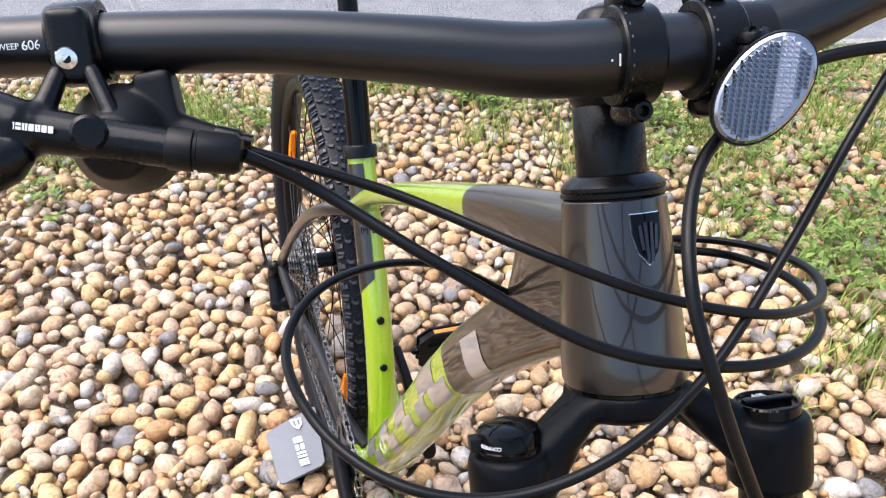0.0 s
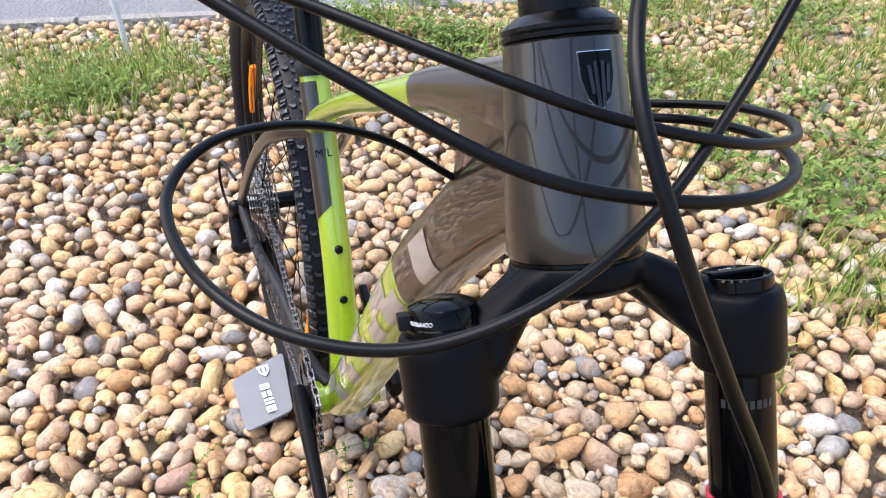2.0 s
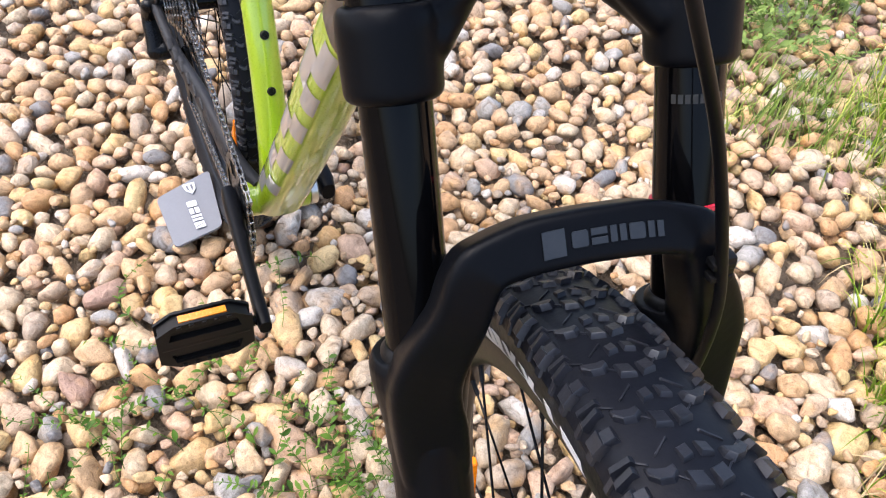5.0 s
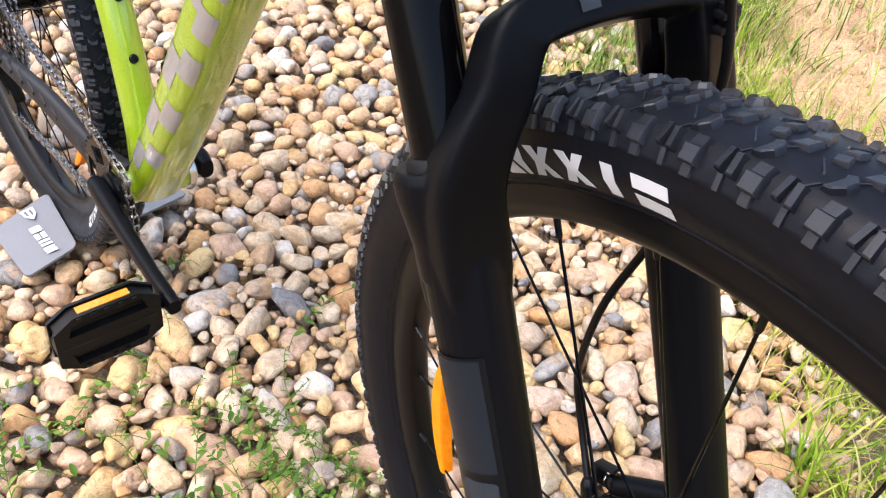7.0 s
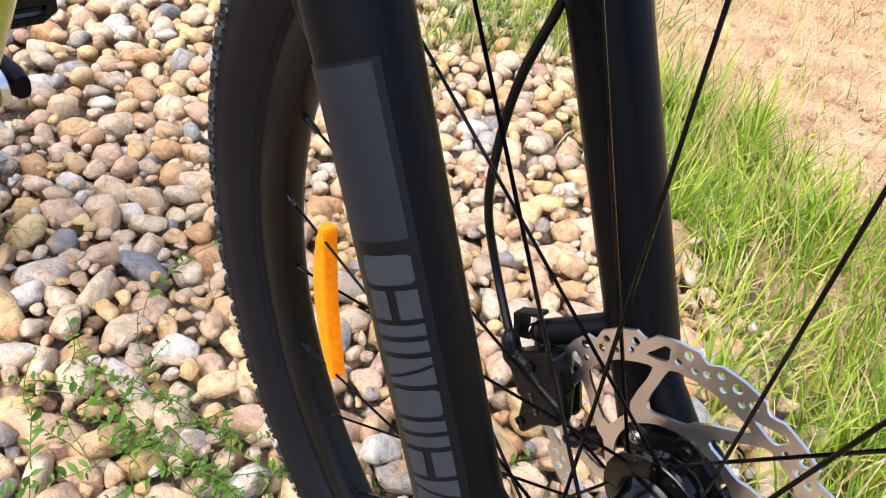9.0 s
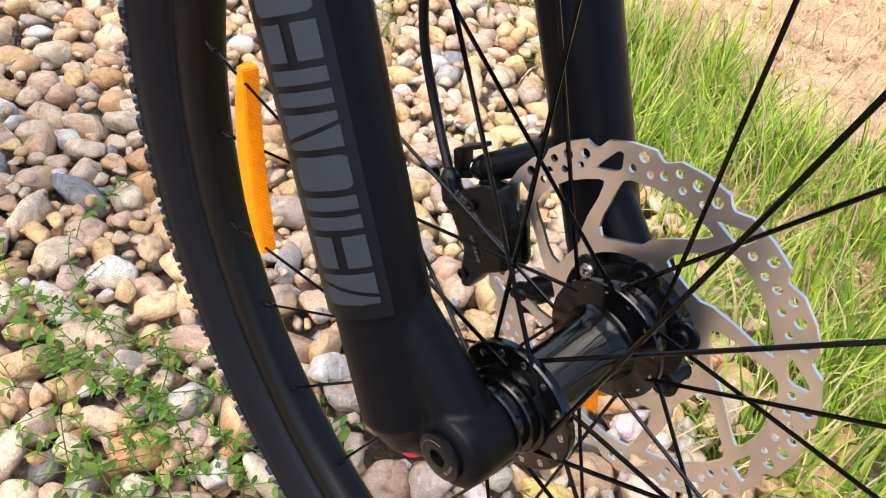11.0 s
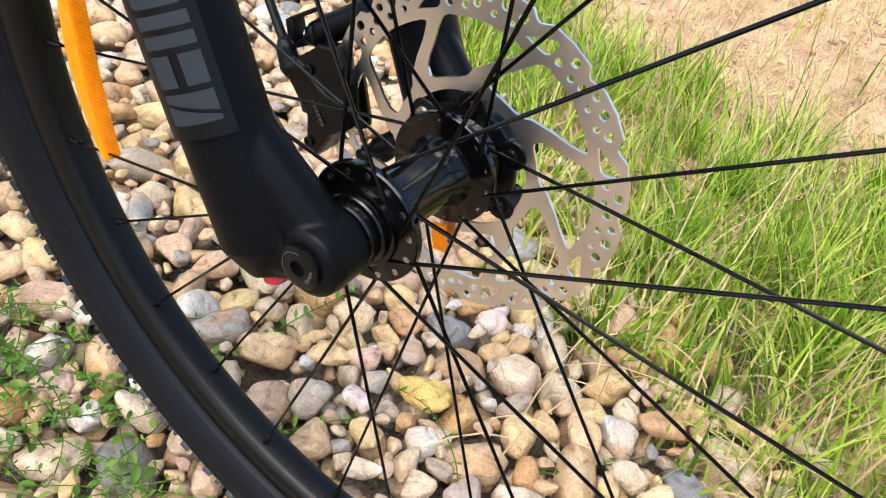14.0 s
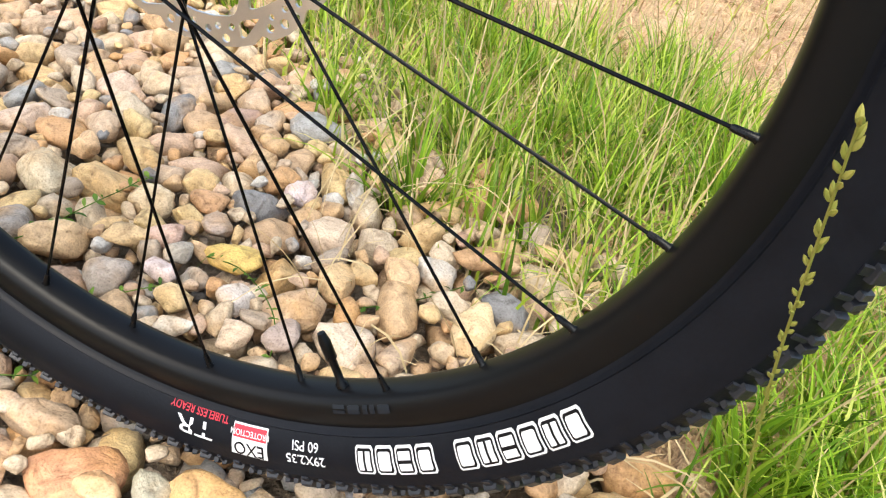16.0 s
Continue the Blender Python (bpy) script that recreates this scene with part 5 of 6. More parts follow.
for c in ((-0.084, 0.0468, 0.0702), (-0.0939, 0.0290, 0.0145), (-0.0800, 0.0315, 0.0550)):
    add("caliper_bolt", lathe([(q * (1.0 if c[1] > 0.04 else 0.62), h * (1.0 if c[1] > 0.04 else 0.35)) for q, h in ((0.0052, 0), (0.0052, 0.004), (0.0042, 0.005), (0.0024, 0.005), (0.0022, 0.002))], c, (-1, -0.1, 0) if c[1] > 0.04 else (0, -1, 0), 16), CHROME if c[1] > 0.04 else SATIN, "", caliper)
add("caliper_lettering", place(bars(6, 0.016, 0.002, 0.3), Matrix.Translation((-0.0800, 0.0286, 0.031)) @ Matrix.Rotation(radians(80), 4, "Y") @ Matrix.Rotation(radians(90), 4, "X")), FAINT, "small grey print", caliper)

# ---- frame ----
head = add("head_tube", lathe([(0.0285, 0.5150), (0.0322, 0.5160), (0.0330, 0.5190), (0.0326, 0.5300), (0.0306, 0.5600), (0.0285, 0.5850), (0.0270, 0.6050), (0.0268, 0.6110), (0.0255, 0.6125), (0.018, 0.6125)], (AXIS, 0, UP), (0, 0, 1), 64), CHAR, "gloss charcoal tapered head tube", angle=30)
add("lower_headset", lathe([(0.0300, 0.5135), (0.0318, 0.5138), (0.0318, 0.5155), (0.030, 0.5158)], (AXIS, 0, UP), (0, 0, 1), 48, closed=True), GLOSSB, "", head)


def badge_shape(k, lift):
    pts = [(-0.0085, 0.0125), (0.0085, 0.0125), (0.0080, 0.0020), (0.0055, -0.0070), (0.0, -0.0135), (-0.0055, -0.0070), (-0.0080, 0.0020)]
    return [(x * k, y * k) for x, y in pts]


def on_head(deg0, z0):
    def fn(c):
        z = z0 + c.y
        r = float(np.interp(z - UP, [0.53, 0.56, 0.585, 0.605], [0.0326, 0.0306, 0.0285, 0.0270])) + 0.0006 + c.z
        a = radians(deg0) + c.x / 0.029
        return Vector((AXIS + r * math.cos(a), r * math.sin(a), z))
    return fn


bdg = flat_plate([badge_shape(1.0, 0)], 0.0012, Matrix())
badge = add("head_badge", wrap(subdiv(bdg, 2), on_head(10.4, 0.5925 + UP)), CHROME, "chrome shield-shaped head badge", head)
bdg = flat_plate([badge_shape(0.95, 0)], 0.0012, Matrix.Translation((0, 0.0002, 0.0008)))
add("badge_field", wrap(subdiv(bdg, 2), on_head(10.4, 0.5925 + UP)), GLOSSB, "black enamel field", badge)
SMOKED = mat("smoked_metal", (0.045, 0.045, 0.050), 0.22, metal=0.8)
for x, h in ((-0.0045, 0.012), (-0.0014, 0.019), (0.0020, 0.019), (0.0052, 0.012)):
    bdg = box((x * 0.8, 0.0045 - h * 0.32, 0.0017), (0.0016, h, 0.0008), Matrix.Rotation(-x * 22, 3, "Z"))
    add("badge_stroke", wrap(subdiv(bdg, 1), on_head(10.4, 0.5925 + UP)), SMOKED, "", badge)
cap = add("headset_cap", lathe([(0.020, 0.6128), (0.0270, 0.6130), (0.0272, 0.6150), (0.0262, 0.6156), (0.0266, 0.6164), (0.0266, 0.6182), (0.0250, 0.6200), (0.0205, 0.6232), (0.0182, 0.6238)], (AXIS, 0, UP), (0, 0, 1), 48), SATIN, "black conical headset cover", angle=20)
add("spacer", lathe([(0.0178, 0.6230), (0.0180, 0.6240), (0.0180, 0.6580), (0.0176, 0.6585)], (AXIS, 0, UP), (0, 0, 1), 40), SATIN, "black steerer spacer")

BB, RAX = (-0.650, 0.0, 0.246), (-1.012, 0.0, 0.477)
ST_TOP = (-0.585, 0.0, 0.660)


def frame_tube(name, secs, material, label):
    """A hydroformed tube on the frame: (x, y, z, half width, half height, power) along its line."""
    out, n = [], len(secs)
    for i, s in enumerate(secs):
        a, b = Vector(secs[max(i - 1, 0)][:3]), Vector(secs[min(i + 1, n - 1)][:3])
        d = (b - a).normalized()
        side = Vector((0, 1, 0)) - d * d.y
        side.normalize()
        up = d.cross(side)
        R3 = TURN_.to_3x3()
        out.append((G(*s[:3]), R3 @ side, R3 @ up, s[3], s[4], s[5]))
    return add(name, loft(out, 36), material, label, angle=50)


def eased(rows, per=6):
    return [tuple(float(w) for w in q) for q in smooth_line(rows, per)]


toptube = frame_tube("top_tube", eased([(-0.012, 0, 0.594, 0.0205, 0.0260, 2.6), (-0.07, 0, 0.601, 0.0198, 0.0210, 2.8), (-0.14, 0, 0.609, 0.0190, 0.0158, 2.8), (-0.180, 0, 0.6105, 0.0188, 0.0146, 2.8)]), CHAR, "gloss charcoal front of the top tube")
frame_tube("top_tube", eased([(-0.1795, 0, 0.6105, 0.0188, 0.0146, 2.8), (-0.32, 0, 0.613, 0.0190, 0.0125, 2.8), (-0.42, 0, 0.612, 0.0195, 0.0115, 2.8), (-0.52, 0, 0.606, 0.0205, 0.0115, 2.8), (-0.590, 0, 0.594, 0.0200, 0.0120, 2.8)]), LIME, "gloss lime green top tube")
DT = [(-0.010, 0, 0.565, 0.0200, 0.0290, 2.8), (-0.060, 0, 0.5530, 0.0205, 0.0285, 3.0), (-0.120, 0, 0.5305, 0.0218, 0.0268, 3.2), (-0.200, 0, 0.4965, 0.0236, 0.0260, 3.2), (-0.245, 0, 0.4740, 0.0246, 0.0258, 3.2)]
frame_tube("down_tube", eased(DT), CHAR, "gloss charcoal front of the down tube")
frame_tube("down_tube", eased([(-0.2445, 0, 0.4743, 0.0246, 0.0258, 3.2), (-0.320, 0, 0.432, 0.0256, 0.0258, 3.0), (-0.440, 0, 0.360, 0.0270, 0.0265, 2.8), (-0.560, 0, 0.290, 0.0290, 0.0260, 2.8), (-0.640, 0, 0.244, 0.0310, 0.0240, 2.8)]), LIME, "gloss lime green down tube")
web = bmesh.new()
outline = [(-0.015, 0.612), (-0.060, 0.610), (-0.086, 0.605), (-0.090, 0.598), (-0.094, 0.585), (-0.104, 0.568), (-0.122, 0.545), (-0.060, 0.545), (-0.015, 0.555)]
skin(web, [[Vector(G(x * q, y, 0.58 + (z - 0.58) * q)) for x, z in outline] for y, q in ((-0.0190, 0.93), (-0.0182, 0.975), (-0.0160, 1.0), (0.0160, 1.0), (0.0182, 0.975), (0.0190, 0.93))])
bmesh.ops.recalc_face_normals(web, faces=web.faces)
add("frame_gusset", web, CHAR, "gloss charcoal web between top tube and down tube", angle=35)
seat_low = frame_tube("seat_tube", eased([(*BB, 0.0210, 0.0190, 2.5), (-0.620, 0, 0.31, 0.0190, 0.0180, 2.5), (-0.599, 0, 0.386, 0.0182, 0.0175, 2.3), (-0.588, 0, 0.46, 0.0176, 0.0172, 2.1), (-0.586, 0, 0.56, 0.0172, 0.0172, 2.0), (*ST_TOP, 0.0172, 0.0172, 2.0)]), LIME, "gloss lime green seat tube")
for bx, bz in ((-0.5715, 0.449), (-0.5820, 0.386)):
    add("bottle_bolt", lathe([(0.0052, -0.002), (0.0052, 0.0015), (0.0042, 0.0030), (0.0026, 0.0030), (0.0024, 0.001)], G(bx, 0, bz), TURN_.to_3x3() @ Vector((1, 0, -0.12)), 16), SATIN, "", seat_low)
add("bottom_bracket", lathe([(0.0205, -0.040), (0.0225, -0.038), (0.0225, 0.038), (0.0205, 0.040)], G(*BB), TURN_.to_3x3() @ Y, 36), LIME, "lime green bottom bracket shell", angle=30)
for sg in (-1, 1):
    add("bearing_cup", lathe([(0.0150, 0.0), (0.0215, 0.0005), (0.0215, 0.009), (0.0185, 0.011), (0.012, 0.011)], G(BB[0], sg * 0.040, BB[2]), TURN_.to_3x3() @ (Y * sg), 36), STEEL if sg > 0 else SATIN, "ribbed bearing cup")
    frame_tube("chainstay", eased([(BB[0] + 0.005, sg * 0.022, BB[2] + 0.008, 0.0095, 0.0195, 2.6), (-0.70, sg * 0.037, 0.284, 0.0095, 0.0220, 2.8), (-0.80, sg * 0.047, 0.349, 0.0090, 0.0200, 2.6), (-0.92, sg * 0.062, 0.415, 0.0080, 0.0110, 2.4), (RAX[0], sg * 0.068, RAX[2], 0.0075, 0.0120, 2.4)]), GUARD if sg < 0 else LIME, "chainstay in a ribbed black guard" if sg < 0 else "lime green chainstay")
    frame_tube("seatstay", eased([(-0.582, sg * 0.012, 0.592, 0.0080, 0.0100, 2.2), (-0.62, sg * 0.040, 0.592, 0.0078, 0.0090, 2.2), (-0.70, sg * 0.055, 0.580, 0.0072, 0.0085, 2.2), (-0.85, sg * 0.062, 0.540, 0.0070, 0.0082, 2.2), (RAX[0], sg * 0.068, RAX[2] + 0.004, 0.0070, 0.0100, 2.2)]), CHAR, "gloss charcoal seatstay")
sp_dir = (Vector(ST_TOP) - Vector((-0.602, 0, 0.46))).normalized()
clamp = add("seat_clamp", lathe([(0.0160, -0.008), (0.0205, -0.0075), (0.0208, 0.006), (0.0195, 0.008), (0.0160, 0.008)], G(*ST_TOP), TURN_.to_3x3() @ sp_dir, 36), SATIN, "black seat post clamp")
post = add("seat_post", lathe([(0.0152, 0.0), (0.0152, 0.115), (0.0180, 0.1155), (0.0180, 0.150), (0.0165, 0.152), (0.0120, 0.153), (0.0120, 0.34)], G(*ST_TOP), TURN_.to_3x3() @ sp_dir, 32), GLOSSB, "gloss black dropper seat post", angle=30)
pm = bmesh.new()
rb = Vector(ST_TOP) + sp_dir * 0.125
lathe([(0.0, 0.0), (0.020, 0.0), (0.021, 0.003), (0.020, 0.008), (0.0, 0.009)], G(rb.x - 0.026, 0, rb.z), TURN_.to_3x3() @ Vector((-1, 0, 0.2)), 28, pm)
rod(G(rb.x, 0, rb.z), G(rb.x - 0.026, 0, rb.z), 0.006, 0.005, 12, pm)
add("rear_reflector", pm, PLASTIC, "round reflector bracket behind the seat post")


# wraps on the frame: silver blocks on the down tube, grey panel on the seat tube
def on_downtube(x0, x1, a0, a1, name, material):
    """A painted field on the down tube between two lengths along it and two angles round it."""
    bm = bmesh.new()
    rows = eased(DT + [(-0.320, 0, 0.432, 0.0256, 0.0258, 3.0), (-0.440, 0, 0.360, 0.0270, 0.0265, 2.8), (-0.560, 0, 0.290, 0.0290, 0.0260, 2.8), (-0.640, 0, 0.244, 0.0310, 0.0240, 2.8)], 6)
    n, k = 10, 10
    grid = []
    for i in range(n + 1):
        f = float(np.interp(x0 + (x1 - x0) * i / n, [-q[0] for q in rows], range(len(rows))))
        j = min(int(f), len(rows) - 2)
        q = np.array(rows[j]) * (1 - f + j) + np.array(rows[j + 1]) * (f - j)
        d = Vector((np.array(rows[j + 1]) - np.array(rows[j]))[:3]).normalized()
        side = (Vector((0, 1, 0)) - d * d.y).normalized()
        up = d.cross(side)
        line = []
        for t in range(k + 1):
            a = radians(a0 + (a1 - a0) * t / k)
            ca, sa = math.cos(a), math.sin(a)
            p = Vector(q[:3]) + side * (q[3] + 0.0005) * math.copysign(abs(ca) ** (2 / q[5]), ca) + up * (q[4] + 0.0005) * math.copysign(abs(sa) ** (2 / q[5]), sa)
            line.append(bm.verts.new(G(*p)))
        grid.append(line)
    for i in range(n):
        for t in range(k):
            bm.faces.new((grid[i][t], grid[i][t + 1], grid[i + 1][t + 1], grid[i + 1][t]))
    bmesh.ops.recalc_face_normals(bm, faces=bm.faces)
    return add(name, bm, material, "silver grey painted block", toptube.parent)


# silver blocks along the right flank of the down tube, a grey band on the seat tube
for x0, x1, a0, a1 in ((0.160, 0.196, 132, 190), (0.250, 0.300, 128, 176), (0.278, 0.330, 176, 222), (0.318, 0.350, 128, 176), (0.372, 0.405, 128, 176), (0.388, 0.432, 176, 222), (0.446, 0.482, 128, 176), (0.470, 0.512, 176, 222), (0.524, 0.556, 128, 176), (0.546, 0.588, 176, 222)):
    on_downtube(x0, x1, a0, a1, "tube_graphic", SILVERP)


# ---- cockpit ----
BX, BZ = 0.022, 0.6850
bar_pts = [(-0.012, -0.400, 0.712), (0.008, -0.310, 0.709), (0.018, -0.255, 0.7065), (0.021, -0.215, 0.7045), (0.0225, -0.155, 0.7005), (0.0225, -0.100, 0.6930), (0.022, -0.060, 0.6865), (BX, -0.030, BZ), (BX, 0.0, BZ)]
bar_r = [0.0112, 0.0112, 0.0113, 0.0116, 0.0122, 0.0138, 0.0152, 0.0159, 0.0159]
pts = bar_pts + [(x, -y, z + float(np.interp(-y, [0.03, 0.06, 0.10, 0.16], [0.0, 0.006, 0.013, 0.014]))) for x, y, z in bar_pts[-2::-1]]
handlebar = add("handlebar", tube(pts, bar_r + bar_r[-2::-1], 28, 6), BARM, "satin black riser handlebar", angle=60)
for k, y in enumerate((-0.0275, -0.0242, -0.0208, -0.0178)):
    add("bar_mark", box((BX + 0.01575, y, BZ - 0.0030), (0.0006, 0.0006, 0.0048 if k % 2 else 0.0008), Matrix.Rotation(radians(10), 3, "Y")), WHITE, "", handlebar)
tx = text_bm("6061", 0.0032, 0.0003)


def on_bar(c):
    a = -0.12 + c.y / 0.0113
    return Vector((0.0188 + (0.0120 + c.z) * math.cos(a), -0.2430 + c.x, 0.7060 + (0.0120 + c.z) * math.sin(a)))


add("bar_lettering", wrap(tx, on_bar), WHITE, "white lettering", handlebar)
add("bar_lettering", wrap(place(text_bm("BACKSWEEP", 0.0021, 0.0003), Matrix.Translation((-0.0135, 0, 0))), on_bar), WHITE, "small white lettering", handlebar)

stem_bm = bmesh.new()
rod((AXIS, 0, 0.672), (AXIS, 0, 0.700), 0.0195, 0.0190, 28, stem_bm)
for sg in (-1, 1):
    rod((AXIS + 0.006, sg * 0.010, 0.686), (BX - 0.018, sg * 0.0150, 0.685), 0.0130, 0.0110, 20, stem_bm)
stem = add("stem", fused(stem_bm, 0.0015, 4), SATIN, "short black alloy stem", angle=50)
for sg in (-1, 1):
    y0 = 0.0035 + sg * 0.0175
    prof = [(0.0160, -0.0085), (0.0200, -0.0085), (0.0206, -0.0075), (0.0206, 0.0075), (0.0200, 0.0085), (0.0160, 0.0085)]
    strap = lathe(prof, (BX, y0, BZ), (0, 1, 0), 40, closed=True)
    for dz in (-1, 1):
        rod((BX + 0.004, y0, BZ + dz * 0.0225), (BX - 0.010, y0, BZ + dz * 0.0225), 0.0058, 0.0062, 16, strap)
    cl = add("bar_clamp", strap, SATIN, "", stem, 30)
    for dz in (-1, 1):
        add("clamp_bolt", lathe([(0.0046, 0.0), (0.0046, 0.0050), (0.0038, 0.0060), (0.0024, 0.0060), (0.0022, 0.0030)], (BX + 0.006, y0, BZ + dz * 0.0228), (1, 0, -0.15), 16), GLOSSB, "", cl)
    for k in range(9):
        a = -1.1 + 0.27 * k
        add("torque_print", box((BX + 0.0207 * math.cos(a), y0 - 0.0062, BZ + 0.0207 * math.sin(a)), (0.0004, 0.0006, 0.0012), Matrix.Rotation(-a, 3, "Y")), FAINT, "", cl)

# front reflector
rc, rn = Vector((0.058, 0.0235, 0.6650)), Vector((0.93, -0.30, -0.05)).normalized()
ru = Vector((0.0, 0.62, 0.72))
ru = (ru - rn * ru.dot(rn)).normalized()
rv = rn.cross(ru)
sec = [(rc - rn * 0.0080, ru, rv, 0.0205, 0.0130, 2.1), (rc - rn * 0.0070, ru, rv, 0.0228, 0.0148, 2.1), (rc + rn * 0.0010, ru, rv, 0.0236, 0.0156, 2.1), (rc + rn * 0.0022, ru, rv, 0.0232, 0.0152, 2.1)]
refl = add("front_reflector", loft(sec, 48), PLASTIC, "oval white front reflector", angle=30)
add("reflector_lens", loft([(rc + rn * 0.0018, ru, rv, 0.0229, 0.0149, 2.1), (rc + rn * 0.0032, ru, rv, 0.0224, 0.0145, 2.1), (rc + rn * 0.0040, ru, rv, 0.0212, 0.0135, 2.1)], 48), LENS, "clear prismatic lens", refl, 30)
prism = bmesh.new()
stripe = bmesh.new()
sv = (ru * 0.86 + rv * 0.5).normalized()
su = sv.cross(rn)
for i in range(-11, 12):
    for j in range(-15, 16):
        p = su * (i * 0.00230) + sv * (j * 0.00185)
        a, b = p.dot(ru) / 0.0214, p.dot(rv) / 0.0137
        if a * a + b * b > 0.90 or p.dot(rv) < -0.0112:
            continue
        t = i * 0.0023
        tgt = stripe if 0.0030 < t < 0.0095 else prism
        c = rc + rn * 0.0040 + p
        h = 0.00108
        q = [tgt.verts.new(c + su * h * x + sv * h * 0.82 * y) for x, y in ((-1, -1), (1, -1), (1, 1), (-1, 1))]
        tip = tgt.verts.new(c + rn * 0.0017)
        for k in range(4):
            tgt.faces.new((q[k], q[(k + 1) % 4], tip))
pr = add("prism_field", prism, mat("lens_facets", (0.40, 0.40, 0.42), 0.12, metal=1.0), "", refl, 10)
pr["kind"] = "stuff"
st_ = add("prism_field", stripe, mat("lens_bright_facets", (0.62, 0.62, 0.65), 0.22, metal=0.9), "", refl, 10)
st_["kind"] = "stuff"
brk = bmesh.new()
lathe([(0.0160, -0.006), (0.0182, -0.006), (0.0182, 0.006), (0.0160, 0.006)], (BX, 0.037, BZ), (0, 1, 0), 32, brk, True)
rod((BX + 0.016, 0.035, BZ + 0.001), (0.0450, 0.0273, 0.6800), 0.0055, 0.0058, 16, brk)
rod((BX + 0.020, 0.036, BZ - 0.002), rc - rn * 0.006, 0.0050, 0.0075, 16, brk)
bk = add("reflector_bracket", brk, PLASTIC, "", refl, 50)
sc = Vector((0.0450, 0.0273, 0.6846))
add("bracket_screw", lathe([(0.0052, 0.0), (0.0054, 0.002), (0.0042, 0.0040), (0.0, 0.0048)], sc, (0.25, -0.1, 1), 20), SATIN, "", bk)
for r_ in (0, 90):
    add("screw_slot", box(sc + Vector((0.0012, -0.0004, 0.0047)), (0.0066, 0.0010, 0.0012), Matrix.Rotation(radians(35 + r_), 3, "Z")), GLOSSB, "", bk)

# right brake lever and shifter
lev = bmesh.new()
rod((0.050, -0.190, 0.6612), (0.047, -0.246, 0.6745), 0.0068, 0.0084, 24, lev)
rod((0.047, -0.240, 0.6730), (0.040, -0.310, 0.6850), 0.0095, 0.0075, 24, lev)
rod((0.052, -0.262, 0.6650), (0.060, -0.300, 0.6500), 0.0080, 0.0070, 20, lev)
rod((0.0480, -0.2400, 0.6755), (0.0385, -0.2335, 0.6930), 0.0046, 0.0036, 16, lev)
rod((0.0485, -0.2130, 0.6695), (0.0385, -0.2225, 0.6930), 0.0036, 0.0034, 16, lev)
rod((0.0480, -0.2450, 0.6740), (0.0440, -0.2900, 0.6930), 0.0100, 0.0110, 24, lev)
rod((0.0530, -0.2500, 0.6640), (0.0590, -0.2800, 0.6500), 0.0090, 0.0095, 20, lev)
lever = add("brake_lever", fused(lev, 0.0011, 5), SATIN, "black hydraulic brake lever body", angle=60)
add("lever_blade", tube([(0.062, -0.285, 0.655), (0.072, -0.305, 0.640), (0.074, -0.335, 0.630), (0.070, -0.390, 0.628)], [0.0075, 0.0065, 0.0055, 0.006], 16, 6), SATIN, "", lever)
clampb = bmesh.new()
lathe([(0.0114, -0.0095), (0.0150, -0.0090), (0.0156, -0.0070), (0.0156, 0.0070), (0.0150, 0.0090), (0.0114, 0.0095)], (0.0205, -0.2290, 0.7055), (0, 1, 0.05), 32, clampb, True)
box((0.0375, -0.2282, 0.7022), (0.0090, 0.0150, 0.0270), Matrix.Rotation(radians(8), 3, "Y"), 0.0043, clampb, 4)
lc = add("lever_clamp", clampb, SATIN, "", lever, 40)
add("clamp_bolt", lathe([(0.0040, 0.0), (0.0042, 0.0012), (0.0036, 0.0022), (0.0016, 0.0024), (0.0014, 0.0012)], (0.0402, -0.2293, 0.6978), (1, 0.1, -0.25), 20), CHROME, "bright hex bolt", lc)
add("lever_pivot", lathe([(0.0062, 0.0), (0.0062, 0.0030), (0.0050, 0.0042), (0.0, 0.0044)], (0.0545, -0.2215, 0.6705), (1, 0.2, -0.1), 20), SATIN, "", lever)
add("lever_mark", place(letter_shapes("bhvbdbb", 0.00165, 0.0024, 0.0004), Matrix.Translation((0.0572, -0.2390, 0.6735)) @ Matrix.Rotation(radians(-12), 4, "X") @ Matrix.Rotation(radians(90), 4, "Z") @ Matrix.Rotation(radians(90), 4, "X")), WHITE, "white block brand mark", lever)
add("hose_boot", lathe([(0.0070, 0.0), (0.0078, 0.001), (0.0078, 0.009), (0.0070, 0.0095), (0.0070, 0.0105), (0.0077, 0.0110), (0.0074, 0.0235), (0.0060, 0.0256), (0.0030, 0.0262)], (0.0500, -0.1975, 0.6630), (0.0, 1, -0.19), 24), PLASTIC, "ribbed rubber hose boot", lever)
sh = bmesh.new()
rod((0.028, -0.2160, 0.6680), (0.034, -0.2160, 0.6670), 0.0215, 0.0190, 28, sh)
box((0.027, -0.2020, 0.6790), (0.020, 0.014, 0.026), Matrix.Rotation(radians(6), 3, "X"), 0.0025, sh)
rod((0.030, -0.1990, 0.6705), (0.034, -0.1810, 0.6660), 0.0075, 0.0038, 16, sh)
shifter = add("shifter", fused(sh, 0.0011, 4), PLASTIC, "black trigger shifter under the handlebar", angle=60)
add("barrel_adjuster", lathe([(0.0036, 0), (0.0040, 0.001), (0.0040, 0.009), (0.0030, 0.010), (0.0030, 0.014)], (0.034, -0.1830, 0.6668), (0.02, 1, -0.32), 16), SATIN, "", shifter)
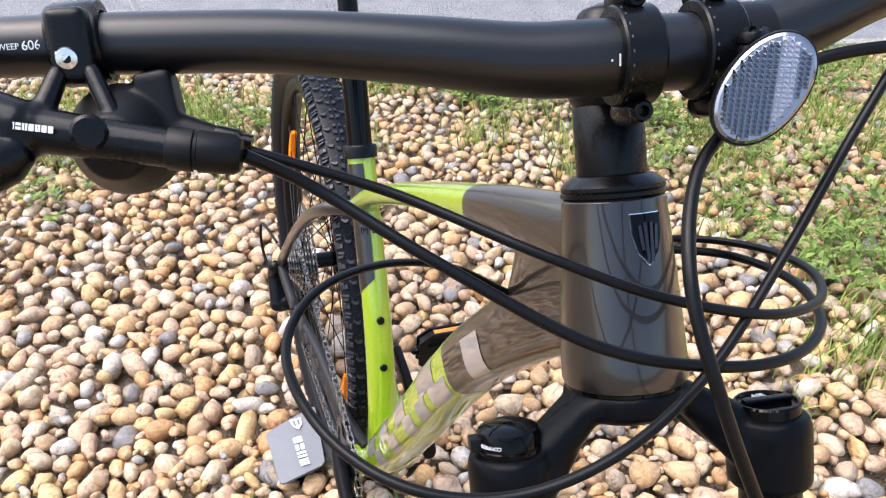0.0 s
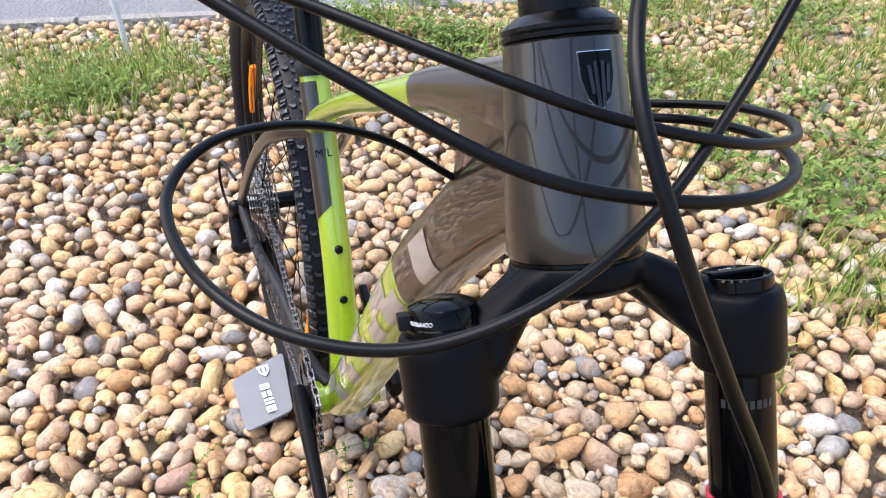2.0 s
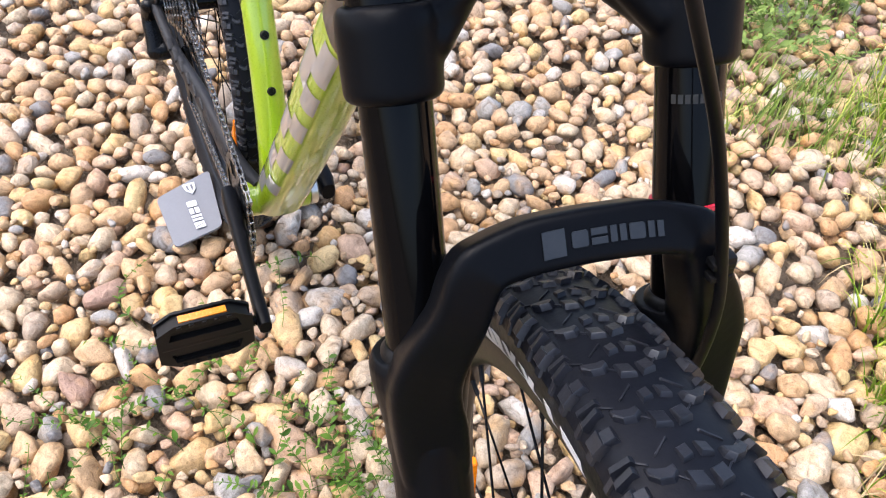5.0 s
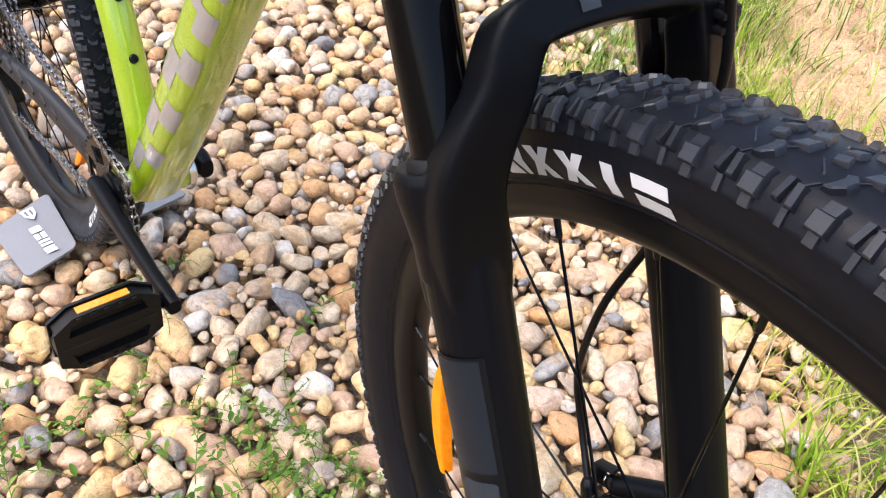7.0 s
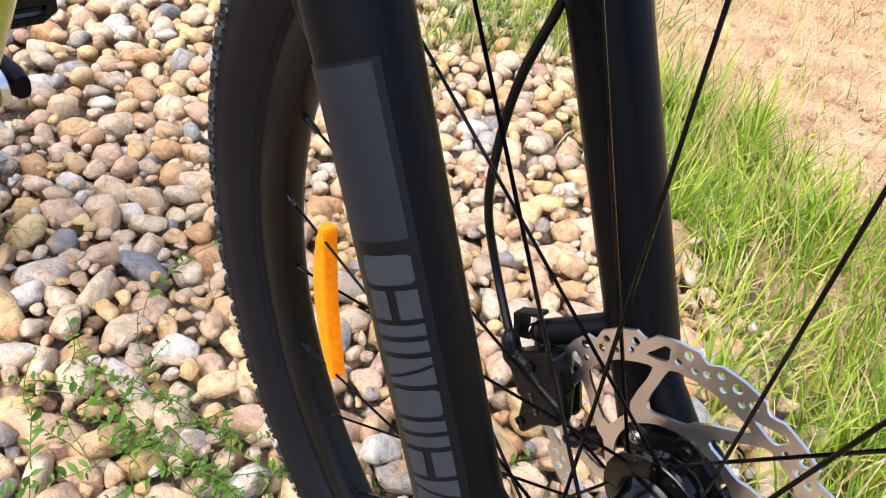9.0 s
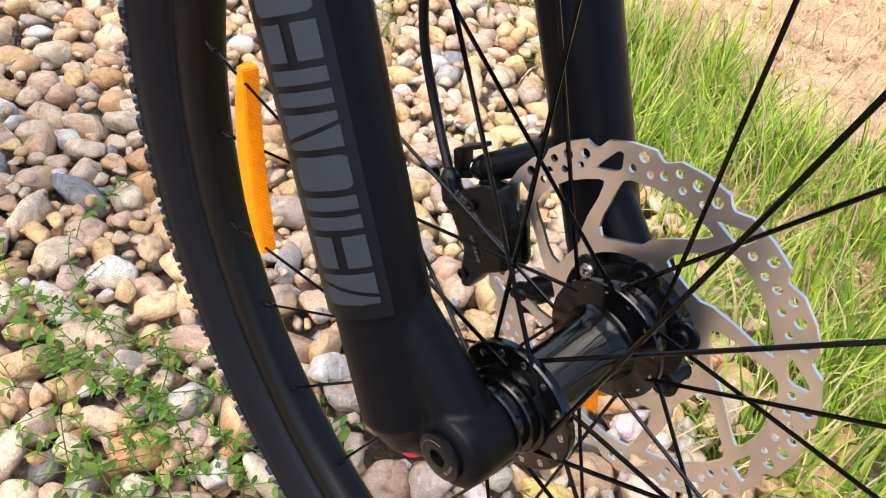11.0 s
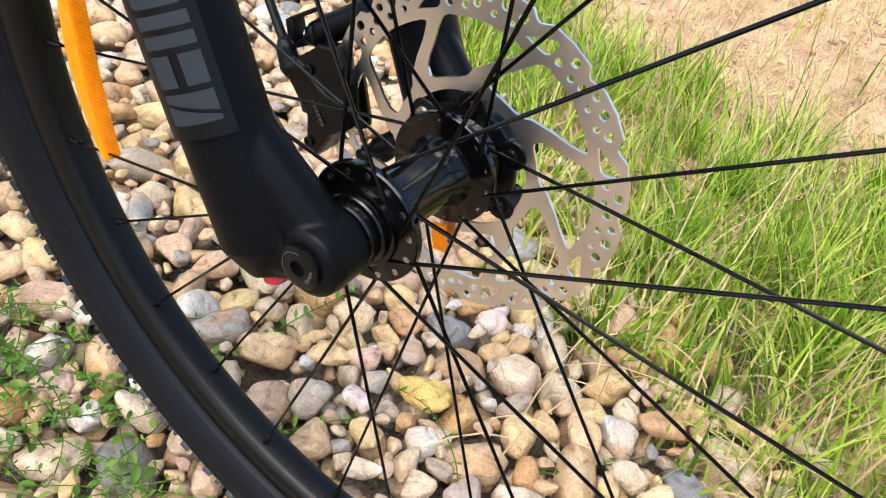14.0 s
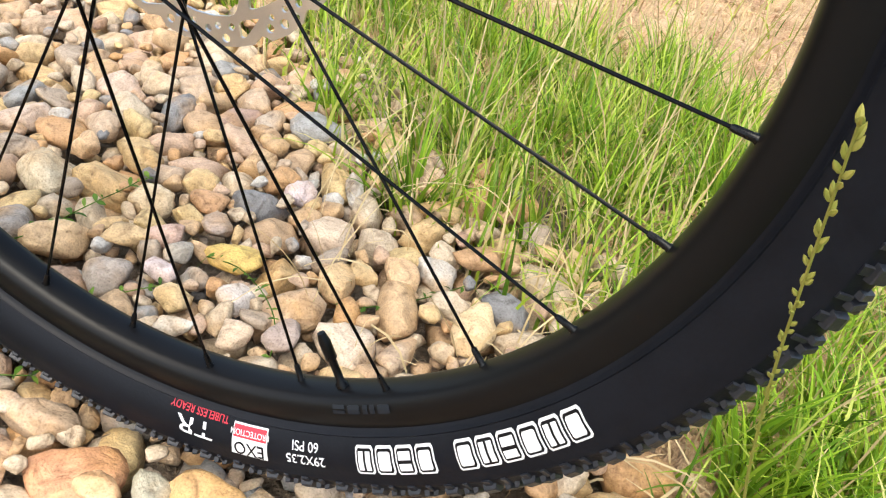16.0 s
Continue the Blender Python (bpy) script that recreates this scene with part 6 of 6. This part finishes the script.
# left side, mostly out of sight behind the bar
add("left_lever_hose", tube([(0.050, 0.190, 0.662), (0.046, 0.140, 0.672), (0.043, 0.095, 0.678), (0.041, 0.060, 0.676), (0.038, 0.038, 0.668), (0.036, 0.024, 0.656)], 0.0026, 12, 8), HOSE, "")

# cables and hoses
add("gear_cable", tube([(0.0340, -0.1770, 0.6620), (0.0320, -0.1190, 0.6385), (0.0500, -0.0640, 0.6095), (0.0545, -0.0186, 0.5885), (0.0480, 0.0283, 0.5748), (0.0230, 0.0670, 0.5715), (-0.0110, 0.0865, 0.5770), (-0.0510, 0.0860, 0.5835), (-0.0830, 0.0660, 0.5880), (-0.0900, 0.0350, 0.5910)], 0.0022, 14, 10), HOSE, "black gear cable housing looped round the head tube")
add("brake_hose", tube([(0.0500, -0.1715, 0.6580), (0.0380, -0.1490, 0.6440), (0.0475, -0.1040, 0.6102), (0.0567, -0.0488, 0.5738), (0.0556, 0.0020, 0.5583), (0.0420, 0.0435, 0.5544), (0.0110, 0.0757, 0.5592), (-0.0348, 0.0900, 0.5691), (-0.0774, 0.0780, 0.5781), (-0.0950, 0.0400, 0.5844)], 0.0025, 14, 10), HOSE, "black brake hose looped round the head tube")
add("dropper_cable", tube([(0.0390, 0.1500, 0.7300), (0.0384, 0.1104, 0.6918), (0.0399, 0.0734, 0.6444), (0.0420, 0.0380, 0.5950), (0.0600, -0.0056, 0.5570), (0.0740, -0.0500, 0.5355), (0.0740, -0.0922, 0.5265), (0.0680, -0.1300, 0.5350), (0.0445, -0.1573, 0.5530), (0.0102, -0.1687, 0.5762), (-0.0250, -0.1534, 0.5939), (-0.0672, -0.1186, 0.5965), (-0.1072, -0.0781, 0.5841), (-0.1480, -0.0380, 0.5575)], 0.0022, 14, 10), HOSE, "black cable housing in a wide loop to the down tube")
add("front_brake_hose", tube([(0.0360, 0.0240, 0.6560), (0.0520, -0.0020, 0.6339), (0.0727, -0.0160, 0.5967), (0.0800, -0.0090, 0.5500), (0.0700, 0.0110, 0.4973), (0.0480, 0.0360, 0.4472), (0.0270, 0.0545, 0.3900), (0.0170, 0.0590, 0.3550), (-0.0050, 0.0600, 0.3100), (-0.0380, 0.0600, 0.2620), (-0.0697, 0.0460, 0.2168), (-0.0950, 0.0430, 0.1729), (-0.1130, 0.0480, 0.1380), (-0.1130, 0.0470, 0.1000), (-0.0975, 0.0355, 0.0690)], 0.0027, 14, 10), HOSE, "black front brake hose down the fork")
add("hose_clip", box((0.0205, 0.0590, 0.3830), (0.0085, 0.0085, 0.0150), Matrix.Rotation(radians(20), 3, "Y"), 0.0020, box((0.0225, 0.0570, 0.3855), (0.0075, 0.0110, 0.0035), Matrix.Rotation(radians(20), 3, "Y"), 0.001, box((0.0205, 0.0570, 0.3790), (0.0075, 0.0110, 0.0035), Matrix.Rotation(radians(20), 3, "Y"), 0.001))), PLASTIC, "black hose clip on the fork")


# ---- rear wheel and drivetrain ----
REAR = TURN_ @ Matrix.Translation(RAX)
rear_tyre = add("rear_tyre", place(tyre_bm(), REAR), RUBBER, "black knobbly rear tyre", angle=60)
rk = add("tread", place(knobs_bm(1.1), REAR), KNOBM, "", rear_tyre, 30)
rk["kind"] = "stuff"
rear_rim = add("rear_rim", place(rim_bm(), REAR), RIMB, "black alloy rear rim", angle=35)
wheel_spokes(rear_rim, REAR)
wheel_reflector(rear_rim, 126.0, REAR)
wheel_reflector(rear_rim, 304.0, REAR)


def on_rear(deg, r0):
    return lambda bm: place(on_sidewall(bm, deg, r0), REAR)


for deg in (-60.0, -20.0):
    add("sidewall_mark", on_rear(deg, 0.3345)(subdiv(letter_shapes("bdxxih", 0.017, 0.0155, 0.004), 1)), WHITE, "white block brand mark on sidewall", rear_tyre)
add("rear_hub", place(lathe([(0.010, -0.070), (0.016, -0.066), (0.017, -0.024), (0.028, -0.022), (0.028, -0.018), (0.014, -0.012), (0.014, 0.022), (0.028, 0.026), (0.028, 0.030), (0.016, 0.034), (0.010, 0.070)], (0, 0, 0), (0, 1, 0), 32), REAR), GLOSSB, "gloss black rear hub", angle=30)


def cog_bm(r, teeth, y, thick=0.0018, hole=0.0):
    pts = []
    for i in range(teeth):
        for f, k in ((0.0, 0.955), (0.28, 0.965), (0.42, 1.03), (0.58, 1.03), (0.72, 0.965)):
            a = 2 * math.pi * (i + f) / teeth
            pts.append((r * k * math.cos(a), r * k * math.sin(a)))
    sp = [pts]
    if hole:
        for i in range(6):
            a0 = 60 * i
            ring = [(r * hole, a0 + 6), (r * hole, a0 + 48), (r * 0.86, a0 + 44), (r * 0.86, a0 + 10)]
            sp.append([(q * math.cos(radians(a)), q * math.sin(radians(a))) for q, a in ring])
    bm = flat_plate(sp, thick, Matrix.Rotation(radians(90), 4, "X"))
    for v in bm.verts:
        v.co.y += y
    return bm


for k, teeth in enumerate((51, 45, 38, 33, 28, 24, 21, 18, 16, 14, 12)):
    add("sprocket", place(cog_bm(teeth * 0.00202, teeth, -0.0195 - 0.0037 * k, 0.0016, 0.5 if teeth > 26 else 0.0), REAR), CHAINM, "", None, 25)
CR_ = TURN_ @ Matrix.Translation(BB)
chainring = add("chainring", place(cog_bm(0.0645, 32, -0.0480, 0.0024, 0.55), CR_), SATIN, "black narrow-wide chainring", None, 25)
P_END = Vector((-0.484, -0.0770, 0.1560))
arm = []
b0 = Vector((BB[0], -0.0520, BB[2]))
for f, w, h, dy in ((-0.10, 0.0125, 0.0085, 0.0), (0.0, 0.0165, 0.0110, 0.0), (0.15, 0.0150, 0.0105, -0.002), (0.45, 0.0115, 0.0085, -0.006), (0.8, 0.0110, 0.0075, -0.010), (1.0, 0.0125, 0.0080, -0.012), (1.07, 0.0090, 0.0070, -0.012)):
    d = (P_END - b0)
    d.y = 0
    c = b0 + d * f + Vector((0, dy - 0.006, 0))
    dn = d.normalized()
    R3 = TURN_.to_3x3()
    arm.append((G(*c), R3 @ Vector((-dn.z, 0, dn.x)), R3 @ Y, w, h, 2.8))
add("crank_arm", loft(arm, 28), MATTE, "matte black crank arm", angle=50)
arm2 = []
for f, w, h in ((-0.08, 0.0125, 0.0085), (0.0, 0.0165, 0.0110), (0.3, 0.0120, 0.0090), (0.8, 0.0110, 0.0075), (1.05, 0.0095, 0.0070)):
    d = -(P_END - b0)
    d.y = 0
    c = Vector((BB[0], 0.066 + 0.012 * f, BB[2])) + d * f
    dn = d.normalized()
    arm2.append((G(*c), TURN_.to_3x3() @ Vector((-dn.z, 0, dn.x)), TURN_.to_3x3() @ Y, w, h, 2.8))
add("crank_arm", loft(arm2, 28), MATTE, "matte black crank arm", angle=50)


def pedal(c, side, tilt):
    """Flat resin pedal: a frame with side cages, a core and amber strips at both edges."""
    m = TURN_ @ Matrix.Translation(c) @ Matrix.Rotation(radians(tilt), 4, "Y")
    yc = side * 0.058
    plan = ((0.0340, -0.030), (0.0340, 0.030), (0.0215, 0.049), (-0.0215, 0.049), (-0.0340, 0.030), (-0.0340, -0.030), (-0.0215, -0.049), (0.0215, -0.049))

    def ring(grow, hole, thick, z):
        """A chamfered cage ring lying flat, with two windows."""
        outer_ = [(x * grow, yc + y * (0.4 + 0.6 * grow)) for x, y in plan]
        gaps = [[(sg * hole, yc - 0.034), (sg * hole, yc + 0.034), (sg * 0.012, yc + 0.038), (sg * 0.012, yc - 0.038)] for sg in (-1, 1)]
        return flat_plate([outer_] + gaps, thick, Matrix.Translation((0, 0, z)))
    bm = ring(0.95, 0.0255, 0.014, 0.0)
    for z in (-0.0084, 0.0084):
        me_ = bpy.data.meshes.new("t")
        lip = ring(1.05, 0.0265, 0.0034, z)
        lip.to_mesh(me_)
        lip.free()
        bm.from_mesh(me_)
        bpy.data.meshes.remove(me_)
    lathe([(0.0, -0.050), (0.0088, -0.050), (0.0105, -0.046), (0.0105, 0.046), (0.0088, 0.050), (0.0, 0.050)], (0, yc, 0), (0, 1, 0), 20, bm)
    for dx in (-0.0185, 0.0185):
        box((dx, yc, 0), (0.006, 0.070, 0.012), None, 0.002, bm)
    for i in range(5):
        for dx in (-0.0325, 0.0325):
            for dz in (-0.0106, 0.0106):
                box((dx, yc - 0.026 + 0.013 * i, dz), (0.004, 0.005, 0.0026), None, 0.0008, bm)
    body = add("pedal", place(bm, m), PLASTIC, "black resin flat pedal", angle=35)
    for dx in (-0.0332, 0.0332):
        add("pedal_reflector", place(box((dx, yc, 0), (0.0026, 0.050, 0.0090), None, 0.0008), m), AMBER, "amber reflector strip", body)
    add("pedal_axle", place(rod((0, side * 0.002, 0), (0, side * 0.018, 0), 0.006, 0.006, 16), m), GLOSSB, "", body)
    return body


pedal(P_END + Vector((0, 0.002, 0)), -1, -62)
pedal(Vector((BB[0], 0.078, BB[2])) - (P_END - b0) * 1.0 + Vector((0, -0.085 + 0.06 + 0.025, 0)), 1, -62)


def chain_bm(pts):
    """A roller chain along a line: plates in pairs, inner and outer in turn."""
    line = [Vector([float(w) for w in q]) for q in smooth_line(pts, 40)]
    bm = bmesh.new()
    acc, prev, k, step = 0.0, line[0], 0, 0.0127
    nodes = [line[0]]
    for p in line[1:]:
        while (p - prev).length >= step - 1e-6:
            prev = prev + (p - prev).normalized() * step
            nodes.append(prev.copy())
    for k, (a, b) in enumerate(zip(nodes, nodes[1:])):
        d = (b - a).normalized()
        up = d.cross(Y).normalized()
        off = 0.0030 if k % 2 else 0.0018
        for sg in (-1, 1):
            c = (a + b) / 2 + Y * off * sg
            ring = []
            for t in range(12):
                q = 2 * math.pi * t / 12
                x, z = math.cos(q), math.sin(q)
                ring.append(c + d * (0.0064 * math.copysign(1, x) * (abs(x) > 0.01) + 0.0032 * x) + up * 0.0040 * z * (1 if abs(x) > 0.3 else 0.78))
            lo = [bm.verts.new(v - Y * 0.0005) for v in ring]
            hi = [bm.verts.new(v + Y * 0.0005) for v in ring]
            bm.faces.new(lo[::-1])
            bm.faces.new(hi)
            for t in range(12):
                bm.faces.new((lo[t], lo[(t + 1) % 12], hi[(t + 1) % 12], hi[t]))
        lathe([(0.0022, -0.0034), (0.0022, 0.0034)], a, (0, 1, 0), 8, bm)
    bmesh.ops.recalc_face_normals(bm, faces=bm.faces)
    return bm


wd = Vector((RAX[0] - BB[0], 0, RAX[2] - BB[2])).normalized()
wu = Vector((wd.z, 0, -wd.x))
if wu.z < 0:
    wu = -wu
ring_top = [Vector((BB[0], -0.048, BB[2])) + (math.cos(a) * -wd + math.sin(a) * wu) * 0.0645 for a in (-1.4, -0.7, 0.0, 0.7, 1.4)]
top = [tuple(v) for v in ring_top] + [tuple(Vector((RAX[0], -0.038, RAX[2])) + wu * 0.046), tuple(Vector((RAX[0], -0.038, RAX[2])) + wd * 0.046)]
ch = add("chain", place(chain_bm(top), TURN_), CHAINM, "oiled steel chain, upper run", angle=30)
ch["kind"] = "stuff"
jock = Vector((RAX[0], -0.040, RAX[2])) - wu * 0.135 - wd * 0.045
low = [tuple(ring_top[0]), tuple(Vector((BB[0], -0.044, BB[2])) - wu * 0.0645 + wd * 0.06), tuple(jock - wu * 0.02)]
ch = add("chain", place(chain_bm(low), TURN_), CHAINM, "oiled steel chain, lower run", angle=30)
ch["kind"] = "stuff"

# derailleur
der = bmesh.new()
ax = Vector((RAX[0], -0.078, RAX[2]))
rod(ax, ax - wu * 0.030 + wd * 0.015, 0.0120, 0.0130, 20, der)
rod(ax - wu * 0.030 + wd * 0.012, ax - wu * 0.072 - wd * 0.020, 0.0130, 0.0140, 20, der)
rod(ax - wu * 0.070 - wd * 0.018 + Y * 0.016, ax - wu * 0.072 - wd * 0.018, 0.0165, 0.0160, 20, der)
rod(ax - wu * 0.074 - wd * 0.018 + Y * 0.030, jock + Y * 0.006, 0.0070, 0.0060, 16, der)
rod(ax - wu * 0.074 - wd * 0.018 + Y * 0.044, jock + Y * 0.014, 0.0060, 0.0055, 16, der)
derailleur = add("rear_derailleur", place(fused(der, 0.0015, 4), TURN_), SATIN, "black rear derailleur", angle=50)
for c in (jock, ax - wu * 0.085 - wd * 0.012 + Y * 0.036):
    add("jockey_wheel", place(cog_bm(0.0230, 13, 0.0, 0.003), TURN_ @ Matrix.Translation((c.x, c.y, c.z))), PLASTIC, "", derailleur)
add("derailleur_cable", tube([G(*(ax - wu * 0.04 - wd * 0.01)), G(*(ax + wd * 0.05 + Vector((0, -0.014, 0.0)))), G(*(ax + wd * 0.055 + wu * 0.055 + Vector((0, -0.012, 0)))), G(*(ax + wu * 0.060 - wd * 0.01 + Vector((0, 0.004, 0))))], 0.0024, 10, 8), HOSE, "", derailleur)
# ribs of the chainstay guard
for i in range(9):
    f = i / 8
    x = -0.715 - 0.20 * f
    z = float(np.interp(-x, [0.70, 0.80, 0.92], [0.280, 0.346, 0.415]))
    y = -float(np.interp(-x, [0.70, 0.80, 0.92], [0.037, 0.047, 0.062]))
    add("guard_rib", place(box((x, y - 0.006, z + 0.011), (0.009, 0.009, 0.018), Matrix.Rotation(radians(-32), 3, "Y"), 0.002), TURN_), GUARD, "")

# seat tube print
tx = place(text_bm("M/L", 0.0095, 0.0004), Matrix.Translation(G(-0.5686, -0.004, 0.563)) @ Matrix.Rotation(STEER, 4, "Z") @ Matrix.Rotation(radians(90), 4, "Z") @ Matrix.Rotation(radians(90), 4, "X"))
add("size_lettering", tx, DECAL2, "black size lettering", seat_low)


def seat_band(z0, z1, a0, a1, material, name, label):
    """A painted field on the right rear of the seat tube, its foot cut on a curve."""
    bm = bmesh.new()
    n, k = 16, 12
    grid = []
    for i in range(n + 1):
        line = []
        for t in range(k + 1):
            a = radians(a0 + (a1 - a0) * t / k)
            zz = z0 + (z1 - z0) * i / n
            if i == 0:
                zz += 0.028 * (1 - t / k) ** 2
            elif i < 5:
                zz = max(zz, z0 + 0.028 * (1 - t / k) ** 2 + 0.001 * i)
            xx = float(np.interp(zz, [0.31, 0.386, 0.46, 0.56, 0.66], [-0.620, -0.599, -0.588, -0.586, -0.585]))
            line.append(bm.verts.new(G(xx + 0.0182 * math.cos(a), 0.0184 * math.sin(a), zz)))
        grid.append(line)
    for i in range(n):
        for t in range(k):
            bm.faces.new((grid[i][t], grid[i][t + 1], grid[i + 1][t + 1], grid[i + 1][t]))
    bmesh.ops.recalc_face_normals(bm, faces=bm.faces)
    return add(name, bm, material, label, seat_low)


seat_band(0.475, 0.645, -6, -200, CHAR, "painted_band", "gloss charcoal side of the seat tube")

# ---- display stand under the rear wheel ----
stand = tagged(new("display_stand"), "flat grey card display stand under the rear tyre", "stand")
stand.matrix_world = Matrix.Translation((-1.035, -0.200, 0.0))


def flap(name, c4, z4, label=""):
    bm = bmesh.new()
    top_ = [bm.verts.new((x + 1.035, y + 0.200, z)) for (x, y), z in zip(c4, z4)]
    f = bm.faces.new(top_)
    bm.normal_update()
    if f.normal.z < 0:
        f.normal_flip()
    bmesh.ops.bevel(bm, geom=bm.verts[:], offset=0.010, segments=4, profile=0.5, affect="VERTICES")
    r = bmesh.ops.extrude_face_region(bm, geom=bm.faces[:])
    bmesh.ops.translate(bm, vec=(0, 0, -0.004), verts=[g for g in r["geom"] if isinstance(g, bmesh.types.BMVert)])
    bmesh.ops.recalc_face_normals(bm, faces=bm.faces)
    return part(name, bm, CARD, stand, label)


right = flap("side_panel", [(-1.060, -0.326), (-1.112, -0.231), (-0.962, -0.216), (-0.934, -0.297)], [0.020, 0.026, 0.024, 0.016])
flap("side_panel", [(-1.125, -0.195), (-1.095, -0.060), (-1.020, -0.026), (-0.985, -0.190)], [0.012, 0.016, 0.016, 0.012])
base_m = Matrix.Translation((-1.000 + 1.035, -0.259 + 0.200, 0.0245)) @ Matrix.Rotation(radians(12), 4, "Z")
mk = letter_shapes("bhvd", 0.0150, 0.0170, 0.004)
part("brand_mark", place(mk, base_m), WHITE, right, "white block brand mark")
sh_ = flat_plate([[(-0.011, 0.014), (0.011, 0.014), (0.009, -0.004), (0.0, -0.016), (-0.009, -0.004)], [(-0.006, 0.010), (-0.002, 0.010), (-0.002, -0.008), (-0.006, -0.002)], [(0.002, 0.010), (0.006, 0.010), (0.006, -0.002), (0.002, -0.008)]], 0.0006, Matrix())
part("brand_mark", place(sh_, Matrix.Translation((-1.068 + 1.035, -0.266 + 0.200, 0.0262)) @ Matrix.Rotation(radians(104), 4, "Z")), WHITE, right, "white shield mark")


# ---- single pebbles nearest to the wheel ----
PEB = []
for V, F in FINE:
    m_ = fast_mesh("pebble", V, F)
    m_.materials.append(STONE_P)
    PEB.append(m_)
near_tones = [STONES[int(np.searchsorted([p for p, _ in STONES], u, "right")) - 1][1] for u in rng.uniform(0, 0.999, len(near_poses))]
for x_, y_, a_, b_, turn_, tone_ in named:
    c_ = 0.74 * min(a_, b_)
    R = Euler((radians(rng.normal(0, 7)), radians(rng.normal(0, 7)), radians(turn_ + rng.normal(0, 12)))).to_matrix()
    near_poses.append((np.array(R) @ np.diag([a_, b_, c_]), np.array([x_, y_, 0.007 - c_ + float(hump(x_, y_))])))
    near_tones.append(tuple(float(w * rng.uniform(0.93, 1.07)) for w in tone_))
for k, ((A, c), tone_) in enumerate(zip(near_poses, near_tones)):
    ob = new("pebble", PEB[k % len(PEB)])
    ob.parent = ground
    ob.color = (*tone_, 1)
    ob.matrix_world = Matrix.Translation(Vector(c)) @ Matrix([list(r) for r in A]).to_4x4()
